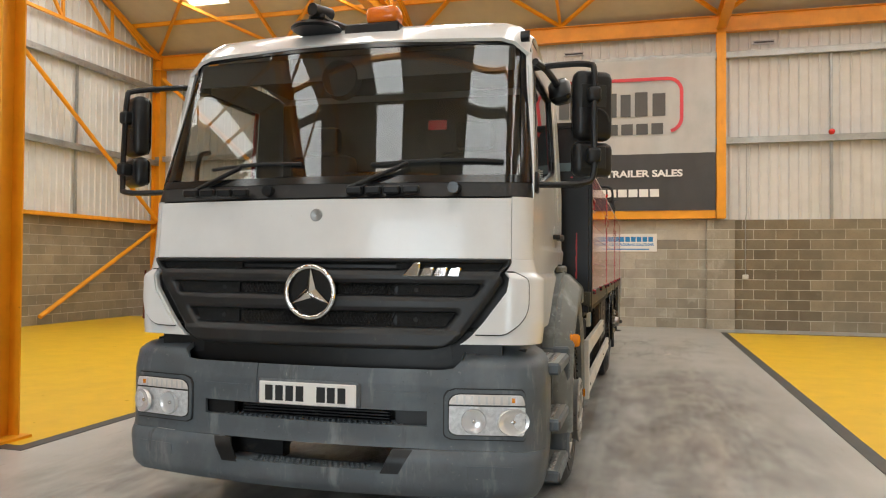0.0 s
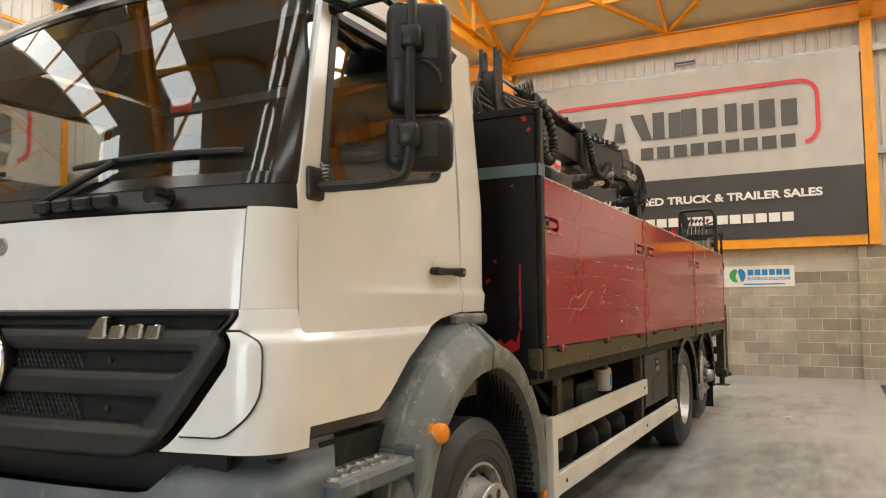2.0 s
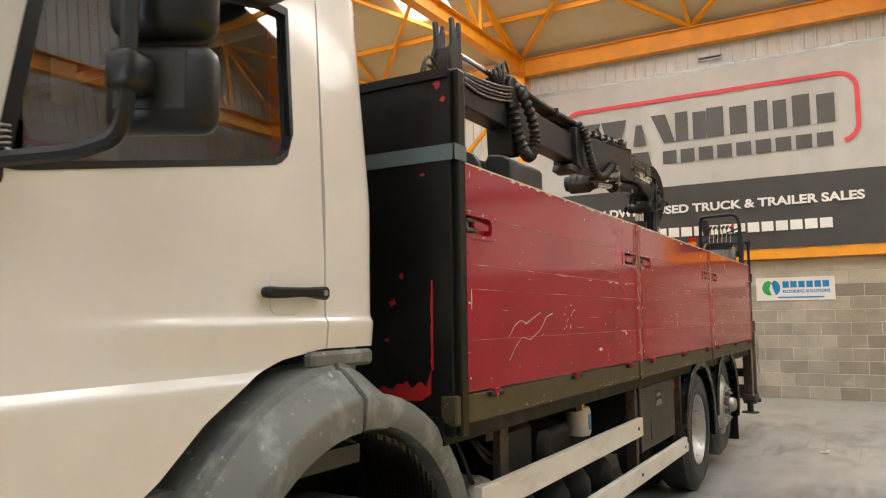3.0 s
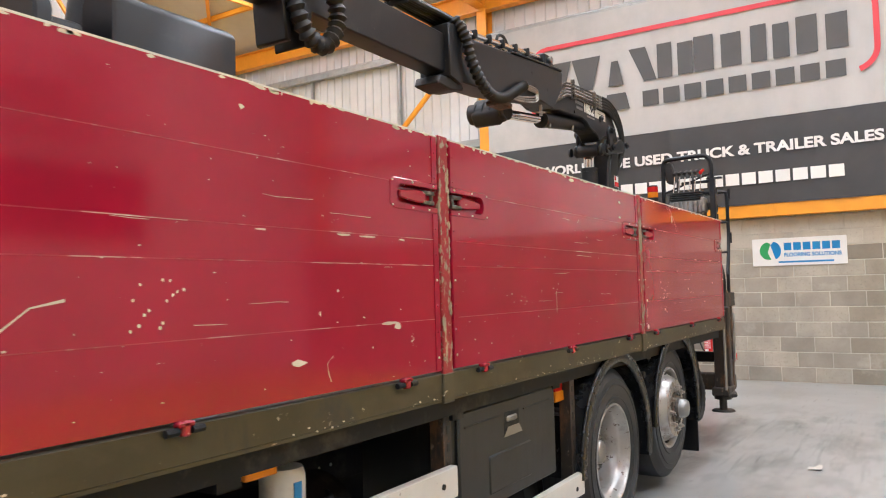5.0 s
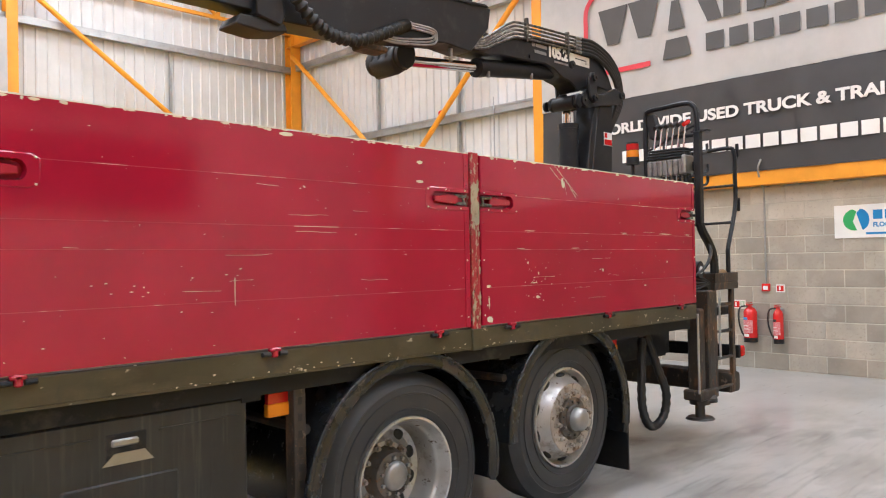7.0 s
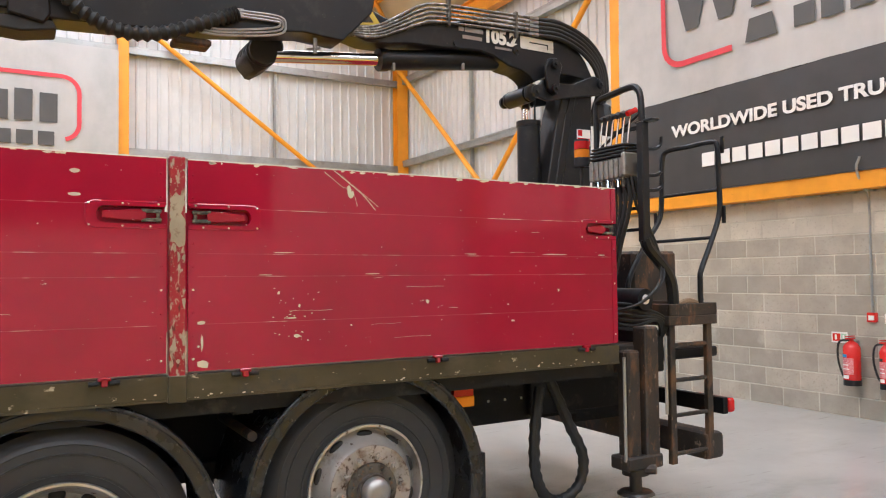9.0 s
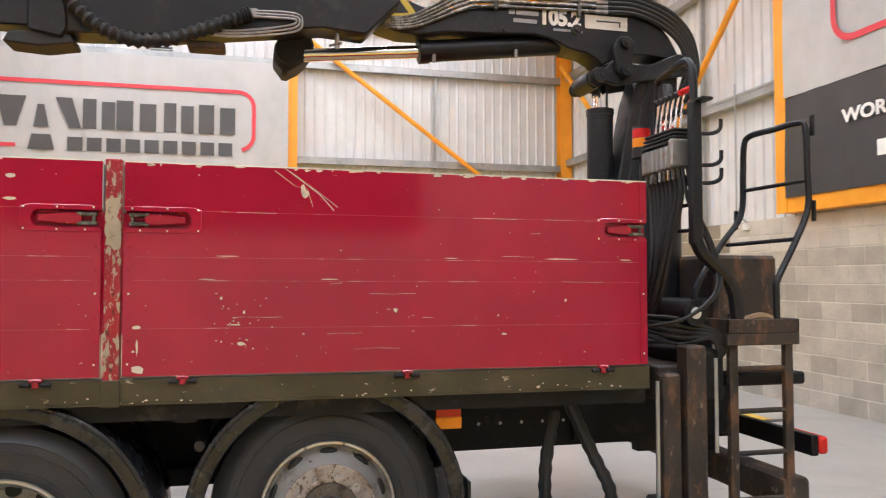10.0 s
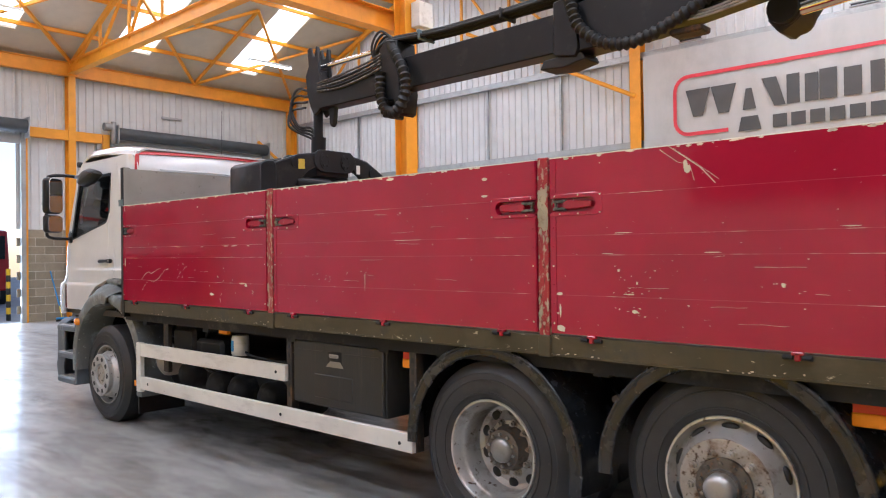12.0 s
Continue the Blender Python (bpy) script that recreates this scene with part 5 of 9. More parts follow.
def tread_plate(s0, s1, z, y_back):
    """A step surface with rows of raised studs."""
    b = bmesh.new()
    n = int((s1 - s0) * 34)
    for j in range(3):
        for i in range(n):
            p = bump_point(lerp(s0, s1, (i + 0.5 + 0.5 * (j % 2)) / (n + 0.5)), z, -0.025 - 0.034 * j)
            rod(b, (p.x, p.y, z - 0.002), (p.x, p.y, z + 0.004), 0.009, 6)
    return b


part("step_shelf", bump_skin(-0.62, 0.62, 0.492, 0.598, 24, 4, 0.0, 0.14), M["plastic"], bumper, "grey studded bumper step", smooth=40)
part("step_studs", tread_plate(-0.5, 0.5, 0.600, 0), M["plastic"], bumper, smooth=0)["kind"] = "stuff"
part("low_studs", tread_plate(-0.33, 0.33, 0.387, 0), M["plastic"], bumper, smooth=0)["kind"] = "stuff"
part("low_shelf", bump_skin(-0.47, 0.47, 0.36, 0.384, 20, 1, -0.01, 0.13), M["plastic"], bumper)
part("bumper_back", boxes((CX - 1.05, 3.80, 0.50, CX + 1.05, 3.86, 0.96)), M["chassis"], truck, smooth=0)
for i in range(5):
    z = 0.602 + i * 0.015
    part("intake_slat", boxes((CX - 0.40, 3.60, z, CX + 0.40, 3.64, z + 0.006)), M["black_plastic"], bumper, smooth=0)
part("tow_beam", boxes((CX - 0.5, 3.66, 0.372, CX - 0.20, 3.74, 0.47), (CX - 0.5, 3.72, 0.52, CX + 0.5, 3.76, 0.66)), M["chassis"], bumper, smooth=0)
plate_mount = part("plate_recess", boxes((CX - 0.277, 3.522, 0.672, CX + 0.277, 3.545, 0.80), bevel=0.01), M["plastic"], bumper)
plate = part("number_plate", boxes((CX - 0.262, 3.512, 0.678, CX + 0.262, 3.521, 0.790), bevel=0.004), M["plate_white"], truck, "white front number plate")
for i, w in enumerate((0.05, 0.05, 0.05, 0.05, 0, 0.055, 0.05, 0.05)):
    if w:
        x = CX - 0.226 + i * 0.056
        part("plate_bar", boxes((x, 3.5095, 0.696, x + w * 0.82, 3.513, 0.772)), M["ink"], plate, smooth=0)
# shade in the gap above the bumper, built as black sheets
part("shadow_panel", boxes((CX - 0.95, 3.70, 0.90, CX + 0.95, 3.72, 1.05)), M["black_plastic"], truck, smooth=0)
part("front_valance", skin(-0.98, 0.98, 0.86, 0.972, 20, 2, -0.07, 0.03), M["black_plastic"], truck)

# ---- steps and front arch
for sgn in (-1, 1):
    xi, xo = CX + sgn * 0.98, CX + sgn * 1.212
    for z, y1 in ((0.885, 4.36), (0.600, 4.36), (0.340, 4.36)):
        st = part("step", boxes((xi, 3.90, z - 0.06, xo, y1, z), bevel=0.012), M["plastic"], truck, "grey cab step")
        part("tread_plate", boxes((min(xi + sgn * 0.012, xo - sgn * 0.014), 3.912, z - 0.004, max(xi + sgn * 0.012, xo - sgn * 0.014), y1 - 0.012, z + 0.002)), M["galv"], st, "punched bright step tread", smooth=0)
        tr = bmesh.new()
        for i in range(3):
            for j in range(7):
                a = xi + sgn * (0.050 + 0.062 * i)
                turned(tr, [(z, 0.022), (z + 0.009, 0.018), (z + 0.009, 0.011), (z + 0.003, 0.010)], (a, 3.94 + 0.058 * j, 0), "z", 10)
        part("tread", tr, M["steel_dull"], st, "raised steel tread studs")["kind"] = "stuff"
    part("step_back", boxes((xi - sgn * 0.02, 3.86, 0.28, xi, 4.36, 1.04)), M["plastic"], truck, smooth=0)
    part("step_side", boxes((CX + sgn * 1.0, 4.36, 0.29, CX + sgn * 1.215, 4.40, 0.92), bevel=0.01), M["plastic"], truck)

    # arch over the front wheel: an outer lip that fans out
    def arch_r(a):
        return steps(math.degrees(a), (78, 0.80), (100, 0.81), (140, 0.775), (188, 0.70))

    # section of the moulding: rolled inner edge, flat outer face, worn slope, flange against the cab
    section = [(0.0, 0.90), (0.0, 1.205), (0.03, 1.222), (0.08, 1.227), (0.46, 1.234), (0.53, 1.229), (0.57, 1.222), (0.86, 1.160), (0.91, 1.150), (0.93, 1.128), (1.0, 1.122), (1.0, 0.96)]

    def arch(u, v, sgn=sgn):
        a = radians(lerp(188, 92, u))
        k, x_ = section[round(v * (len(section) - 1))]
        r = lerp(0.60, arch_r(a), k)
        return Vector((CX + sgn * x_, 5.02 + r * math.cos(a), 0.53 + r * math.sin(a)))
    fl = grid_sheet(bmesh.new(), arch, 30, len(section) - 1, 0.0)
    wa = part("wheel_arch", fl, M["plastic_worn"], truck, "weathered grey wheel arch", smooth=32)

    def arch_end(u, v, sgn=sgn):
        """Rear extension of the arch beyond its seam, its end face slanting forward."""
        k, x_ = section[round(v * (len(section) - 1))]
        a = radians(lerp(91.3, 76.5 + 3.5 * (1 - k), u))
        r = lerp(0.60, arch_r(a) - 0.05 * u * u * k, k) + 0.006
        return Vector((CX + sgn * (x_ + 0.008 - 0.05 * u * k * k), 5.02 + r * math.cos(a), 0.53 + r * math.sin(a)))
    part("arch_extension", grid_sheet(bmesh.new(), arch_end, 8, len(section) - 1, 0.012 * sgn), M["plastic_worn"], wa, smooth=32)
    part("arch_flange", boxes((min(CX + sgn * 1.07, CX + sgn * 1.125), 4.90, 1.325, max(CX + sgn * 1.07, CX + sgn * 1.118), 5.21, 1.378), bevel=0.012), M["plastic_worn"], wa)

    def guard(u, v, sgn=sgn):
        a = radians(lerp(84, -14, u))
        r = 0.645 + 0.10 * v
        return Vector((CX + sgn * (1.20 - 0.02 * (2 * v - 1) ** 2), 5.02 + r * math.cos(a) + 0.03, 0.50 + r * math.sin(a)))
    gm = grid_sheet(bmesh.new(), guard, 16, 3, 0.0)

    def guard_top(u, v, sgn=sgn):
        a = radians(lerp(84, -14, u))
        return Vector((CX + sgn * (1.18 - 0.42 * v), 5.05 + 0.745 * math.cos(a), 0.50 + 0.745 * math.sin(a)))
    grid_sheet(gm, guard_top, 16, 2, 0.0)

    def guard_in(u, v, sgn=sgn):
        a = radians(lerp(80, -14, u))
        return Vector((CX + sgn * (1.18 - 0.42 * v), 5.05 + 0.645 * math.cos(a), 0.50 + 0.645 * math.sin(a)))
    grid_sheet(gm, guard_in, 16, 2, 0.0)
    part("rear_mudguard", gm, M["plastic_worn"], truck, "grey rear half of the front mudguard", smooth=50)
    part("mud_flap", boxes((CX + sgn * 0.72, 5.68, 0.16, CX + sgn * 1.17, 5.70, 0.46), bevel=0.004), M["black_plastic"], truck, "black rubber mud flap")
    b = bmesh.new()
    turned(b, [(sgn * d_, r_) for d_, r_ in ((0.0, 0.046), (0.010, 0.046), (0.012, 0.040), (0.045, 0.037), (0.056, 0.028), (0.060, 0.001))], (CX + sgn * 1.205, 4.50, 0.945), "x", 20)
    part("side_indicator", b, M["amber"], truck, "round amber side indicator", smooth=60)
    part("side_reflector", boxes((CX + sgn * 1.19, 5.68, 0.42, CX + sgn * 1.205, 5.72, 0.47)), M["amber"], truck, smooth=0)
part("side_marker", skin(-1.66, -1.43, 1.07, 1.34, 4, 8, 0.020, 0.008, hw=1.122), M["dark_marker"], truck, "dark red marker lens")
part("side_marker", boxes((CX + 1.055, 3.873, 1.06, CX + 1.112, 3.885, 1.31), bevel=0.004), M["dark_marker"], truck, "dark red marker lens")

# ---- wipers
for u0, u1 in ((-0.78, -0.12), (0.17, 0.98)):
    w = bmesh.new()
    p0 = cab_point(u0 / 0.93, 1.765, 0.03)
    p1 = cab_point(u1 / 0.93, 1.905, 0.03)
    mid = cab_point((u0 + 0.30) / 0.93, 1.895, 0.035)
    rod(w, p0, mid, 0.013, 8)
    wiper = part("wiper", w, M["black_plastic"], truck, "black wiper arm")
    w = bmesh.new()
    a, c = cab_point((u0 + 0.02) / 0.93, 1.885, 0.018), p1
    pts = [cab_point(lerp((u0 + 0.10), u1, k / 6) / 0.93, lerp(1.892, 1.905, k / 6) + 0.012 * math.sin(math.pi * k / 6), 0.016) for k in range(7)]
    tube(w, pts, 0.010, 6, 2)
    part("blade", w, M["hose"], wiper)

# ---- mirrors: two housings on a bent tube, turned towards the driver
for sgn in (1, -1):
    xo = CX + sgn * 1.06
    far = 0.03 if sgn > 0 else 0.17
    mirror = part("mirror_arm", tube(bmesh.new(), [(xo + sgn * 0.03, 3.95, 1.80), (xo + sgn * 0.10, 3.97, 1.80), (xo + sgn * (0.22 + far), 4.02, 1.81), (xo + sgn * (0.275 + far), 4.05, 1.87), (xo + sgn * (0.275 + far), 4.06, 2.15), (xo + sgn * (0.275 + far), 4.08, 2.40),
                                              (xo + sgn * (0.24 + far), 4.10, 2.452), (xo + sgn * 0.12, 4.12, 2.462), (xo - sgn * 0.03, 4.11, 2.45)], 0.017, 8, 5), M["black_plastic"], truck, "black tubular mirror arm")
    for z0, z1, w0, d0 in ((2.05, 2.425, 0.108, 0.10), (1.855, 2.042, 0.112, 0.085)):
        m = Matrix.Translation((xo + sgn * (0.255 + far), 4.16, 0)) @ Matrix.Rotation(radians(31 * sgn), 4, "Z")
        hb = boxes((-w0, -d0 * 0.55, z0, w0, d0 * 0.45, z1), bevel=0.042, seg=3)
        hb.transform(m)
        housing = part("mirror_housing", hb, M["black_plastic"], truck, "black wing mirror housing", smooth=60)
        gb = bmesh.new()
        prism(gb, [(x_ * (w0 - 0.012), (z0 + z1) / 2 + z_ * ((z1 - z0) / 2 - 0.014)) for x_, z_ in ((-1, -0.8), (-0.75, -1), (0.75, -1), (1, -0.8), (1, 0.8), (0.75, 1), (-0.75, 1), (-1, 0.8))], "y", d0 * 0.45 - 0.002, d0 * 0.45 + 0.0015)
        gb.transform(m)
        part("mirror_glass", gb, M["mirror"], housing, smooth=0)
        zc = (z0 + z1) / 2 + (0.045 if z1 > 2.2 else 0.01)
        tx, ty = xo + sgn * (0.275 + far), 4.05 + 0.075 * max(0.0, (zc - 1.87) / 0.53) * 0.4
        rb_ = boxes((-0.088, -d0 * 0.55 - 0.003, zc - 0.062, 0.060, -d0 * 0.55 + 0.006, zc + 0.062), bevel=0.004)
        rb_.transform(m)
        part("mirror_recess", rb_, M["ink"], housing)
        cb = boxes((tx - 0.034, ty - 0.030, zc - 0.040, tx + 0.034, ty + 0.050, zc + 0.040), bevel=0.016, seg=2)
        bmesh.ops.rotate(cb, cent=(tx, ty, zc), matrix=Matrix.Rotation(radians(14 * sgn), 3, "Z"), verts=cb.verts[:])
        part("mirror_clamp", cb, M["black_plastic"], housing, smooth=50)
        if z1 > 2.2:
            wire = [m @ Vector(p) for p in ((0.0, -d0 * 0.55 - 0.004, 2.215), (0.03, -d0 * 0.55 - 0.016, 2.205), (0.058, -d0 * 0.55 - 0.014, 2.180), (0.070, -d0 * 0.55 - 0.010, 2.145))]
            part("mirror_cable", tube(bmesh.new(), wire, 0.004, 6, 4), M["hose"], housing)
    part("mirror_bracket", boxes((xo - 0.035, 3.90, 1.755, xo + 0.035, 3.985, 1.865), bevel=0.014, seg=2), M["black_plastic"], mirror)
    part("bracket_spring", tube(bmesh.new(), [(xo + sgn * 0.035 + 0.012 * math.cos(0.9 * k_), 3.975 + 0.012 * math.sin(0.9 * k_), 1.825 + 0.0017 * k_) for k_ in range(34)], 0.003, 5, 1), M["steel_dull"], mirror)
    part("mirror_bracket", boxes((xo - sgn * 0.06 - 0.03, 4.06, 2.41, xo - sgn * 0.06 + 0.045, 4.16, 2.49), bevel=0.014, seg=2), M["black_plastic"], mirror)
b = bmesh.new()
prism(b, [(4.40, 2.365), (4.425, 2.325), (4.46, 2.315), (4.66, 2.352), (4.755, 2.405), (4.775, 2.432), (4.765, 2.452), (4.66, 2.488), (4.55, 2.492), (4.45, 2.455)], "x", CX + 1.075, CX + 1.20, 0.028)
bmesh.ops.rotate(b, cent=(CX + 1.10, 4.58, 2.42), matrix=Matrix.Rotation(radians(-9), 3, "Y"), verts=b.verts[:])
kerb_mirror = part("kerb_mirror", b, M["black_plastic"], truck, "black kerb mirror above the door window", smooth=50)
part("kerb_mirror_arm", tube(bmesh.new(), [(CX + 1.06, 4.02, 2.462), (CX + 1.10, 4.16, 2.452), (CX + 1.12, 4.34, 2.44), (CX + 1.13, 4.48, 2.43)], 0.019, 8, 4), M["black_plastic"], kerb_mirror)
# roof things
b = bmesh.new()
turned(b, [(0.0, 0.0), (0.0, 0.13), (0.012, 0.145), (0.03, 0.13), (0.045, 0.05), (0.05, 0.0)], (CX - 0.19, 4.0, 2.705), "z", 28)
dish = part("roof_mirror_disc", b, M["black_plastic"], truck, "round black front view mirror")
b = boxes((CX - 0.215, 3.93, 2.745, CX - 0.115, 4.06, 2.80), bevel=0.02)
rod(b, (CX - 0.17, 3.90, 2.80), (CX - 0.13, 4.05, 2.815), 0.036, 12)
rod(b, (CX - 0.15, 4.05, 2.77), (CX - 0.05, 4.20, 2.755), 0.03, 10)
part("roof_mirror_stem", b, M["black_plastic"], dish)
b = boxes((CX - 0.03, 4.025, 2.67, CX + 0.295, 4.165, 2.745), bevel=0.01)
bar = part("beacon_base", b, M["black_plastic"], truck)
part("beacon", boxes((CX + 0.09, 4.03, 2.742, CX + 0.285, 4.16, 2.842), bevel=0.035, seg=3), M["amber_lens"], truck, "orange roof beacon", smooth=60)
part("aerial", rods(((CX - 0.42, 4.5, 2.74), (CX - 0.40, 4.55, 3.3), 0.003), seg=5), M["hose"], truck)
b = bmesh.new()
rod(b, (CX + 0.985, 4.02, 2.60), (CX + 1.03, 4.02, 2.60), 0.03, 12)
part("roof_marker", b, M["black_plastic"], truck)
# a round tax holder and red notice behind the glass
b = bmesh.new()
turned(b, [(0.0, 0.0), (0.0, 0.105), (0.05, 0.12), (0.06, 0.10)], (CX - 0.06, 4.03, 2.44), "y", 28)
part("inner_mirror", b, M["black_plastic"], truck, "round black mirror behind the windscreen")
part("notice", boxes((CX + 0.52, 3.86, 2.09, CX + 0.62, 3.863, 2.14)), M["red_lens"], truck, smooth=0)
# reflection of a wall sign in the door glass, built as a white card
part("door_notice", boxes((CX + 1.045, 4.10, 1.96, CX + 1.047, 4.16, 2.06)), M["plate_white"], truck, "small white patch for a sign reflected in the door window", smooth=0)


# ---- wheels
def wheel(y, kind, sgn, z=0.497):
    """kind: 'front' (convex disc under a cover), 'dished' (twin drive wheel), 'convex' (lift axle)."""
    xo = CX + sgn * (1.17 if kind != "dished" else 1.20)
    wide = 0.29 if kind != "dished" else 0.62
    ax = lambda d: -sgn * d             # depth inward from the outer face
    R = 0.497
    base = new("wheel")
    base.parent = truck
    base.matrix_parent_inverse = Matrix.Translation(-truck.location)
    base.location = (xo, y, z)
    if kind == "front":
        base.scale = (1.0, 0.955, 0.955)
    bpy.context.view_layer.update()
    tagged(base, {"front": "front steering wheel with round-holed cover", "dished": "twin drive wheel with deep dished rim", "convex": "rear wheel with rusty hub"}[kind], "")

    def add(name, bm, material, label="", smooth=40):
        ob = finish(new(name, mesh_from(bm, name)), material, smooth)
        ob.parent = base
        if label:
            ob["label"] = label
        return ob

    t = bmesh.new()
    for k in range(2 if kind == "dished" else 1):
        o = 0.33 * k
        turned(t, [(ax(0.03 + o), 0.285), (ax(0.012 + o), 0.30), (ax(0.004 + o), 0.322), (ax(-0.001 + o), 0.324), (ax(-0.001 + o), 0.329), (ax(0.004 + o), 0.331), (ax(0.0 + o), 0.36), (ax(0.001 + o), 0.395), (ax(-0.003 + o), 0.397), (ax(-0.003 + o), 0.402), (ax(0.003 + o), 0.404), (ax(0.007 + o), 0.432), (ax(0.004 + o), 0.435), (ax(0.007 + o), 0.441), (ax(0.020 + o), 0.458), (ax(0.030 + o), 0.470), (ax(0.045 + o), R - 0.004), (ax(0.07 + o), R),
                   (ax(0.22 + o), R), (ax(0.25 + o), R - 0.006), (ax(0.27 + o), 0.46), (ax(0.285 + o), 0.38), (ax(0.27 + o), 0.29)], (0, 0, 0), "x", 56)
    add("tyre", t, M["rubber"], "worn black tyre")
    g = bmesh.new()
    for d in (0.085, 0.125, 0.165, 0.205):
        turned(g, [(ax(d), R + 0.0015), (ax(d + 0.008), R + 0.0015)], (0, 0, 0), "x", 56)
    add("tread_groove", g, M["ink"])
    rim = bmesh.new()
    if kind == "dished":
        prof = [(ax(0.02), 0.292), (ax(0.012), 0.288), (ax(0.012), 0.278), (ax(0.03), 0.268), (ax(0.06), 0.262), (ax(0.075), 0.252), (ax(0.085), 0.244), (ax(0.17), 0.240), (ax(0.20), 0.232), (ax(0.215), 0.205), (ax(0.205), 0.165), (ax(0.185), 0.150), (ax(0.185), 0.02)]
    elif kind == "front":
        prof = [(ax(0.02), 0.300), (ax(0.008), 0.297), (ax(0.008), 0.286), (ax(0.04), 0.276), (ax(0.085), 0.270), (ax(0.085), 0.262), (ax(0.060), 0.250), (ax(0.020), 0.228), (ax(-0.006), 0.215), (ax(-0.012), 0.20), (ax(-0.012), 0.02)]
    else:
        prof = [(ax(0.02), 0.292), (ax(0.010), 0.289), (ax(0.010), 0.279), (ax(0.040), 0.270), (ax(0.062), 0.262), (ax(0.055), 0.250), (ax(0.022), 0.232), (ax(-0.012), 0.212), (ax(-0.026), 0.200), (ax(-0.026), 0.02)]
    turned(rim, prof, (0, 0, 0), "x", 56)
    add("rim", rim, M["rim_dull"] if kind == "front" else M["rim"], {"front": "silver wheel disc", "dished": "chipped silver dished rim", "convex": "silver and rusty wheel disc"}[kind])
    # hand holes, hub and nuts
    for k in range(10):
        a = 2 * math.pi * (k + 0.5) / 10
        rr, d = {"front": (0.243, 0.048), "dished": (0.198, 0.212), "convex": (0.243, 0.044)}[kind]
        h = bmesh.new()
        bmesh.ops.create_uvsphere(h, u_segments=12, v_segments=6, radius=1.0, matrix=Matrix.Translation((ax(d), rr * math.cos(a), rr * math.sin(a))) @ Matrix.Rotation(a, 4, "X") @ Matrix.Diagonal({"front": (0.020, 0.020, 0.036, 1), "dished": (0.010, 0.031, 0.033, 1), "convex": (0.016, 0.017, 0.040, 1)}[kind]))
        add("hand_hole", h, M["ink"])
    f = {"front": -0.012, "dished": 0.185, "convex": -0.026}[kind]
    hub = bmesh.new()
    if kind == "dished":
        turned(hub, [(ax(f), 0.128), (ax(f - 0.02), 0.122), (ax(f - 0.03), 0.112), (ax(f - 0.07), 0.108), (ax(f - 0.075), 0.098), (ax(f - 0.078), 0.0)], (0, 0, 0), "x", 32)
        add("hub", hub, M["hub_grimy"], "grimy drive hub")
        cap = bmesh.new()
        turned(cap, [(ax(f - 0.077), 0.070), (ax(f - 0.092), 0.067), (ax(f - 0.104), 0.052), (ax(f - 0.110), 0.028), (ax(f - 0.111), 0.0)], (0, 0, 0), "x", 28)
        add("hub_cap", cap, M["steel_dull"], "domed steel hub cap", 60)
        inner_r, inner_f = 0.086, f - 0.078
    elif kind == "convex":
        turned(hub, [(ax(f - 0.001), 0.203), (ax(f - 0.006), 0.200), (ax(f - 0.006), 0.128), (ax(f - 0.002), 0.122)], (0, 0, 0), "x", 40)
        add("nut_flange", hub, M["hub"], "rusty nut flange")
        ring_ = bmesh.new()
        turned(ring_, [(ax(f + 0.004), 0.126), (ax(f - 0.018), 0.122), (ax(f - 0.020), 0.080), (ax(f - 0.040), 0.075), (ax(f - 0.042), 0.0)], (0, 0, 0), "x", 32)
        add("hub", ring_, M["hub_grimy"], "grimy dark hub")
        cap = bmesh.new()
        turned(cap, [(ax(f - 0.040), 0.068), (ax(f - 0.075), 0.065), (ax(f - 0.092), 0.054), (ax(f - 0.099), 0.030), (ax(f - 0.100), 0.0)], (0, 0, 0), "x", 28)
        add("hub_cap", cap, M["steel_dull"], "domed steel grease cap", 60)
        inner_r, inner_f = 0.099, f - 0.019
    else:
        turned(hub, [(ax(f + 0.01), 0.196), (ax(f - 0.022), 0.200), (ax(f - 0.032), 0.210), (ax(f - 0.040), 0.212), (ax(f - 0.046), 0.206), (ax(f - 0.046), 0.118), (ax(f - 0.040), 0.112), (ax(f - 0.020), 0.108)], (0, 0, 0), "x", 40)
        add("hub_cover", hub, M["rim_dull"], "silver nut cover with round holes")
        for k in range(10):
            a = 2 * math.pi * k / 10
            h = bmesh.new()
            rod(h, (ax(f - 0.044), 0.165 * math.cos(a), 0.165 * math.sin(a)), (ax(f - 0.0475), 0.165 * math.cos(a), 0.165 * math.sin(a)), 0.023, 16)
            add("cover_hole", h, M["ink"])
        cap = bmesh.new()
        turned(cap, [(ax(f - 0.015), 0.110), (ax(f - 0.024), 0.104), (ax(f - 0.026), 0.072), (ax(f - 0.038), 0.068), (ax(f - 0.042), 0.055), (ax(f - 0.044), 0.0)], (0, 0, 0), "x", 28)
        add("hub_cap", cap, M["hub"], "rusty hub centre", 50)
    if kind != "front":
        for k in range(10):
            a = 2 * math.pi * k / 10 + 0.1
            rr, f2 = (0.150, f - 0.004) if kind == "convex" else (0.140, f + 0.002)
            n = bmesh.new()
            c = Vector((0, rr * math.cos(a), rr * math.sin(a)))
            rod(n, c + Vector((ax(f2 + 0.002), 0, 0)), c + Vector((ax(f2 - 0.006), 0, 0)), 0.023, 16)
            rod(n, c + Vector((ax(f2 - 0.006), 0, 0)), c + Vector((ax(f2 - 0.026), 0, 0)), 0.0175, 6)
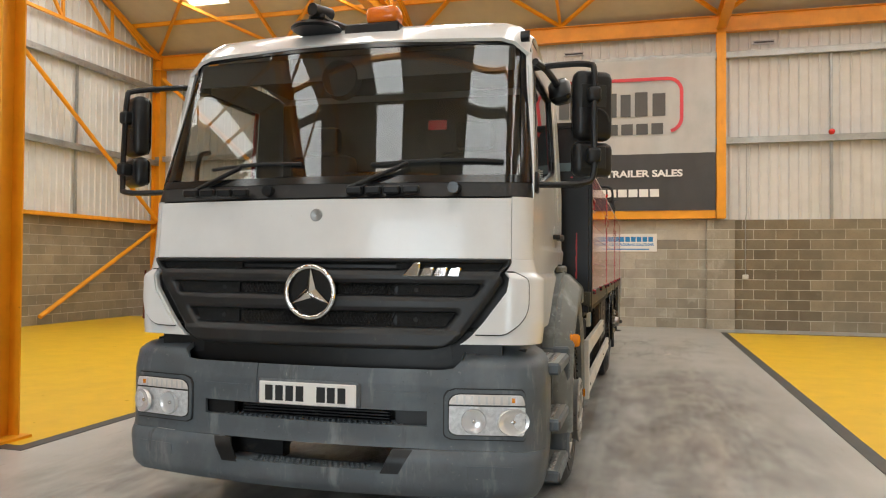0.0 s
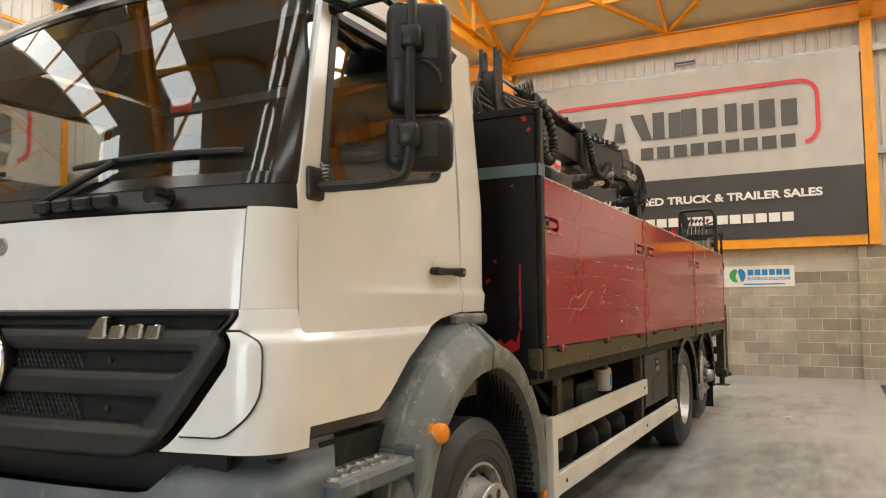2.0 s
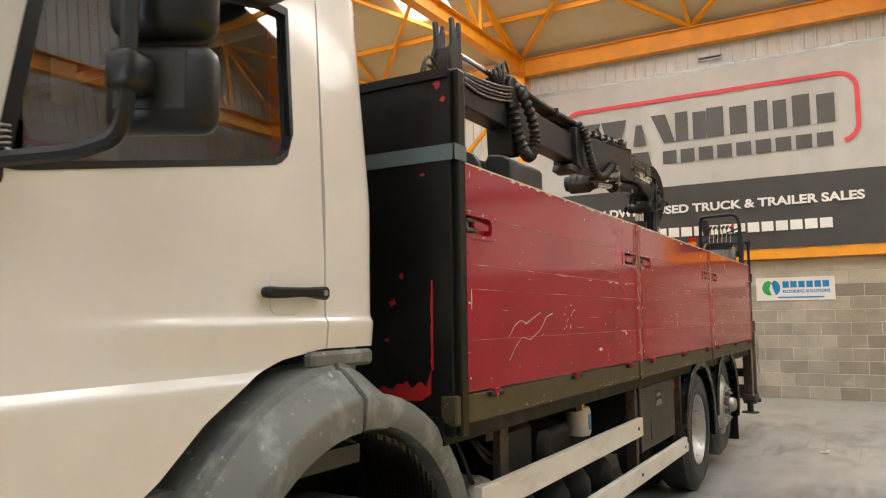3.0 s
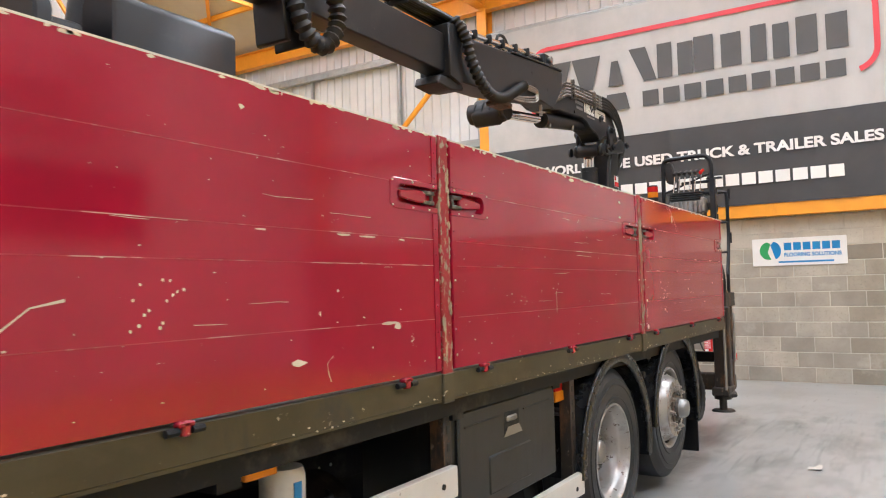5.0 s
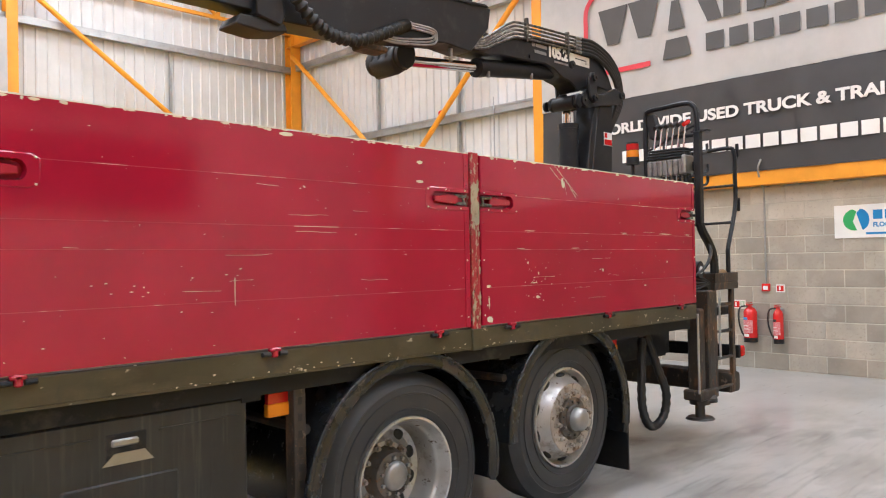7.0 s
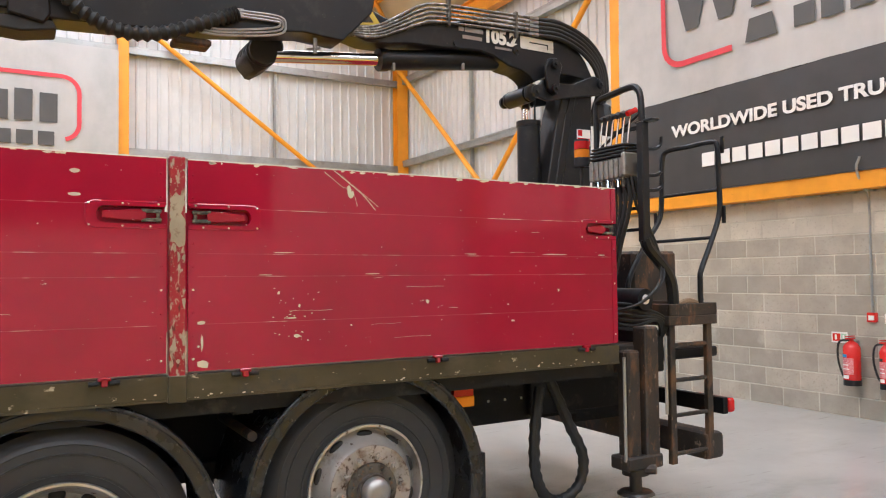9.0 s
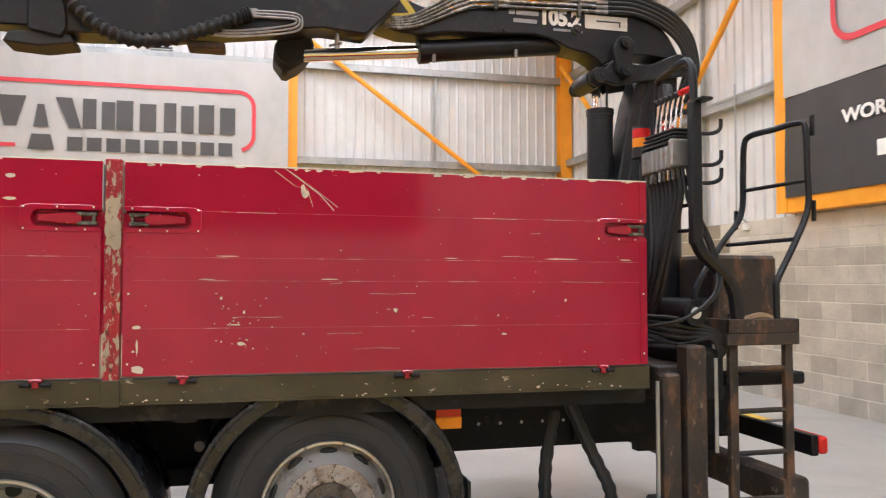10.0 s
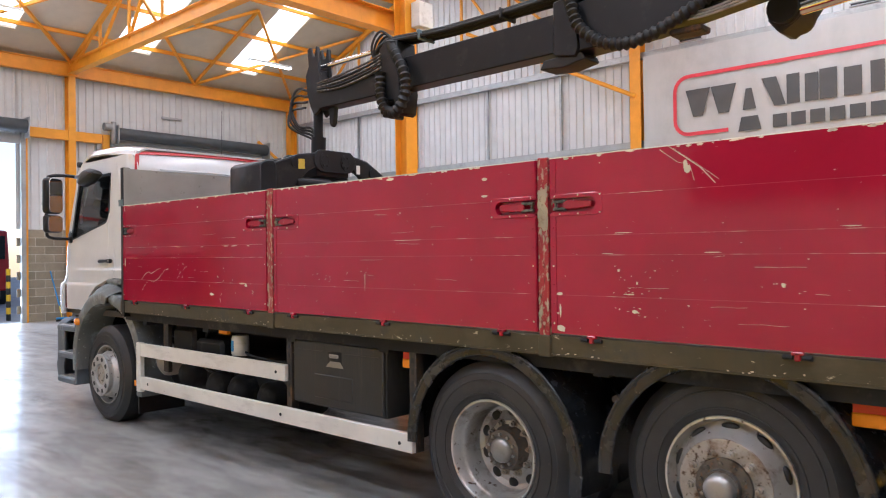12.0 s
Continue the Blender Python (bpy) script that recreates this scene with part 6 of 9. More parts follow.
            rod(n, c + Vector((ax(f2 - 0.026), 0, 0)), c + Vector((ax(f2 - 0.040), 0, 0)), 0.010, 8)
            add("wheel_nut", n, M["hub"])
        for k in range(10):
            a = 2 * math.pi * k / 10 + 0.4
            n = bmesh.new()
            c = Vector((0, inner_r * math.cos(a), inner_r * math.sin(a)))
            rod(n, c + Vector((ax(inner_f + 0.002), 0, 0)), c + Vector((ax(inner_f - 0.012), 0, 0)), 0.0095, 6)
            add("hub_bolt", n, M["steel_grimy"] if kind == "convex" else M["steel_dull"])
    return base


for sgn in (1, -1):
    wheel(5.0, "front", sgn, 0.452)
    wheel(9.835, "dished", sgn)
    wheel(11.115, "convex", sgn, 0.575)       # this axle is lifted
for y in (5.02, 9.835, 11.115):
    part("axle", rods(((CX - 1.0, y, 0.5), (CX + 1.0, y, 0.5), 0.07)), M["chassis"], truck)
    b = bmesh.new()
    bmesh.ops.create_uvsphere(b, u_segments=16, v_segments=10, radius=0.2, matrix=Matrix.Translation((CX, y, 0.5)))
    part("differential", b, M["chassis"], truck)


# ---- bed: everything on it follows the slight fall to the rear
def fall(y):
    return -0.0043 * (y - 9.0)


def tilt(bm):
    for v in bm.verts:
        v.co.z += fall(v.co.y)
    return bm


def bpart(name, bm, material, parent=None, label="", smooth=35):
    return part(name, tilt(bm), material, parent or truck, label, smooth)


SIDE = 1.260                         # half width of the bed
Z0, Z1 = 1.186, 2.043                # foot and top of the dropsides
BAYS = ((5.60, 7.868), (7.955, 10.205), (10.288, 12.587))
PLANKS = (Z0, Z0 + 0.189, Z0 + 0.382, Z0 + 0.476, Z0 + 0.665, Z1)
bed = bpart("bed_floor", boxes((CX - 1.22, 5.6, 1.10, CX + 1.22, 12.57, 1.18)), M["wood"], None, "worn timber bed floor", 0)
for sgn in (1, -1):
    xs = CX + sgn * SIDE
    rail = bmesh.new()
    a, c = sorted((xs - sgn * 0.004, xs - sgn * 0.07))
    box(rail, a, 5.52, 1.078, c, 12.60, 1.178, bevel=0.006)
    rail_ob = bpart("bed_rail", rail, M["rail_olive"], None, "dirty olive steel bed rail")
    lip = bmesh.new()
    a, c = sorted((xs - sgn * 0.005, xs - sgn * 0.03))
    box(lip, a, 5.52, 1.072, c, 12.60, 1.082)
    bpart("rail_lip", lip, M["rail_olive"], rail_ob)
    # added black filler stands in for the dark gap below the rail
    a, c = sorted((xs - sgn * 0.055, xs - sgn * 0.13))
    bpart("under_beam", boxes((a, 5.52, 1.0, c, 12.58, 1.10)), M["chassis"], rail_ob, "dark filler strip under the bed rail", 0)
    for y0, y1 in BAYS:
        panel = bmesh.new()
        a, c = sorted((xs - sgn * 0.027, xs - sgn * 0.034))
        box(panel, a, y0 + 0.002, Z0 + 0.002, c, y1 - 0.002, Z1 - 0.002)
        panel_ob = bpart("dropside", panel, M["red_panel"], None, "crimson dropside panel with scratches and chips", 0)
        pz0, pz1 = 1.758, 1.866
        lens = (0.26 if y0 == BAYS[0][0] else 0.296, 0.26 if y1 == BAYS[2][1] else 0.296)
        ha, hb_ = y0 + lens[0] - 0.02, y1 - lens[1] + 0.02     # the planks stop at the pockets of the latches
        for p0, p1 in zip(PLANKS, PLANKS[1:]):
            pk = bmesh.new()
            a, c = sorted((xs, xs - sgn * 0.027))
            q0, q1 = p0 + 0.0005, p1 - 0.0005
            if p0 < pz0 < p1:
                box(pk, a, ha, q0, c, hb_, q1)
                box(pk, a, y0, q0, c, ha, pz0 + 0.012)
                box(pk, a, hb_, q0, c, y1, pz0 + 0.012)
            elif p0 < pz1 < p1:
                box(pk, a, ha, q0, c, hb_, pz1 - 0.012)
                box(pk, a, y0, pz1 - 0.012, c, y1, q1)
            else:
                box(pk, a, y0, q0, c, y1, q1)
            bpart("plank", pk, M["red_panel"], panel_ob, smooth=0)
        for p in PLANKS[1:-1]:
            # bead along the joint of two planks
            e0, e1 = (ha, hb_) if abs(p - 1.812) < 0.06 else (y0 + 0.03, y1 - 0.03)
            sm = bmesh.new()
            a, c = sorted((xs + sgn * 0.0004, xs - sgn * 0.01))
            box(sm, a, e0, p - 0.0013, c, e1, p + 0.0013)
            bpart("joint_bead", sm, M["red_seam"], panel_ob, smooth=0)
        for ye, d, ln in ((y0, 1, lens[0]), (y1, -1, lens[1])):
            # pressed surround with a rounded pocket, lever and catch
            inner = [(0.004, 1.782), (ln - 0.075, 1.782)] + [(ln - 0.075 + 0.030 * math.sin(k * math.pi / 10), 1.812 - 0.030 * math.cos(k * math.pi / 10)) for k in range(1, 10)] + [(ln - 0.075, 1.842), (0.004, 1.842)]
            outer = [(0.004, pz0), (ln - 0.075, pz0)] + [(ln if 1 < k < 9 else ln - 0.03, lerp(pz0, pz1, min(1, max(0, (k - 1) / 8)))) for k in range(1, 10)] + [(ln - 0.075, pz1), (0.004, pz1)]
            sp = bmesh.new()
            rings = []
            for o_, pts in ((0.0005, outer), (0.0035, [(min(y_, ln - 0.004), lerp(z_, 1.812, 0.06)) for y_, z_ in outer]), (0.0035, [(y_ + (0.006 if y_ > 0.01 else 0), lerp(z_, 1.812, -0.14)) for y_, z_ in inner]), (-0.026, inner)):
                rings.append([sp.verts.new((xs + sgn * o_, ye + d * y_, z_)) for y_, z_ in pts])
            for ra_, rb_ in zip(rings, rings[1:]):
                for k in range(len(ra_) - 1):
                    sp.faces.new((ra_[k], ra_[k + 1], rb_[k + 1], rb_[k]))
            bmesh.ops.recalc_face_normals(sp, faces=sp.faces[:])
            bpart("latch_plate", sp, M["red_panel"], panel_ob, "riveted steel latch surround", 35)
            lv = bmesh.new()
            ra, rb = sorted((xs - sgn * 0.016, xs + sgn * 0.001))
            tz = 1.812
            y4, y5 = ye + d * 0.075, ye + d * (ln - 0.062)
            prism(lv, [(y4, tz - 0.021), (lerp(y4, y5, 0.35), tz - 0.022), (y5, tz - 0.013), (y5, tz + 0.013), (lerp(y4, y5, 0.35), tz + 0.022), (y4, tz + 0.021)], "x", ra, rb, 0.004)
            bpart("latch_lever", lv, M["red_worn_light"], panel_ob, smooth=0)
            ct = bmesh.new()
            for dz in (-0.018, 0.018):
                y6, y7 = sorted((ye + d * 0.018, ye + d * 0.092))
                box(ct, ra, y6, tz + dz - 0.007, rb, y7, tz + dz + 0.007, bevel=0.002)
            for f_ in (0.030, 0.085):
                rod(ct, (xs - sgn * 0.008, ye + d * f_, tz - 0.026), (xs - sgn * 0.008, ye + d * f_, tz + 0.026), 0.007, 8)
            bpart("latch_catch", ct, M["steel_grimy"], panel_ob, "grimy steel catch", 35)
            # edge trim with rivets
            tr = bmesh.new()
            ra, rb = sorted((xs, xs + sgn * 0.003))
            y8, y9 = sorted((ye + d * 0.004, ye + d * 0.036))
            box(tr, ra, y8, Z0 + 0.004, rb, y9, pz0 - 0.004)
            box(tr, ra, y8, pz1 + 0.004, rb, y9, Z1 - 0.004)
            bpart("edge_trim", tr, M["red_panel"], panel_ob, smooth=0)
            if sgn > 0:
                for k in range(9):
                    z = Z0 + 0.05 + k * 0.093
                    if pz0 - 0.02 < z < pz1 + 0.02:
                        continue
                    rv = bmesh.new()
                    rod(rv, (xs + 0.003, ye + d * 0.020, z), (xs + 0.006, ye + d * 0.020, z), 0.005, 8, 0.003)
                    bpart("rivet", rv, M["pale_chip"] if k % 3 == 0 else M["red_panel"], panel_ob)
                for yy, zz in ((0.06, pz0 + 0.010), (ln * 0.55, pz0 + 0.010), (ln - 0.014, pz0 + 0.012), (0.03, pz1 - 0.010), (ln * 0.55, pz1 - 0.010), (ln - 0.014, pz1 - 0.012)):
                    rv = bmesh.new()
                    rod(rv, (xs + 0.003, ye + d * yy, zz), (xs + 0.006, ye + d * yy, zz), 0.0045, 8, 0.003)
                    bpart("rivet", rv, M["pale_chip"], panel_ob)
        # hinges under the panel
        for f in (0.10, 0.5, 0.90):
            yh = lerp(y0, y1, f)
            hb = bmesh.new()
            ra, rb = sorted((xs - sgn * 0.012, xs + sgn * 0.016))
            box(hb, ra, yh - 0.012, 1.150, rb, yh + 0.012, 1.188, bevel=0.005)
            box(hb, ra, yh - 0.024, 1.172, rb, yh + 0.024, 1.186, bevel=0.004)
            bpart("hinge", hb, M["red_worn_light"], rail_ob, "red hinge knuckle")
            for dy in (-0.038, 0.036):
                hb = bmesh.new()
                rod(hb, (xs + sgn * 0.006, yh + dy - 0.018, 1.164), (xs + sgn * 0.006, yh + dy + 0.018, 1.164), 0.010, 8)
                bpart("hinge_pin", hb, M["chassis"], rail_ob)
        # pale worn top edge
        if sgn > 0:
            tp = bmesh.new()
            box(tp, xs - 0.030, y0, Z1 - 0.0015, xs + 0.0008, y1, Z1 + 0.004)
            bpart("top_edge", tp, M["alloy"], panel_ob, "bare worn top edge", 0)
    for yp, w in ((7.911, 0.066), (10.247, 0.062)):
        pb = bmesh.new()
        a, c = sorted((xs + sgn * 0.003, xs - sgn * 0.045))
        box(pb, a, yp - w / 2, 1.072, c, yp + w / 2, Z1 + 0.01, bevel=0.004)
        post_ob = bpart("bed_post", pb, M["red_worn"], None, "worn red pillar with bare patches")
        if sgn > 0:
            rp = random.Random(int(yp * 10))
            xf_ = xs + 0.003
            for k in range(46):
                zc = rp.uniform(Z0 + 0.02, Z1 - 0.02)
                if yp > 9 and k < 12:
                    zc = rp.uniform(1.70, 1.94)
                w_, h_ = rp.uniform(0.004, 0.012), rp.uniform(0.012, 0.07)
                if yp > 9 and k < 12:
                    w_, h_ = rp.uniform(0.02, 0.05), rp.uniform(0.05, 0.12)
                yc = yp + (rp.choice((-1, 1)) * (w / 2 - 0.006) if k % 3 else rp.uniform(-w / 2 + 0.01, w / 2 - 0.01))
                if yp > 9 and k < 12:
                    yc = yp + rp.uniform(-0.012, 0.012)
                bb = bmesh.new()
                n_ = 9
                prism(bb, [(min(yp + w / 2, max(yp - w / 2, yc + w_ * rp.uniform(0.3, 1) * math.cos(2 * math.pi * j / n_))), zc + h_ / 2 * rp.uniform(0.4, 1) * math.sin(2 * math.pi * j / n_)) for j in range(n_)], "x", xf_ - 0.001, xf_ + 0.0003 + 0.00006 * k)
                bpart("bare_patch", bb, M["post_bare"], post_ob, smooth=0)
        pb = bmesh.new()
        a, c = sorted((xs + sgn * 0.006, xs - sgn * 0.045))
        box(pb, a, yp - w / 2 - 0.005, 1.066, c, yp + w / 2 + 0.005, 1.175, bevel=0.004)
        bpart("post_foot", pb, M["rail_olive"], None, "olive pillar foot")
    cp = bmesh.new()
    a, c = sorted((xs + sgn * 0.002, xs - sgn * 0.06))
    box(cp, a, 5.555, 1.03, c, 5.612, 2.40, bevel=0.006)
    bpart("headboard_post", cp, M["black_paint"], None, "black headboard corner post")
# tailboard
bpart("tailboard", boxes((CX - 1.20, 12.57, Z0, CX + 1.20, 12.60, Z1)), M["red_panel"], None, "crimson tailboard", 0)

# chips and scratches of the near side, each with its own shape
rng = random.Random(11)
xs = CX + SIDE


def chip(y, z, w, h, n=7, lean=0.0):
    b = bmesh.new()
    pts = []
    for k in range(n):
        a = 2 * math.pi * k / n
        r = rng.uniform(0.55, 1.0)
        pts.append((y + w / 2 * r * math.cos(a) + lean * math.sin(a) * h, z + h / 2 * r * math.sin(a)))
    prism(b, pts, "x", xs + 0.0004, xs + 0.0012)
    return b


chips = bmesh.new()


def add_chips(bms):
    for c in bms:
        me = bpy.data.meshes.new("c")
        c.to_mesh(me)
        c.free()
        chips.from_mesh(me)
        bpy.data.meshes.remove(me)


big = [(7.56, 1.374, 0.13, 0.013), (7.60, 1.362, 0.05, 0.030), (7.131, 1.283, 0.075, 0.024), (6.988, 1.653, 0.07, 0.008), (7.332, 1.655, 0.085, 0.009), (7.453, 1.654, 0.11, 0.007), (7.638, 1.653, 0.045, 0.007),
       (6.926, 1.973, 0.022, 0.018), (7.218, 1.418, 0.010, 0.020), (7.299, 1.485, 0.014, 0.014), (7.464, 1.302, 0.010, 0.010), (10.348, 1.214, 0.055, 0.045), (10.343, 1.30, 0.014, 0.075), (10.315, 1.285, 0.06, 0.013), (10.341, 1.381, 0.045, 0.020),
       (10.991, 1.954, 0.022, 0.075), (11.0, 1.935, 0.034, 0.045), (11.88, 1.336, 0.036, 0.012), (11.386, 1.444, 0.022, 0.030), (10.685, 1.669, 0.11, 0.006), (10.607, 1.574, 0.09, 0.006), (11.102, 1.576, 0.09, 0.006), (11.636, 1.671, 0.10, 0.005),
       (12.146, 1.673, 0.22, 0.006), (12.474, 1.672, 0.07, 0.006), (10.743, 1.310, 0.036, 0.020), (10.663, 1.498, 0.014, 0.018), (10.754, 1.439, 0.012, 0.020), (10.72, 1.388, 0.07, 0.007), (11.851, 1.419, 0.012, 0.014), (12.175, 1.485, 0.014, 0.02),
       (9.875, 1.883, 0.06, 0.016), (9.878, 1.973, 0.05, 0.020), (9.15, 2.026, 0.10, 0.022), (5.638, 1.526, 0.02, 0.10), (5.627, 1.442, 0.03, 0.05), (5.638, 2.009, 0.015, 0.05)]
add_chips([chip(*c) for c in big])
for y0, y1 in BAYS:
    for _ in range(52):
        y, z = rng.uniform(y0 + 0.04, y1 - 0.04), Z0 + 0.02 + (Z1 - Z0 - 0.04) * rng.random() ** 1.6
        s = rng.uniform(0.0022, 0.0065)
        add_chips([chip(y, z, s * rng.uniform(0.7, 2.4), s, 5)])
    for p in PLANKS[1:-1]:
        y = y0 + 0.1
        while y < y1 - 0.3:
            w = rng.uniform(0.02, 0.22)
            if rng.random() < 0.22:
                b = bmesh.new()
                box(b, xs - 0.002, y, p - 0.0016, xs + 0.0006, min(y + w, y1 - 0.04), p + rng.uniform(-0.0006, 0.0010))
                add_chips([b])
            y += w + rng.uniform(0.05, 0.5)
    for _ in range(34):
        y = rng.uniform(y0 + 0.03, y1 - 0.05)
        h_ = rng.uniform(0.004, 0.016)
        add_chips([chip(y, Z1 - h_ / 2, rng.uniform(0.008, 0.06), h_, 8)])


def scratch(points, w=0.0027):
    b = bmesh.new()
    rows = []
    for i, (y, z) in enumerate(points):
        a, c = points[max(0, i - 1)], points[min(len(points) - 1, i + 1)]
        t = Vector((c[0] - a[0], c[1] - a[1])).normalized()
        ww = w * rng.uniform(0.4, 1.2)
        rows.append([b.verts.new((xs + 0.0010, y - t.y * ww, z + t.x * ww)), b.verts.new((xs + 0.0010, y + t.y * ww, z - t.x * ww))])
    for (a, c), (d, e) in zip(rows, rows[1:]):
        b.faces.new((a, c, e, d))
    add_chips([b])


scratch([(5.956, 1.375), (6.03, 1.430), (6.087, 1.447), (6.14, 1.432), (6.25, 1.467), (6.30, 1.480)], 0.0022)
scratch([(5.965, 1.283), (6.03, 1.340), (6.10, 1.375), (6.18, 1.362), (6.288, 1.400), (6.37, 1.462), (6.443, 1.476)], 0.0028)
for k in range(14):
    add_chips([chip(6.62 + rng.uniform(-0.07, 0.12), 1.45 + rng.uniform(-0.05, 0.07), 0.011, 0.011, 6)])
scratch([(10.873, 2.03), (10.957, 1.967), (11.009, 1.956), (11.03, 1.883)], 0.0012)
scratch([(10.936, 2.03), (11.04, 1.956), (11.135, 1.883)], 0.0012)
scratch([(10.915, 2.041), (11.06, 1.935), (11.12, 1.868)], 0.0015)
scratch([(7.272, 1.292), (7.245, 1.272), (7.250, 1.245), (7.262, 1.215)], 0.0012)
scratch([(8.915, 1.358), (8.915, 1.463)], 0.0018)
for y0, y1 in BAYS:
    for k in range(9):
        yc, zc = rng.uniform(y0 + 0.2, y1 - 0.3), rng.uniform(Z0 + 0.05, Z1 - 0.2)
        scratch([(yc + 0.05 * j, zc + rng.uniform(-0.003, 0.003)) for j in range(rng.randint(2, 5))], 0.0007)
for yc, zc, n_ in ((10.70, 1.31, 9), (10.70, 1.40, 8), (10.74, 1.46, 6), (8.55, 1.44, 7), (8.86, 1.47, 6), (11.36, 1.44, 5), (8.05, 1.30, 5)):
    add_chips([chip(yc + rng.gauss(0, 0.06), zc + rng.gauss(0, 0.018), rng.uniform(0.005, 0.016), rng.uniform(0.003, 0.008), 5) for _ in range(n_)])
bmesh.ops.recalc_face_normals(chips, faces=chips.faces[:])
bpart("paint_chip", chips, M["pale_chip"], None, "bare chips and scratches in the red paint", 0)["kind"] = "stuff"

# bare spots along the lower edge of the rail
xs_panel, xs = xs, xs - 0.0040
chips = bmesh.new()
for yc in (6.3, 7.2, 7.9, 8.75, 9.15, 9.3, 10.2, 10.45, 11.3, 12.0, 12.3):
    for _ in range(7):
        s = rng.uniform(0.003, 0.009)
        add_chips([chip(yc + rng.gauss(0, 0.09), 1.079 + 0.03 * rng.random() ** 3 + s / 2, s * rng.uniform(1.0, 2.6), s, 7)])
bpart("rail_chip", chips, M["pale_chip"], None, "bare chips along the rail's lower edge", 0)["kind"] = "stuff"
xs = xs_panel

# headboard
hb = bpart("headboard", boxes((CX - 1.24, 5.53, 1.03, CX + 1.24, 5.56, 2.395), bevel=0.004), M["black_paint"], None, "black painted headboard with old red showing", 0)
bpart("headboard_tape", boxes((CX - 1.245, 5.522, 2.045, CX + 1.255, 5.53, 2.105), (CX + SIDE + 0.0025, 5.522, 2.045, CX + SIDE + 0.0055, 5.612, 2.105)), M["strap"], hb, "teal-grey tape along the headboard", 0)
bpart("headboard_lip", boxes((CX - 1.24, 5.515, 2.36, CX + 1.24, 5.532, 2.395)), M["black_paint"], hb, smooth=0)
bpart("headboard_lining", boxes((CX - 1.20, 5.562, 1.19, CX + 1.20, 5.575, 2.392), (CX - 1.258, 5.6125, 2.05, CX - 1.20, 5.616, 2.399), (CX + 1.20, 5.6125, 2.05, CX + 1.258, 5.616, 2.399)), M["beige"], hb, "weathered grey board", 0)
def red_patch(outline):
    b = bmesh.new()
    prism(b, [(CX + a, z) for a, z in outline], "y", 5.5285, 5.5295)
    bpart("bare_red_patch", b, M["red_gloss"], hb, "old red paint showing through", 0)


low = [(0.58, 1.150)]
for k in range(26):
    low.append((0.60 + 0.021 * k, 1.168 + 0.05 * k / 26 + rng.uniform(-0.012, 0.02)))
red_patch(low + [(1.148, 1.27), (1.146, 1.18), (1.10, 1.155)])
edge_ = [(1.150 + rng.uniform(-0.006, 0.004), 1.27 + 0.03 * k) for k in range(12)]
red_patch(edge_ + [(1.158, 1.60), (1.158, 1.27)])
for cx_, cz_, s in ((0.98, 1.52, 0.016), (0.95, 1.38, 0.010), (1.02, 1.62, 0.014), (0.84, 1.55, 0.009), (1.12, 2.0, 0.010), (1.19, 2.34, 0.02), (1.21, 2.28, 0.012), (0.55, 2.37, 0.012)):
    red_patch([(cx_ + s * rng.uniform(0.3, 1.3) * math.cos(a), cz_ + s * rng.uniform(0.3, 1.2) * math.sin(a)) for a in (0, 0.7, 1.4, 2.1, 2.8, 3.5, 4.2, 4.9, 5.6)])

# ---- chassis and underbody, stretched and shifted in upart to fit the camera's view
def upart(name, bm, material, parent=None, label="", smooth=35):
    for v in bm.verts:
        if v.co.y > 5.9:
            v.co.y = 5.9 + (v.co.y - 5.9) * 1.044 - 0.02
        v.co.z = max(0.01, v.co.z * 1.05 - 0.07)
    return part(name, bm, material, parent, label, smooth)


for sgn in (1, -1):
    xr = CX + sgn * 0.42
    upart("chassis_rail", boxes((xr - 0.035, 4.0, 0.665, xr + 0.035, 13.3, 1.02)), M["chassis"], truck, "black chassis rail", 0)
    # holes are not cut: light seen through them is painted as pale discs
    holes = bmesh.new()
    for k in range(26):
        y = 11.4 + (k % 13) * 0.12
        rod(holes, (xr + sgn * 0.034, y, 0.80 if k < 13 else 0.93), (xr + sgn * 0.0365, y, 0.80 if k < 13 else 0.93), 0.009, 8)
    for k in range(11):
        rod(holes, (xr + sgn * 0.034, 7.35 + 0.075 * k, 0.742), (xr + sgn * 0.0365, 7.35 + 0.075 * k, 0.742), 0.0075, 8)
    upart("rail_holes", holes, M["alloy"], truck, smooth=0)["kind"] = "stuff"
for y in (5.9, 6.9, 8.0, 8.9, 10.35, 11.7, 12.3):
    upart("cross_bearer", boxes((CX - 1.2, y - 0.04, 1.0, CX + 1.2, y + 0.04, 1.10)), M["chassis"], truck, smooth=0)
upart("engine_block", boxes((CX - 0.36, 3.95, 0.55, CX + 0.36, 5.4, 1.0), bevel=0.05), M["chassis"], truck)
for x in (CX - 1.05, CX + 1.05):
    upart("under_cab_plate", boxes((x - 0.01, 4.0, 0.5, x + 0.01, 4.4, 1.0)), M["chassis"], truck, smooth=0)
upart("arch_liner", boxes((CX + 0.70, 5.66, 0.4, CX + 0.74, 5.68, 1.1), (CX + 0.5, 4.42, 0.9, CX + 0.54, 5.6, 1.3)), M["black_plastic"], truck, smooth=0)
lm = bmesh.new()
for i in range(20):
    for j in range(34):
        a = radians(2 + 2.3 * j)
        p = Vector((CX + 0.79 + 0.0185 * i + 0.009 * (j % 2), 5.05 + 0.622 * math.cos(a), 0.50 + 0.622 * math.sin(a)))
        box(lm, p.x - 0.006, p.y - 0.007, p.z - 0.008, p.x + 0.006, p.y + 0.004, p.z + 0.008)
upart("liner_mesh", lm, M["grille"], truck, "black spray-suppression mesh", 0)["kind"] = "stuff"

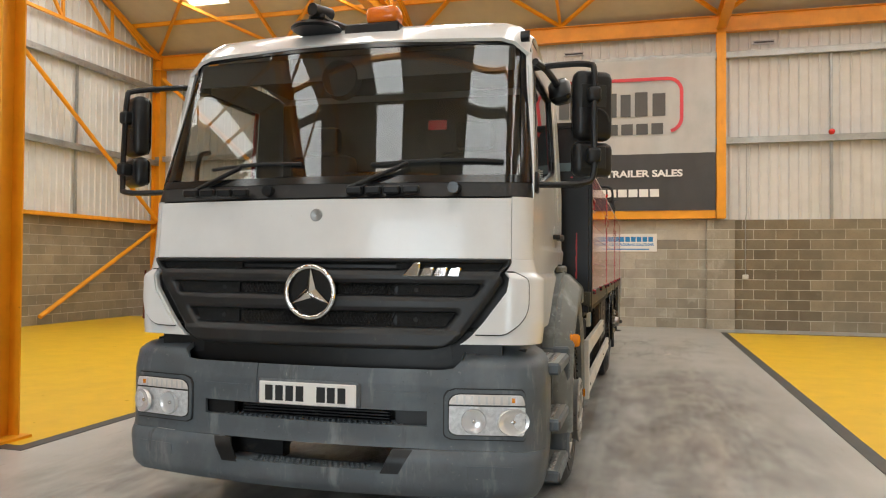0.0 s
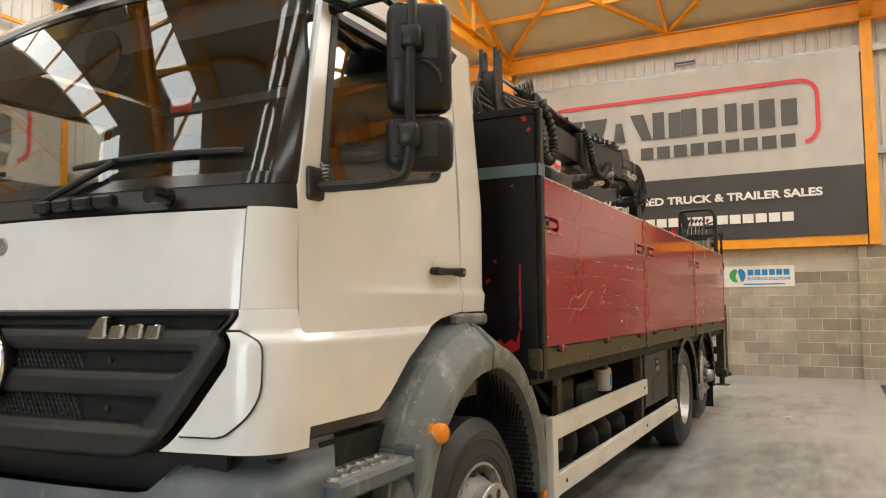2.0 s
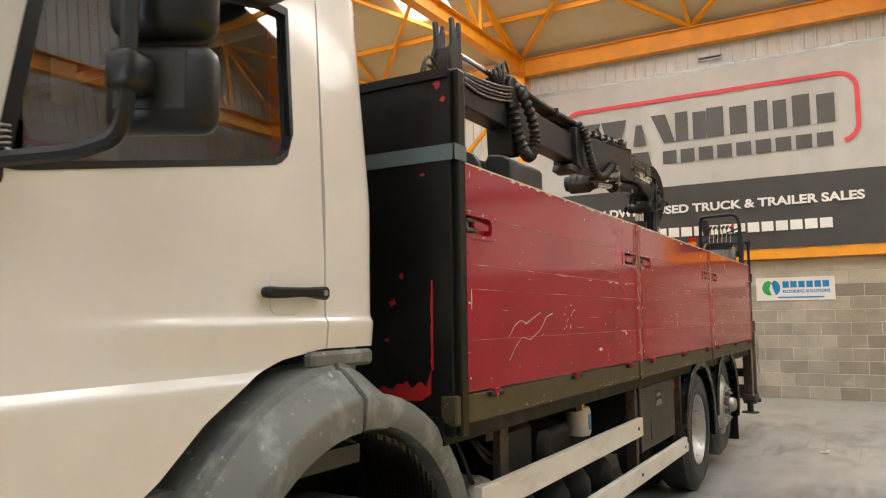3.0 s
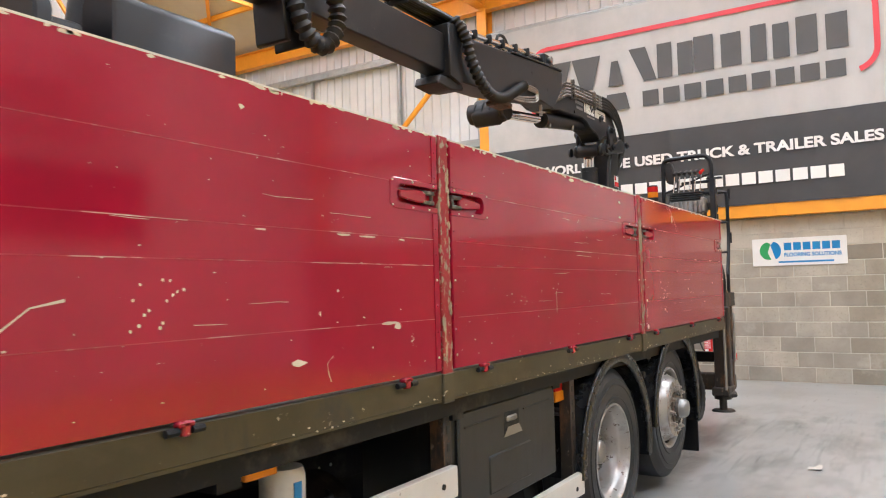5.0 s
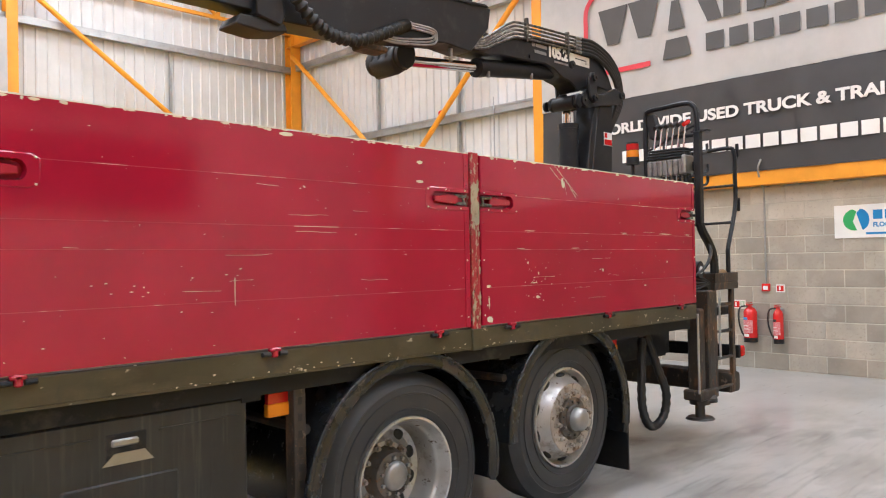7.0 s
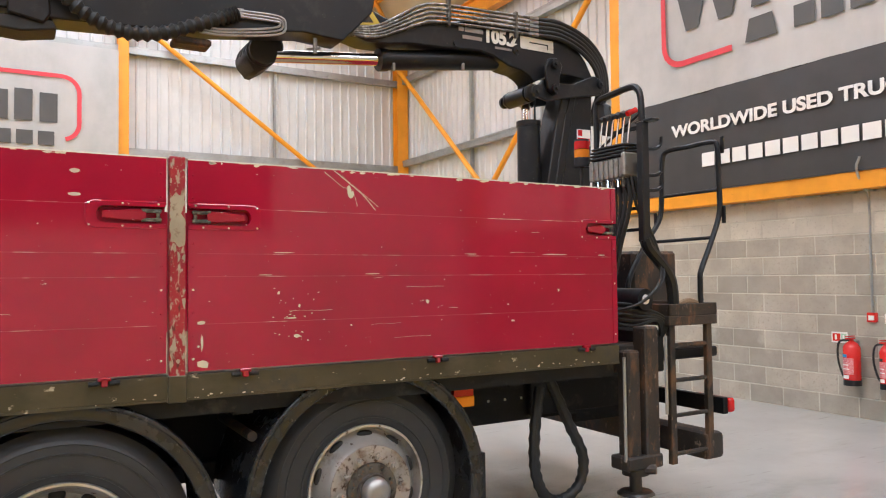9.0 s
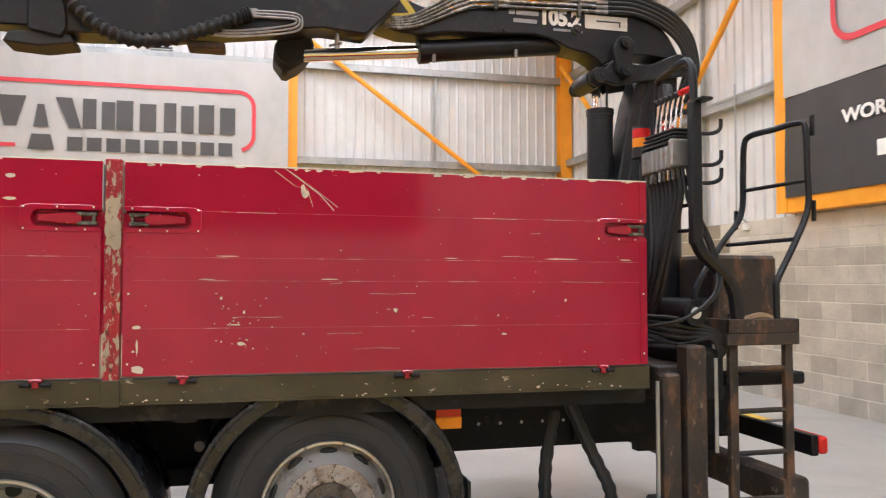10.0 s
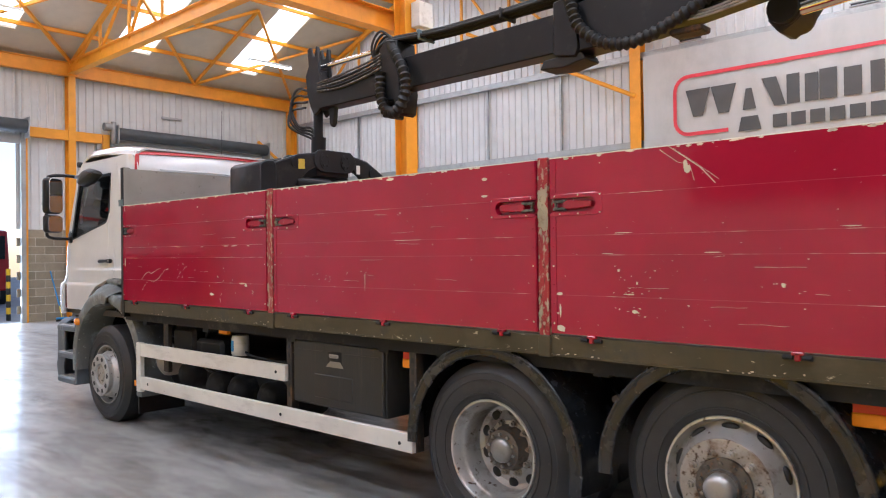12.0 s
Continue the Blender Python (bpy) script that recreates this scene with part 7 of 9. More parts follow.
for sgn in (1, -1):
    xa, xb = sorted((CX + sgn * 1.19, CX + sgn * 1.225))
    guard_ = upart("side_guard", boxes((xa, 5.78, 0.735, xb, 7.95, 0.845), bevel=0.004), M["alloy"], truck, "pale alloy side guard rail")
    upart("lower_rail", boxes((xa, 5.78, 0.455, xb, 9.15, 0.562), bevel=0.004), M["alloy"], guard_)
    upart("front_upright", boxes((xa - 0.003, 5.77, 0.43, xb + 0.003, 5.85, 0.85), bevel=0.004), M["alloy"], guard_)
    for y, zt in ((7.955, 1.04), (9.13, 1.04)):
        ua, ub = sorted((CX + sgn * 1.12, CX + sgn * 1.185))
        upart("guard_hanger", boxes((ua, y - 0.035, 0.45, ub, y + 0.02, zt), bevel=0.003), M["rust"], guard_, "rusty perforated hanger")
        for k in range(8):
            z = 0.5 + k * 0.065
            sl = boxes((CX + sgn * 1.186 - 0.001, y - 0.016, z, CX + sgn * 1.186 + 0.001, y + 0.002, z + 0.03))
            upart("hanger_slot", sl, M["ink"], guard_, smooth=0)
    for y, z in ((7.85, 0.79), (9.05, 0.50), (6.0, 0.51), (7.9, 0.51)):
        nb_ = bmesh.new()
        rod(nb_, (CX + sgn * 1.222, y, z), (CX + sgn * 1.229, y, z), 0.011, 8)
        upart("bolt", nb_, M["chassis"], guard_)
    # toolbox
    ta, tb = sorted((CX + sgn * 0.72, CX + sgn * 1.175))
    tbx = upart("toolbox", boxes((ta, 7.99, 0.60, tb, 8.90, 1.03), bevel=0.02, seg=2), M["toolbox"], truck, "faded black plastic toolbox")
    xf = CX + sgn * 1.176
    upart("toolbox_lid", boxes((min(xf, xf + sgn * 0.018), 8.01, 0.615, max(xf, xf + sgn * 0.018), 8.885, 1.018), bevel=0.012), M["toolbox"], tbx)
    upart("lid_panel", boxes((min(xf, xf + sgn * 0.024), 8.23, 0.66, max(xf, xf + sgn * 0.024), 8.62, 0.82), bevel=0.01), M["toolbox"], tbx)
    for ya_, yb_ in ((8.05, 8.33), (8.55, 8.85)):
        upart("lid_rib", boxes((min(xf, xf + sgn * 0.023), ya_, 0.955, max(xf, xf + sgn * 0.023), yb_, 0.962)), M["toolbox"], tbx)
    upart("lid_lock_cup", boxes((min(xf, xf + sgn * 0.021), 8.37, 0.865, max(xf, xf + sgn * 0.021), 8.51, 0.97), bevel=0.006), M["chassis"], tbx)
    upart("lid_lock", boxes((min(xf, xf + sgn * 0.028), 8.39, 0.925, max(xf, xf + sgn * 0.028), 8.48, 0.95), bevel=0.006), M["steel_dull"], tbx, "dull steel lock handle")
    ps = bmesh.new()
    prism(ps, [(8.36, 0.868), (8.53, 0.868), (8.50, 0.905), (8.40, 0.905)], "x", xf + sgn * 0.0215, xf + sgn * 0.0235)
    upart("worn_sticker", ps, M["steel_dull"], tbx, smooth=0)
    # mudguards over the rear wheels
    for yc, zc in ((9.835, 0.50), (11.115, 0.555)):
        R0 = 0.580

        def mg(u, v, sgn=sgn, yc=yc, zc=zc):
            a = radians(lerp(182, -12 if yc < 10 else -16, u))
            rr = R0 + 0.018 * math.sin(math.pi * v)
            return Vector((CX + sgn * lerp(1.225, 0.62, v), yc + rr * math.cos(a), zc + rr * math.sin(a)))
        mb = grid_sheet(bmesh.new(), mg, 36, 6, 0.008)

        def lip_(u, v, sgn=sgn, yc=yc, zc=zc):
            a = radians(lerp(182, -12 if yc < 10 else -16, u))
            rr = R0 - 0.045 * v
            return Vector((CX + sgn * (1.225 + 0.004 * math.sin(math.pi * v)), yc + rr * math.cos(a), zc + rr * math.sin(a)))
        grid_sheet(mb, lip_, 36, 2, 0.006)
        mgo = part("mudguard", mb, M["mudguard"], truck, "black plastic rear mudguard", 50)
        for rr_, rt in ((R0 + 0.004, 0.014), (R0 - 0.046, 0.010)):
            arc_ = [(CX + sgn * 1.222, yc + rr_ * math.cos(radians(a_)), zc + rr_ * math.sin(radians(a_))) for a_ in range(182, -13, -6)]
            part("rolled_edge", tube(bmesh.new(), arc_, rt, 8, 1, smooth_it=False), M["mudguard"], mgo, smooth=60)
        for ang in (150, 55):
            a = radians(ang)
            sb_ = bmesh.new()
            rod(sb_, (CX + sgn * 0.6, yc + 0.62 * math.cos(a), zc + 0.63 * math.sin(a)), (CX + sgn * 1.15, yc + 0.62 * math.cos(a), zc + 0.63 * math.sin(a)), 0.022, 10)
            part("mudguard_stay", sb_, M["rust"], mgo)
    upart("mud_flap", boxes((CX + sgn * 0.66, 11.50, 0.20, CX + sgn * 1.20, 11.515, 0.70), bevel=0.003), M["black_plastic"], truck, "black rubber mud flap")
    for y, up in ((7.06, 0.075), (9.06, 0.0), (11.43, 0.0)):
        ml = upart("marker_lamp", boxes((CX + sgn * 1.13 - 0.012, y - 0.055, 0.965 + up, CX + sgn * 1.13 + 0.012, y + 0.055, 1.005 + up / 3)), M["red_lens"] if y > 8 else M["chassis"], truck, "red and amber side marker")
        upart("amber_half", boxes((CX + sgn * 1.13 - 0.018, y - 0.058, 0.915 + up, CX + sgn * 1.13 + 0.018, y + 0.058, 0.966 + up), bevel=0.004), M["amber"], ml)
        upart("lamp_stay", boxes((CX + sgn * 1.13 - 0.006, y - 0.012, 1.0, CX + sgn * 1.13 + 0.006, y + 0.012, 1.05)), M["chassis"], ml)
# air tanks, filter and battery between the axles
for y, z, r, l in ((6.05, 0.70, 0.13, 0.42), (6.42, 0.62, 0.115, 0.5), (6.85, 0.56, 0.12, 0.5), (7.16, 0.56, 0.12, 0.5), (7.55, 0.56, 0.11, 0.5)):
    b = bmesh.new()
    x1 = CX + 1.14
    turned(b, [(x1, 0.0), (x1 - 0.01, r * 0.6), (x1 - 0.05, r * 0.95), (x1 - 0.08, r), (x1 - l, r), (x1 - l - 0.03, 0.0)], (0, y, z), "x", 24)
    upart("air_tank", b, M["tank"] if y < 6.2 else M["chassis"], truck, "grimy air tank", 50)
b = bmesh.new()
turned(b, [(0.83, 0.0), (0.835, 0.06), (0.85, 0.068), (0.96, 0.068), (0.985, 0.06), (0.99, 0.0)], (CX + 1.08, 7.20, 0), "z", 24)
flt = upart("air_dryer", b, M["alloy"], truck, "pale canister filter", 50)
upart("filter_label", boxes((CX + 1.146, 7.18, 0.87, CX + 1.150, 7.21, 0.95)), M["blue"], flt, smooth=0)
upart("valve_block", boxes((CX + 0.86, 6.6, 0.74, CX + 1.12, 7.0, 0.93), (CX + 0.9, 6.2, 0.72, CX + 1.1, 6.55, 1.0), bevel=0.03), M["chassis"], truck)
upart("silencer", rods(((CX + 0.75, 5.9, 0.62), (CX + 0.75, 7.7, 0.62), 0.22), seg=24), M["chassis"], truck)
for k in range(7):
    a, c = rng.uniform(5.9, 7.8), rng.uniform(0.70, 0.98)
    upart("air_line", tube(bmesh.new(), [(CX + 1.0, a, 1.0), (CX + 1.08, a + 0.05, c), (CX + 1.0, a + 0.3, c - 0.06), (CX + 0.9, a + 0.4, 0.8)], 0.010, 6, 4), M["hose"], truck)
upart("bracket", boxes((CX + 1.10, 6.12, 0.62, CX + 1.14, 6.20, 1.04), bevel=0.004), M["rust"], truck)
upart("far_fuel_tank", boxes((CX - 1.17, 6.0, 0.45, CX - 0.62, 7.7, 0.98), bevel=0.08, seg=3), M["tank"], truck)
for x_, y_, w_ in ((CX + 0.46, 9.1, 2.4), (CX - 0.56, 9.1, 2.4), (CX + 0.46, 4.4, 1.3)):
    upart("spring", boxes((x_, y_, 0.60, x_ + 0.10, y_ + w_, 0.68)), M["chassis"], truck, smooth=0)
upart("rear_light_board", boxes((CX - 1.12, 13.29, 0.69, CX + 1.12, 13.33, 0.79), bevel=0.004), M["chassis"], truck, "black rear light board")
for sgn in (-1, 1):
    upart("tail_light", boxes((CX + sgn * 0.98 - 0.16, 13.325, 0.70, CX + sgn * 0.98 + 0.16, 13.375, 0.785), bevel=0.012), M["red_lens"], truck, "red tail light cluster")
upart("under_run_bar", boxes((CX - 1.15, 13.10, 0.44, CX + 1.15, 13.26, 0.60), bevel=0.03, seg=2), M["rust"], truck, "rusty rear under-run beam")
for x_ in (CX + 0.35, CX - 0.47):
    upart("under_run_stay", boxes((x_, 12.7, 0.60, x_ + 0.07, 13.2, 0.76)), M["chassis"], truck, smooth=0)


# ================================================================ the loader crane on the lorry's tail
crane = thing("loader_crane", (CX, 13.05, 0.74), "charcoal hydraulic loader crane folded forward over the truck bed", "crane")


base = part("crane_base", boxes((CX - 0.62, 12.50, 0.98, CX + 0.62, 13.10, 1.26), (CX - 0.40, 12.75, 1.26, CX + 0.40, 13.35, 1.45), bevel=0.03), M["crane"], crane, "black crane base frame")
b = bmesh.new()
rod(b, (CX - 0.1, 13.08, 1.30), (CX - 0.1, 13.08, 2.0), 0.20, 24)
part("slew_column", b, M["crane"], crane)
# stabiliser leg
leg = part("stabiliser_leg", boxes((-0.51, 12.44, 0.46, -0.41, 12.53, 1.13), bevel=0.012), M["rust"], crane, "rusty stabiliser leg")
part("leg_tube", boxes((-0.50, 12.55, 0.48, -0.39, 12.65, 1.255), bevel=0.01), M["rust"], leg)
b = bmesh.new()
rod(b, (-0.46, 12.52, 0.40), (-0.46, 12.52, 0.50), 0.075, 14)
rod(b, (-0.46, 12.52, 0.30), (-0.46, 12.52, 0.40), 0.035, 12)
rod(b, (-0.46, 12.50, 0.43), (-0.36, 12.58, 0.44), 0.03, 10)
part("leg_knuckle", b, M["rust"], leg)
b = bmesh.new()
rod(b, (-0.46, 12.52, 0.285), (-0.46, 12.52, 0.30), 0.105, 24, 0.09)
part("foot_pad", b, M["rust"], leg, "round steel foot pad")
part("leg_collar", boxes((-0.53, 12.40, 0.44, -0.38, 12.66, 0.52), bevel=0.01), M["rust"], leg)
part("leg_pipe", rods(((-0.40, 12.40, 0.5), (-0.40, 12.40, 1.10), 0.009), ((-0.37, 12.68, 0.75), (-0.37, 12.68, 1.2), 0.009), seg=8), M["galv"], leg)
part("outrigger_beam", boxes((CX - 1.15, 12.44, 1.0, CX + 1.15, 12.62, 1.16), bevel=0.01), M["rust"], crane, "rusty outrigger beam")
leg2 = part("stabiliser_leg", boxes((CX - 1.24, 12.42, 0.46, CX - 1.12, 12.54, 1.13), (CX - 1.24, 12.55, 0.48, CX - 1.13, 12.65, 1.255), bevel=0.012), M["rust"], crane, "rusty stabiliser leg on the far side")
b = bmesh.new()
rod(b, (CX - 1.18, 12.52, 0.285), (CX - 1.18, 12.52, 0.46), 0.05, 12)
rod(b, (CX - 1.18, 12.52, 0.285), (CX - 1.18, 12.52, 0.30), 0.105, 24, 0.09)
part("foot_pad", b, M["rust"], leg2)
# platform and ladder
plat = part("operator_platform", boxes((-1.05, 12.80, 1.245, -0.46, 13.20, 1.30), (-1.05, 12.80, 1.30, -0.46, 12.815, 1.37), (-1.05, 13.185, 1.30, -0.46, 13.20, 1.37), (-0.475, 12.80, 1.30, -0.46, 13.20, 1.37), bevel=0.004), M["rust"], crane, "rusty black operator platform", 0)
part("platform_mat", boxes((-1.02, 12.83, 1.302, -0.49, 13.17, 1.315)), M["wood"], plat, "folded brown mat", 0)
b = tube(bmesh.new(), [(-0.50, 12.86, 1.32), (-0.51, 12.96, 1.37), (-0.51, 13.05, 1.375), (-0.50, 13.14, 1.32)], 0.02, 8)
part("mat_fold", b, M["wood"], plat)
lad = part("ladder_stile", boxes((-0.52, 12.83, 0.40, -0.485, 12.875, 1.26), bevel=0.004), M["rust"], crane, "rusty access ladder")
part("ladder_stile", boxes((-0.52, 13.135, 0.40, -0.485, 13.18, 1.26), bevel=0.004), M["rust"], lad)
for z in (0.46, 0.70, 0.92, 1.13):
    part("rung", rods(((-0.502, 12.87, z), (-0.502, 13.14, z), 0.014), seg=10), M["rust"], lad)
# hanging hose loop under the tail
part("hanging_hose", tube(bmesh.new(), [(-0.60, 11.98, 0.95), (-0.58, 11.93, 0.70), (-0.58, 11.93, 0.48), (-0.58, 11.99, 0.33), (-0.58, 12.10, 0.29), (-0.58, 12.22, 0.36), (-0.58, 12.25, 0.52), (-0.60, 12.17, 0.72), (-0.62, 12.06, 0.98)], 0.030, 10, 6, ribs=0.10), M["hose"], crane, "wrapped hose loop hanging low")
# tail machinery
part("oil_tank", boxes((CX - 0.35, 13.20, 1.28, CX + 0.45, 13.62, 1.70), bevel=0.02), M["rust"], crane, "dark oil tank")
b = bmesh.new()
rod(b, (-0.95, 12.62, 1.40), (-0.50, 12.66, 1.40), 0.062, 18)
slew = part("slew_cylinder", b, M["crane"], crane, "black slew cylinder end")
part("cylinder_face", rods(((-0.505, 12.66, 1.40), (-0.497, 12.66, 1.40), 0.028), seg=16), M["plate_white"], slew)
for k in range(5):
    part("hose", tube(bmesh.new(), [(-0.7, 12.45, 1.30 + 0.02 * k), (-0.55, 12.60, 1.25 + 0.03 * k), (-0.50, 12.74 + 0.02 * k, 1.28), (-0.55, 12.80, 1.16), (-0.75, 12.80, 1.08)], 0.010, 6, 5), M["hose"], crane)
part("tail_bracket", boxes((-0.95, 12.62, 0.98, -0.52, 12.82, 1.22), (-0.70, 12.75, 1.04, -0.55, 13.30, 1.10), bevel=0.01), M["chassis"], crane, smooth=0)
part("tail_plate", boxes((CX + 0.46, 12.3, 0.66, CX + 0.50, 13.3, 1.02), bevel=0.004), M["chassis"], crane, smooth=0)

# the loader's lower parts are stretched and shifted to fit the camera's view
VIEW_FIT = Matrix.Translation((0, -0.365, -0.07)) @ Matrix.Diagonal((1, 1.0495, 1.05, 1))
for ob in crane.children_recursive:
    ob.data.transform(VIEW_FIT)
    for v in ob.data.vertices:
        if v.co.z < 1.0:
            v.co.z += 0.09 * (1.0 - v.co.z)

# ---- mast, arm and folded boom; the boom lies beside the arm and slightly askew over the bed
AX = -1.715                          # middle plane of the arm


def bx(y):
    """Middle plane of the folded boom."""
    return steps(y, (7.1, -1.365), (9.7, -1.505), (11.6, -1.54))


def plate_yz(name, outline, w, at, material=None, label="", bevel=0.008, parent=None):
    """A box-section piece given by its side view (y, z), w wide; at: its middle, a number or a function of y."""
    b = bmesh.new()
    prism(b, outline, "x", -w / 2, w / 2, bevel)
    for v in b.verts:
        v.co.x += at(v.co.y) if callable(at) else at
    return part(name, b, material or M["crane"], parent or crane, label)


def disc(y, z, r, x0, x1, seg=16):
    b = bmesh.new()
    rod(b, (x0, y, z), (x1, y, z), r, seg)
    return b


mast = plate_yz("mast", [(13.255, 2.96), (13.18, 2.73), (13.085, 2.25), (13.0, 1.80), (12.98, 1.40), (13.46, 1.40), (13.47, 1.90), (13.50, 2.45), (13.52, 2.96), (13.40, 3.02)], 0.20, AX, label="tapered crane mast")
plate_yz("mast_rib", [(13.30, 2.90), (13.24, 2.70), (13.15, 2.25), (13.06, 1.80), (13.12, 1.80), (13.22, 2.25), (13.31, 2.68), (13.36, 2.90)], 0.215, AX, M["crane"], parent=mast)
part("mast_label", boxes((AX + 0.101, 13.36, 2.53, AX + 0.104, 13.49, 2.65)), M["plate_white"], mast, "red and white warning label", 0)
part("label_text", boxes((AX + 0.1042, 13.365, 2.535, AX + 0.106, 13.485, 2.585), (AX + 0.1042, 13.37, 2.60, AX + 0.106, 13.41, 2.645)), M["red_lens"], mast, smooth=0)
# lift cylinder before the mast
LX = -1.76
lift = part("lift_cylinder", rods(((LX, 13.01, 1.30), (LX, 13.02, 2.66), 0.086), ((LX, 13.02, 2.66), (LX, 13.02, 2.70), 0.092), seg=24), M["crane"], crane, "black lift cylinder")
part("lift_rod", rods(((LX, 13.02, 2.70), (LX, 13.02, 2.86), 0.056), seg=24), M["chrome"], lift, "chrome piston rod")
for k in range(3):
    part("hose", tube(bmesh.new(), [(LX, 12.92, 2.05), (LX + 0.03, 12.86 - 0.02 * k, 2.20 - 0.02 * k), (LX + 0.02, 12.84 - 0.02 * k, 2.05), (LX, 12.90, 1.8)], 0.011, 6, 4), M["hose"], lift)
# links below the head of the arm, each side
for sx in (-0.135, 0.135):
    lp = plate_yz("link_plate", [(12.86, 2.83), (12.86, 2.90), (12.91, 2.935), (12.97, 2.93), (13.03, 2.985), (13.10, 3.00), (13.17, 2.965), (13.30, 2.975), (13.42, 3.03), (13.50, 3.06), (13.57, 3.04), (13.59, 2.97), (13.55, 2.915), (13.46, 2.90), (13.30, 2.875), (13.16, 2.845), (13.05, 2.82), (12.97, 2.84), (12.92, 2.80)], 0.035, AX + sx, label="black link plate of the crane head")
    tie = plate_yz("tie_plate", [(13.03, 2.90), (13.01, 3.06), (13.05, 3.13), (13.12, 3.14), (13.17, 3.09), (13.14, 2.98), (13.15, 2.90), (13.10, 2.86)], 0.03, AX + sx * 1.26, parent=lp)
    for y, z, r in ((12.915, 2.865, 0.045), (13.09, 2.905, 0.034), (13.09, 3.085, 0.034), (13.52, 2.985, 0.036), (12.745, 3.14, 0.034)):
        x = AX + sx * 1.42
        part("pivot_pin", disc(y, z, r, x, x + math.copysign(0.022, sx)), M["crane"], lp)
        part("pin_bolt", disc(y, z, 0.014, x, x + math.copysign(0.034, sx), 6), M["hose"], lp)
part("lift_eye", disc(12.915, 2.865, 0.062, AX - 0.11, AX + 0.11, 20), M["crane"], crane)
arm = plate_yz("main_arm", [(11.20, 3.20), (11.52, 3.10), (11.64, 3.07), (11.80, 3.075), (11.93, 3.10), (12.20, 3.11), (12.50, 3.13), (12.62, 3.11), (12.75, 3.05), (12.86, 3.035), (12.93, 3.00), (12.97, 2.96), (13.03, 2.99), (13.12, 3.04), (13.30, 3.05), (13.50, 3.03), (13.53, 3.06), (13.46, 3.18),
                            (13.36, 3.29), (13.22, 3.355), (12.86, 3.36), (12.40, 3.325), (12.12, 3.27), (11.90, 3.22), (11.76, 3.25), (11.55, 3.33), (11.30, 3.36), (11.20, 3.34)], 0.20, AX, label="main arm with model number and warning triangle")
xa = AX + 0.1005
text_mesh("n", "105.2", 0.135, Matrix.Translation((xa + 0.004, 12.555, 3.20)) @ pose(0, 0, 0, 90, 0, 90), M["banner_white"], arm, width=0.265, name="model_number", bold=0.002)
for y0_, y1_, z0_, z1_ in ((12.33, 12.37, 3.245, 3.275), (12.38, 12.53, 3.245, 3.275), (12.36, 12.52, 3.195, 3.220), (12.63, 12.83, 3.160, 3.176)):
    part("maker_block", boxes((xa, y0_, z0_, xa + 0.003, y1_, z1_)), M["steel_dull"], arm, "plain maker's name block", 0)
part("arm_sticker", boxes((xa, 12.85, 3.195, xa + 0.003, 13.15, 3.285)), M["alloy"], arm, "pale sticker with black line", 0)
part("sticker_line", boxes((xa + 0.003, 12.93, 3.243, xa + 0.004, 13.10, 3.252), (xa + 0.003, 13.09, 3.215, xa + 0.004, 13.10, 3.243)), M["ink"], arm, smooth=0)
b = bmesh.new()
prism(b, [(11.53, 3.16), (11.74, 3.185), (11.63, 3.33)], "x", xa, xa + 0.004)
part("warning_triangle", b, M["sticker"], arm, "yellow warning triangle", 0)
b = bmesh.new()
prism(b, [(11.585, 3.182), (11.685, 3.195), (11.632, 3.265)], "x", xa + 0.004, xa + 0.006)
part("triangle_mark", b, M["ink"], arm, smooth=0)
for y_, z_ in ((12.30, 3.15), (12.66, 3.30)):
    part("arm_boss", disc(y_, z_, 0.016, xa, xa + 0.012, 10), M["crane"], arm)
# arm cylinder below
CYX = -1.73
acyl = part("arm_cylinder", rods(((CYX, 11.79, 2.996), (CYX, 12.70, 3.11), 0.068), ((CYX, 11.77, 2.993), (CYX, 11.83, 3.001), 0.075), seg=22), M["crane"], crane, "black arm cylinder")
part("arm_rod", rods(((CYX, 11.0, 2.915), (CYX, 11.79, 2.996), 0.040), seg=20), M["chrome"], acyl, "chrome piston rod")
for y_, z_ in ((11.86, 2.92), (12.40, 2.99)):
    part("port", rods(((CYX + 0.05, y_, z_), (CYX + 0.05, y_, z_ + 0.05), 0.014), seg=8), M["steel_dull"], acyl)
b = bmesh.new()
rod(b, (-2.0, 10.98, 2.93), (-1.66, 10.98, 2.93), 0.085, 18)
prism(b, [(10.875, 2.90), (10.95, 2.80), (11.06, 2.87), (11.13, 2.97), (11.10, 3.06), (10.95, 3.04)], "x", -1.96, -1.70, 0.02)
part("rod_eye", b, M["hose"], acyl, "wrapped black rod eye")
for k in range(4):
    b = bmesh.new()
    turned(b, [(-0.012, 0.084), (-0.006, 0.094), (0.006, 0.094), (0.012, 0.084)], (-1.93 + 0.075 * k, 10.98, 2.93), "x", 20)
    part("binding", b, M["hose"], acyl)
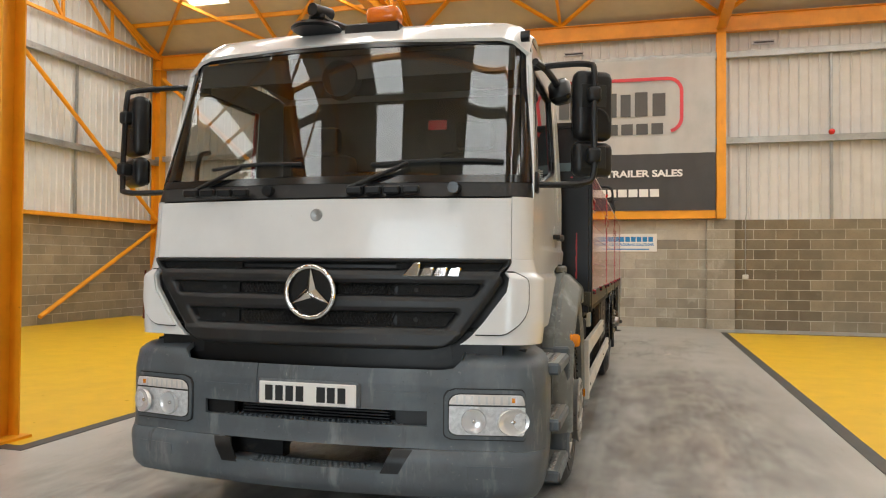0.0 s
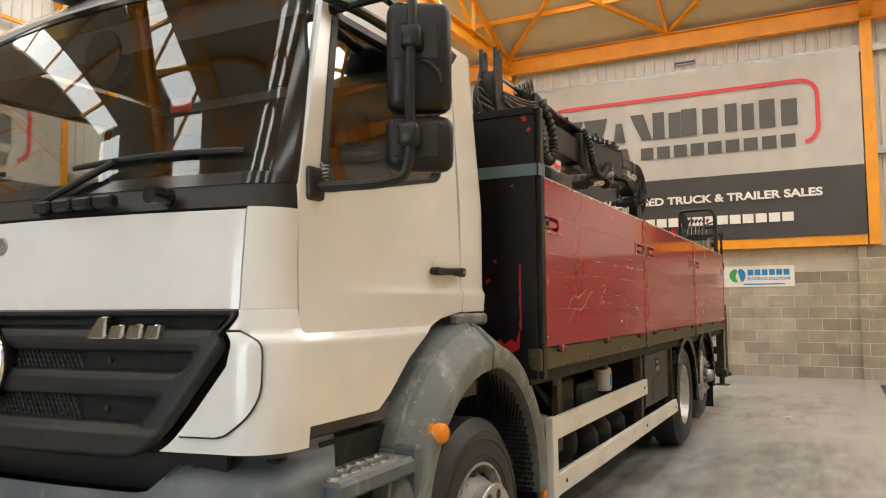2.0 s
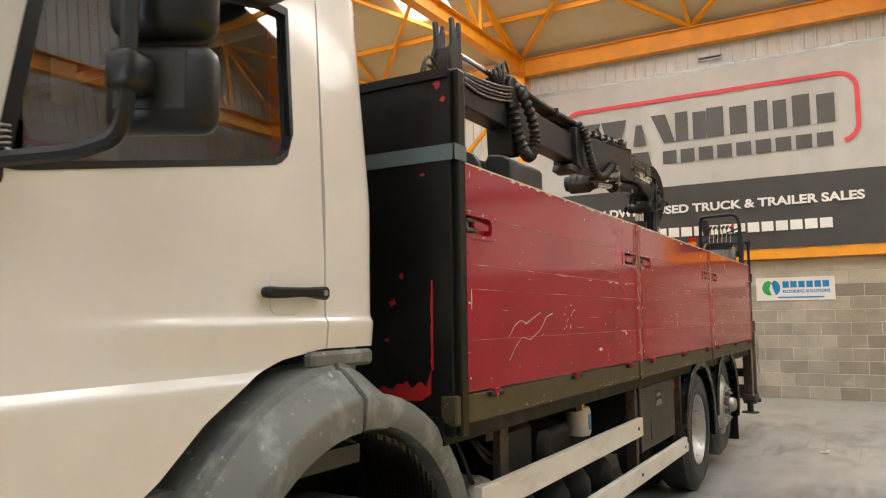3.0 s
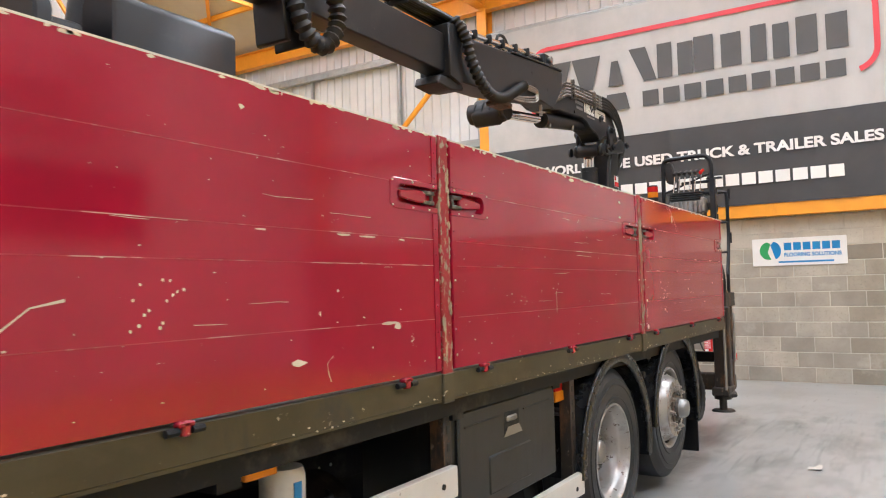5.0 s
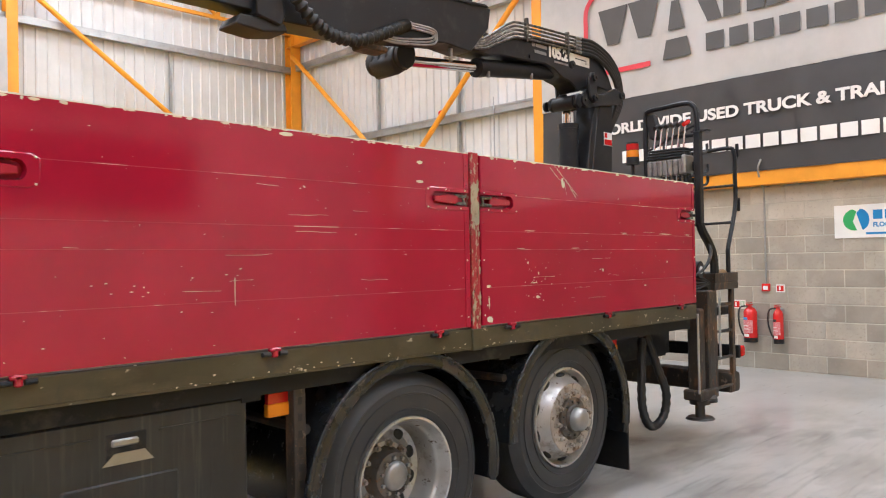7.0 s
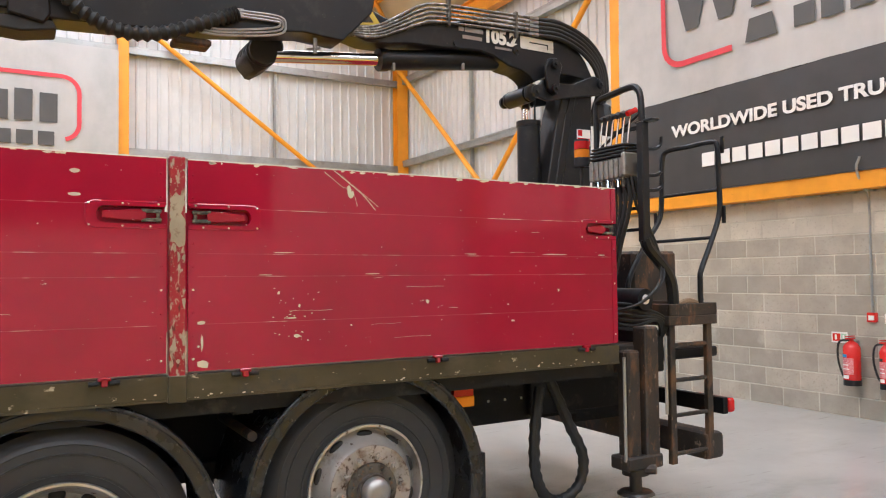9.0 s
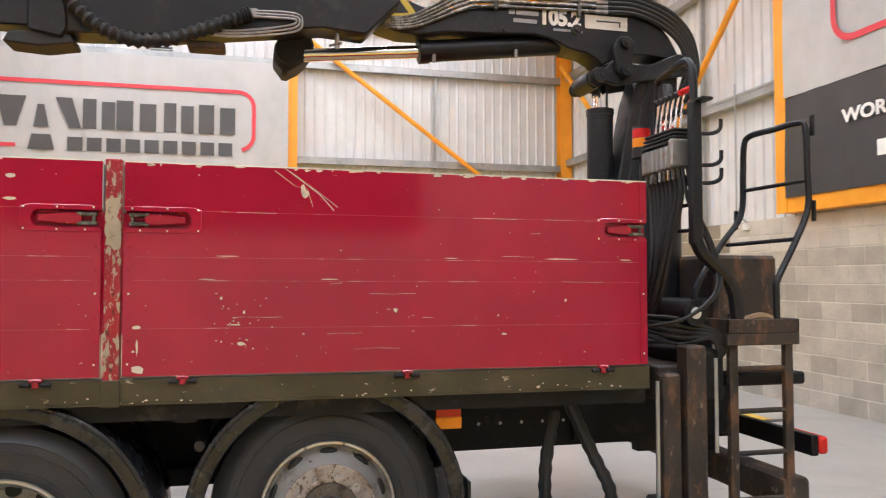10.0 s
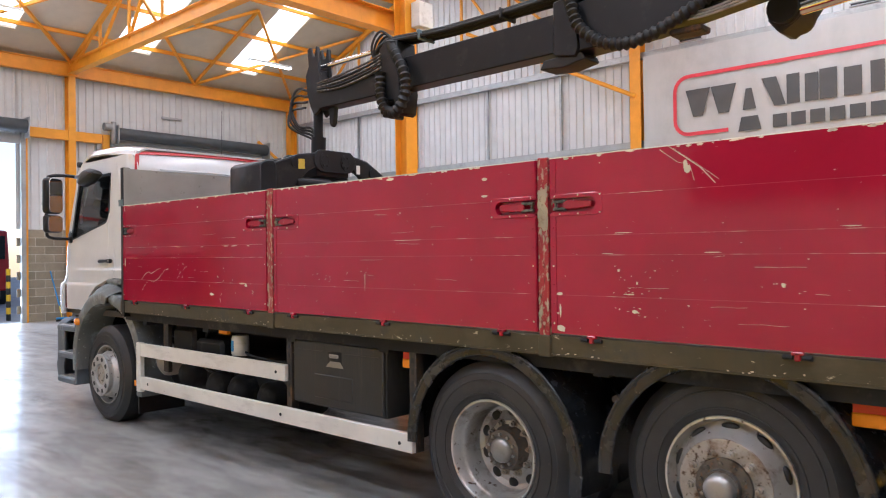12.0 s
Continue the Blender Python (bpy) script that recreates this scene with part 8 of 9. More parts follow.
# folded boom: outer box and inner extension
outer = plate_yz("outer_boom", [(9.66, 3.16), (9.66, 2.86), (9.90, 2.865), (10.30, 2.885), (11.15, 3.00), (11.40, 2.985), (11.60, 3.19), (11.63, 3.345), (11.40, 3.335), (10.30, 3.225)], 0.20, bx, label="black outer boom")
plate_yz("boom_flange", [(10.60, 3.258), (10.62, 3.272), (11.56, 3.36), (11.60, 3.345)], 0.225, bx, parent=outer, bevel=0.003)
inner = plate_yz("inner_boom", [(7.26, 2.835), (7.26, 3.07), (9.72, 3.15), (9.72, 2.89)], 0.15, bx, label="black inner boom extension")
plate_yz("boom_collar", [(9.64, 2.86), (9.64, 3.21), (9.80, 3.23), (9.83, 2.88), (9.80, 2.83)], 0.235, bx, parent=outer, label="boom collar")
plate_yz("wear_pad", [(9.52, 2.79), (9.55, 2.85), (9.70, 2.86), (9.84, 2.855), (9.86, 2.81), (9.70, 2.78)], 0.19, bx, M["hose"], parent=outer, label="greasy slide pad below the boom")
part("valve_pocket", boxes((bx(10.5) - 0.04, 10.42, 2.835, bx(10.5) + 0.09, 10.62, 2.875), bevel=0.01), M["rust"], outer)
for y_, z_ in ((11.02, 3.10), (11.28, 3.12), (10.98, 3.19)):
    part("bolt_hole", disc(y_, z_, 0.014, bx(y_) + 0.1, bx(y_) + 0.1015, 10), M["ink"], outer)
part("grease_fitting", rods(((bx(11.22) + 0.05, 11.24, 2.90), (bx(11.22) + 0.05, 11.24, 2.99), 0.014), ((bx(11.22) + 0.02, 11.20, 2.925), (bx(11.22) + 0.08, 11.26, 2.925), 0.008), seg=8), M["steel_dull"], outer)
# forked tip with its chrome rod, hook foot and hose bracket
for sx in (-0.06, 0.06):
    plate_yz("boom_tip", [(7.15, 2.98), (7.13, 3.14), (7.17, 3.22), (7.155, 3.37), (7.20, 3.385), (7.225, 3.30), (7.25, 3.30), (7.265, 3.38), (7.30, 3.37), (7.305, 3.22), (7.32, 3.05), (7.32, 2.83), (7.24, 2.78), (7.19, 2.86)], 0.028, lambda y, sx=sx: bx(y) + sx, label="forked boom tip plate")
plate_yz("tip_block", [(7.17, 2.90), (7.15, 3.10), (7.19, 3.20), (7.28, 3.18), (7.30, 2.86)], 0.10, bx)
plate_yz("support_foot", [(7.36, 2.86), (7.37, 2.70), (7.40, 2.67), (7.43, 2.70), (7.45, 2.86)], 0.045, bx, bevel=0.01)
part("extension_rod", rods(((bx(7.26), 7.26, 3.21), (bx(8.05), 8.05, 3.235), 0.021), seg=12), M["chrome"], crane, "chrome extension rod")
hb_ = plate_yz("hose_bracket", [(8.06, 2.83), (8.05, 3.20), (8.12, 3.26), (8.24, 3.24), (8.27, 2.83), (8.25, 2.68), (8.21, 2.66), (8.20, 2.78), (8.13, 2.78), (8.115, 2.66), (8.08, 2.66)], 0.205, bx, label="hose bracket round the boom")
for k in range(7):
    dx = -0.075 + 0.024 * k
    lift_ = 0.012 * (k % 3)
    t = tube(bmesh.new(), [(bx(8.0) + dx, 7.99, 3.20 + lift_), (bx(8.1) + dx, 8.12, 3.255 + lift_), (bx(8.6) + dx * 0.9, 8.60, 3.235 + lift_), (bx(9.1) + dx * 0.8, 9.10, 3.245 + lift_), (bx(9.6) + dx, 9.62, 3.265 + lift_), (bx(9.8) + dx, 9.86, 3.27 + lift_)], 0.017, 8, 5)
    part("boom_hose", t, M["hose"], crane, "black hydraulic hose along the boom")
for y_ in (8.45, 9.2):
    part("hose_tie", boxes((bx(y_) - 0.095, y_ - 0.010, 3.205, bx(y_) + 0.095, y_ + 0.010, 3.285), bevel=0.01), M["strap"] if y_ < 9 else M["hose"], crane)
for k in range(5):
    t = bmesh.new()
    z = 2.985 + 0.026 * k
    tube(t, [(bx(7.3) + 0.085, 7.30, z - 0.01 * k), (bx(7.6) + 0.09, 7.58, z - 0.012), (bx(7.9) + 0.095, 7.90, z + 0.03), (bx(8.1) + 0.105, 8.08, z + 0.07)], 0.0095, 6, 4)
    part("hose", t, M["hose"] if k % 2 else M["steel_grimy"], crane)
for k in range(4):
    t = tube(bmesh.new(), [(bx(8.2) - 0.05 + 0.035 * k, 8.18, 3.25), (bx(8.1) - 0.03 + 0.035 * k, 8.04, 3.31 + 0.014 * k), (bx(7.95) + 0.03 * k, 7.96, 3.24), (bx(8.0) + 0.08, 7.99, 3.10), (bx(8.1) + 0.10, 8.08, 3.04)], 0.010, 6, 5)
    part("hose", t, M["hose"], crane)
# wrapped hose loops
t = tube(bmesh.new(), [(bx(8.2) + 0.06, 8.14, 3.23), (bx(8.2) + 0.125, 8.26, 3.12), (bx(8.2) + 0.15, 8.37, 2.95), (bx(8.2) + 0.155, 8.385, 2.80), (bx(8.2) + 0.155, 8.29, 2.675), (bx(8.1) + 0.15, 8.17, 2.70), (bx(8.1) + 0.135, 8.10, 2.84), (bx(8.0) + 0.115, 8.08, 3.0)], 0.040, 10, 7, ribs=0.20)
part("wrapped_hose", t, M["hose"], crane, "wrapped black hose loop")
t = tube(bmesh.new(), [(bx(9.8) + 0.10, 9.74, 3.27), (bx(9.8) + 0.15, 9.80, 3.15), (bx(9.8) + 0.16, 9.86, 3.00), (bx(10) + 0.16, 10.0, 2.88), (bx(10.2) + 0.155, 10.16, 2.83), (bx(10.3) + 0.15, 10.34, 2.85), (bx(10.5) + 0.14, 10.52, 2.925), (bx(10.7) + 0.13, 10.68, 3.0), (bx(10.75) + 0.125, 10.76, 3.035)], 0.036, 10, 8, ribs=0.20)
part("wrapped_hose", t, M["hose"], crane, "wrapped black hose loop")
for k in range(3):
    o_ = 0.016 * k
    t = tube(bmesh.new(), [(bx(10.7) + 0.118, 10.76, 3.055 - o_), (bx(10.9) + 0.118, 10.99 - o_, 3.06 - o_), (bx(11) + 0.118, 11.035 - o_, 3.02), (bx(11) + 0.118, 10.99 - o_, 2.955 + o_), (bx(10.7) + 0.118, 10.70, 2.905 + o_), (bx(10.5) + 0.118, 10.55, 2.90 + o_)], 0.0075, 6, 5)
    part("steel_pipe", t, M["steel_dull"], crane, "bent steel pipe")
for k in range(3):
    part("pipe_union", rods(((bx(10.7) + 0.118, 10.73, 3.055 - 0.016 * k), (bx(10.7) + 0.118, 10.79, 3.058 - 0.016 * k), 0.012), seg=6), M["steel_dull"], crane)
# chrome rods and fittings on the outer boom
for sx, ya_, za_, yb_, zb_ in ((0.045, 9.90, 3.245, 11.30, 3.40), (-0.045, 9.90, 3.245, 11.10, 3.38)):
    part("extension_rod", rods(((bx(ya_) + sx, ya_, za_), (bx(yb_) + sx, yb_, zb_), 0.020), seg=12), M["chrome"], crane, "chrome extension rod")
part("rod_bracket", boxes((bx(11.4) - 0.08, 11.27, 3.33, bx(11.4) + 0.09, 11.45, 3.44), bevel=0.015), M["crane"], crane)
part("rod_bracket", boxes((bx(9.9) - 0.09, 9.78, 3.20, bx(9.9) + 0.10, 9.93, 3.29), bevel=0.015), M["crane"], crane)
part("rod_clamp", rods(((bx(11.4) + 0.09, 11.36, 3.39), (bx(11.4) + 0.115, 11.36, 3.39), 0.03), seg=10), M["steel_dull"], crane)
for k in range(5):
    y_ = 10.1 + 0.22 * k
    z_ = 3.255 + 0.025 * k
    part("rod_cleat", boxes((bx(y_) + 0.015, y_ - 0.012, z_ - 0.02, bx(y_) + 0.08, y_ + 0.012, z_ + 0.045), bevel=0.006), M["crane"], crane)
part("hose", tube(bmesh.new(), [(bx(10.6), 10.55, 3.30), (bx(10.6), 10.58, 3.40), (bx(10.7), 10.68, 3.42), (bx(10.8), 10.76, 3.36), (bx(10.8), 10.78, 3.31)], 0.012, 6, 5), M["hose"], crane)
# pipes along the arm that end in hoses round the knuckle
for k in range(5):
    o_ = 0.030 * k
    xo_ = AX + 0.118
    t = tube(bmesh.new(), [(xo_, 11.50, 3.085 + 0.4 * o_), (xo_, 11.70, 3.10 + 0.6 * o_), (xo_, 11.86, 3.165 + 0.8 * o_), (xo_, 12.02, 3.235 + o_), (xo_, 12.20, 3.275 + o_), (xo_, 12.95, 3.305 + o_)], 0.0105, 8, 5)
    part("arm_pipe", t, M["steel_grimy"], arm, "steel pipe along the arm")
    part("pipe_union", rods(((xo_, 12.92, 3.304 + o_), (xo_, 13.0, 3.306 + o_), 0.015), seg=6), M["steel_dull"], arm)
    t = tube(bmesh.new(), [(xo_, 13.0, 3.306 + o_), (xo_ + 0.005, 13.20, 3.305 + o_), (xo_ + 0.008, 13.40 + 0.4 * o_, 3.235 + 0.9 * o_), (xo_ + 0.008, 13.53 + 0.6 * o_, 3.12 + 0.6 * o_), (xo_, 13.57 + 0.7 * o_, 2.98), (xo_ - 0.02, 13.54 + 0.6 * o_, 2.84), (xo_ - 0.06, 13.50 + 0.4 * o_, 2.70)], 0.0165, 8, 6)
    part("hose", t, M["hose"], arm)
for y_ in (12.24, 12.80):
    part("pipe_clamp", boxes((AX + 0.10, y_ - 0.012, 3.255, AX + 0.135, y_ + 0.012, 3.445), bevel=0.003), M["steel_grimy"], arm)

# ---- control station: a bank of levers across the truck, inside a bent tube frame
ctl = part("valve_block", boxes((-0.90, 12.86, 2.16, -0.58, 12.98, 2.265), bevel=0.012), M["steel_dull"], crane, "grey hydraulic valve block with levers")
part("valve_end", boxes((-0.60, 12.835, 2.14, -0.565, 12.985, 2.285), bevel=0.01), M["steel_dull"], ctl)
for k in range(7):
    x = -0.892 + 0.0445 * k
    part("valve_section", boxes((x, 12.845, 2.135, x + 0.036, 12.95, 2.255), bevel=0.006), M["steel_dull"], ctl, smooth=0)
    part("valve_plug", rods(((x + 0.018, 12.87, 2.08), (x + 0.018, 12.87, 2.14), 0.010), seg=8), M["chrome"] if k % 2 else M["steel_grimy"], ctl)
for k in range(4):
    z = 2.268 + 0.021 * k
    part("bellows", boxes((-0.90 + 0.004 * k, 12.85 + 0.004 * k, z, -0.575 - 0.004 * k, 12.985 - 0.004 * k, z + 0.014), bevel=0.005), M["hose"], ctl)
for k in range(6):
    x = -0.868 + 0.05 * k
    part("lever", rods(((x, 12.92, 2.35), (x + 0.015, 12.935, 2.535), 0.0065), seg=6), M["chrome"], ctl, smooth=50)
    part("lever_knob", rods(((x + 0.012, 12.91, 2.525), (x + 0.02, 12.975, 2.555), 0.017), seg=10), M["red_lens"] if k == 5 else M["hose"], ctl)
for k in range(8):
    x = -0.885 + 0.042 * k
    t = tube(bmesh.new(), [(x, 12.885, 2.13), (x + 0.006, 12.90, 1.98), (lerp(x, -0.72, 0.45), 12.86 + 0.014 * (k % 3), 1.72), (lerp(x, -0.75, 0.6), 12.82 + 0.02 * (k % 3), 1.50), (lerp(x, -0.85, 0.8), 12.80, 1.28)], 0.0135, 8, 5)
    part("hose", t, M["hose"], ctl)
for k in range(2):
    t = tube(bmesh.new(), [(-0.575, 12.90 + 0.03 * k, 2.14), (-0.56, 12.93 + 0.03 * k, 1.95), (-0.52, 13.02 + 0.02 * k, 1.72), (-0.47, 13.02 + 0.02 * k, 1.52), (-0.48, 12.86, 1.38), (-0.60, 12.72, 1.33)], 0.010, 6, 6)
    part("hose", t, M["hose"], ctl)
beacon = part("work_lamp", rods(((-1.08, 12.95, 2.265), (-1.08, 12.95, 2.325), 0.052), seg=16), M["hose"], crane, "red and amber stack lamp")
part("amber_tier", rods(((-1.08, 12.95, 2.325), (-1.08, 12.95, 2.378), 0.051), seg=16), M["amber"], beacon)
part("red_tier", rods(((-1.08, 12.95, 2.382), (-1.08, 12.95, 2.432), 0.051), seg=16), M["red_lens"], beacon)
part("lamp_cap", rods(((-1.08, 12.95, 2.432), (-1.08, 12.95, 2.446), 0.048), seg=16), M["hose"], beacon)
part("lamp_stem", rods(((-1.08, 12.95, 1.4), (-1.08, 12.95, 2.265), 0.014), seg=8), M["hose"], beacon)
fr_ = part("guard_frame", tube(bmesh.new(), [(-0.985, 13.0, 2.06), (-0.985, 13.0, 2.50), (-0.980, 13.0, 2.64), (-0.945, 12.99, 2.685), (-0.80, 12.965, 2.69), (-0.60, 12.935, 2.69), (-0.54, 12.93, 2.665), (-0.512, 12.93, 2.60), (-0.505, 12.93, 2.40)], 0.021, 8, 5), M["crane"], crane, "bent black tube guard frame")
part("frame_upright", boxes((-0.53, 12.902, 1.74, -0.478, 12.958, 2.46), bevel=0.006), M["crane"], fr_)
part("frame_knee", tube(bmesh.new(), [(-0.503, 12.93, 1.76), (-0.50, 12.96, 1.70), (-0.50, 13.07, 1.60), (-0.50, 13.13, 1.52), (-0.50, 13.15, 1.42), (-0.50, 13.15, 1.33)], 0.034, 8, 5), M["crane"], fr_)
for z, th in ((1.82, 0.010), (1.95, 0.010), (2.08, 0.030), (2.20, 0.036), (2.33, 0.012), (2.44, 0.014)):
    part("frame_rung", boxes((-0.80, 12.955, z - th, -0.50, 12.968, z + th), bevel=0.004), M["crane"], fr_)
for z in (2.05, 2.14, 2.30):
    part("frame_hook", tube(bmesh.new(), [(-0.503, 12.95, z), (-0.503, 13.03, z + 0.005), (-0.503, 13.075, z + 0.03), (-0.503, 13.08, z + 0.08)], 0.011, 6, 3), M["crane"], fr_)
part("hook_tab", boxes((-0.56, 12.92, 2.455, -0.42, 12.985, 2.472), bevel=0.004), M["crane"], fr_)
part("lever_guard", rods(((-0.505, 12.93, 2.52), (-0.98, 13.0, 2.36), 0.010), seg=8), M["crane"], fr_)
b = bmesh.new()
prism(b, [(-0.99, 2.67), (-0.90, 2.66), (-0.86, 2.50), (-0.88, 2.44), (-0.95, 2.46)], "y", 12.99, 13.05, 0.012)
part("hung_cloth", b, M["hose"], fr_, "dark bundle hung in the frame")
# hoop round the platform: it spans the truck's width behind the ladder
hoop = part("guard_hoop", tube(bmesh.new(), [(-0.90, 13.17, 1.36), (-0.90, 13.18, 1.52), (-0.90, 13.34, 1.76), (-0.90, 13.47, 1.93), (-0.895, 13.485, 2.15), (-0.885, 13.487, 2.32), (-0.85, 13.50, 2.375), (-0.70, 13.535, 2.385), (-0.56, 13.575, 2.395), (-0.515, 13.59, 2.36), (-0.513, 13.595, 2.15), (-0.513, 13.595, 1.94),
                                    (-0.503, 13.50, 1.75), (-0.492, 13.39, 1.57), (-0.49, 13.378, 1.50), (-0.49, 13.378, 1.36)], 0.0175, 8, 5), M["crane"], crane, "black tubular ladder hoop")
for z, dy in ((2.07, 0.0), (1.76, -0.115)):
    part("hoop_rail", rods(((-0.895, 13.487 + dy, z), (-0.508, 13.593 + dy * 0.8, z + 0.015), 0.011), seg=8), M["crane"], hoop)
for x, y, z in ((-0.50, 13.62, 1.93), (-0.93, 13.46, 1.91), (-0.50, 13.62, 2.38)):
    part("hoop_hook", boxes((x - 0.014, y - 0.006, z - 0.06, x + 0.014, y + 0.006, z + 0.05), bevel=0.003), M["crane"], hoop)

# ================================================================ the clamshell grab lying in the bed
grab = thing("clamshell_grab", (-1.45, 7.4, 1.2), "black clamshell grab bucket resting in the truck bed", "grab")
for s in (-1, 1):
    def Y(d):
        return 7.40 + s * d
    b = bmesh.new()
    prism(b, [(Y(0.10), 2.06), (Y(0.30), 2.08), (Y(0.66), 2.04), (Y(0.80), 2.0), (Y(0.84), 1.60), (Y(0.60), 1.22), (Y(0.06), 1.20)], "x", -1.95, -1.20, 0.015)
    shell = part("shell", b, M["crane"], grab, "black grab half shell")
    for xq in (-1.15, -1.98):
        b = bmesh.new()
        prism(b, [(Y(0.20), 2.36), (Y(0.24), 2.47), (Y(0.46), 2.44), (Y(0.78), 2.36 if s < 0 else 2.30), (Y(0.82), 2.30 if s < 0 else 2.22), (Y(0.82), 1.80), (Y(0.56), 1.80), (Y(0.52), 2.16), (Y(0.34), 2.30)], "x", xq, xq + 0.09, 0.012)
        arm_ = part("shell_arm", b, M["crane"], shell, "black grab arm")
        b = bmesh.new()
        rod(b, (xq + 0.09, Y(0.52), 2.37 if s < 0 else 2.33), (xq + 0.115, Y(0.52), 2.37 if s < 0 else 2.33), 0.042, 14)
        part("arm_pin", b, M["crane"], arm_)
    b = bmesh.new()
    rod(b, (-1.10, Y(0.05), 2.19), (-1.10, Y(0.48), 2.20), 0.055, 16)
    rod(b, (-1.10, Y(0.48), 2.20), (-1.10, Y(0.62), 2.205), 0.028, 12)
    part("grab_cylinder", b, M["crane"], shell)
    c0 = Y(0.43) if s < 0 else Y(0.70)
    part("sticker", boxes((-1.0595, c0 - 0.04, 2.315 if s < 0 else 2.23, -1.0575, c0 + 0.04, 2.40 if s < 0 else 2.30)), M["sticker"], shell, "yellow warning sticker", smooth=0)
b = bmesh.new()
prism(b, [(6.44, 1.80), (6.44, 2.345), (6.50, 2.375), (6.60, 2.38), (6.63, 2.34), (6.63, 1.80)], "x", -1.72, -0.98, 0.012)
part("back_plate", b, M["crane"], grab, "black end box of the grab")
lobes = [(7.40 + d + 0.15 * math.cos(radians(a)), 2.405 + 0.105 * math.sin(radians(a))) for d, aa in ((0.13, range(-80, 61, 20)), (-0.13, range(120, 261, 20))) for a in aa]
for xq in (-1.09, -1.86):
    b = bmesh.new()
    prism(b, lobes, "x", xq, xq + 0.05, 0.006)
    head = part("head_plate", b, M["crane"], grab, "lobed black head plate with bolt circles")
    for d in (-0.14, 0.14):
        b = bmesh.new()
        rod(b, (xq + 0.05, 7.40 + d, 2.40), (xq + 0.062, 7.40 + d, 2.40), 0.070, 18)
        part("bolt_flange", b, M["crane"], head)
        for k in range(6):
            a = k * math.pi / 3
            b = bmesh.new()
            rod(b, (xq + 0.062, 7.40 + d + 0.046 * math.cos(a), 2.40 + 0.046 * math.sin(a)), (xq + 0.074, 7.40 + d + 0.046 * math.cos(a), 2.40 + 0.046 * math.sin(a)), 0.011, 6)
            part("bolt", b, M["hose"], head)
part("head_block", boxes((-1.82, 7.18, 2.26, -1.09, 7.62, 2.46), bevel=0.03, seg=2), M["crane"], grab)
part("data_plate", boxes((-1.0585, 7.70, 2.31, -1.0565, 7.75, 2.39)), M["plate_white"], grab, "white data plate", smooth=0)
# it lies across the bed
for ob in grab.children_recursive:
    for v in ob.data.vertices:
        dx, dy = v.co.x + 1.515, v.co.y - 7.40
        v.co.x, v.co.y, v.co.z = -1.55 - 0.84 * dy, 6.93 + 0.60 * dx, v.co.z + 0.01 - 0.05 * max(0, abs(dy) - 0.4)
b = bmesh.new()
rod(b, (-1.42, 7.14, 2.45), (-1.41, 7.16, 2.62), 0.065, 16)
rod(b, (-1.40, 7.17, 2.60), (-1.39, 7.18, 2.90), 0.042, 14)
part("rotator", b, M["crane"], grab, "black rotator hanging from the boom tip")
for k in range(4):
    part("hose", tube(bmesh.new(), [(-1.36 + 0.02 * k, 7.12, 3.02 - 0.05 * k), (-1.34, 6.95 - 0.03 * k, 3.06 - 0.06 * k), (-1.34 + 0.02 * k, 6.86 + 0.015 * k, 2.92 - 0.06 * k), (-1.36, 6.94, 2.74 - 0.02 * k), (-1.38, 7.10, 2.70 - 0.03 * k), (-1.40, 7.16, 2.55)], 0.011, 6, 6), M["hose"], grab)


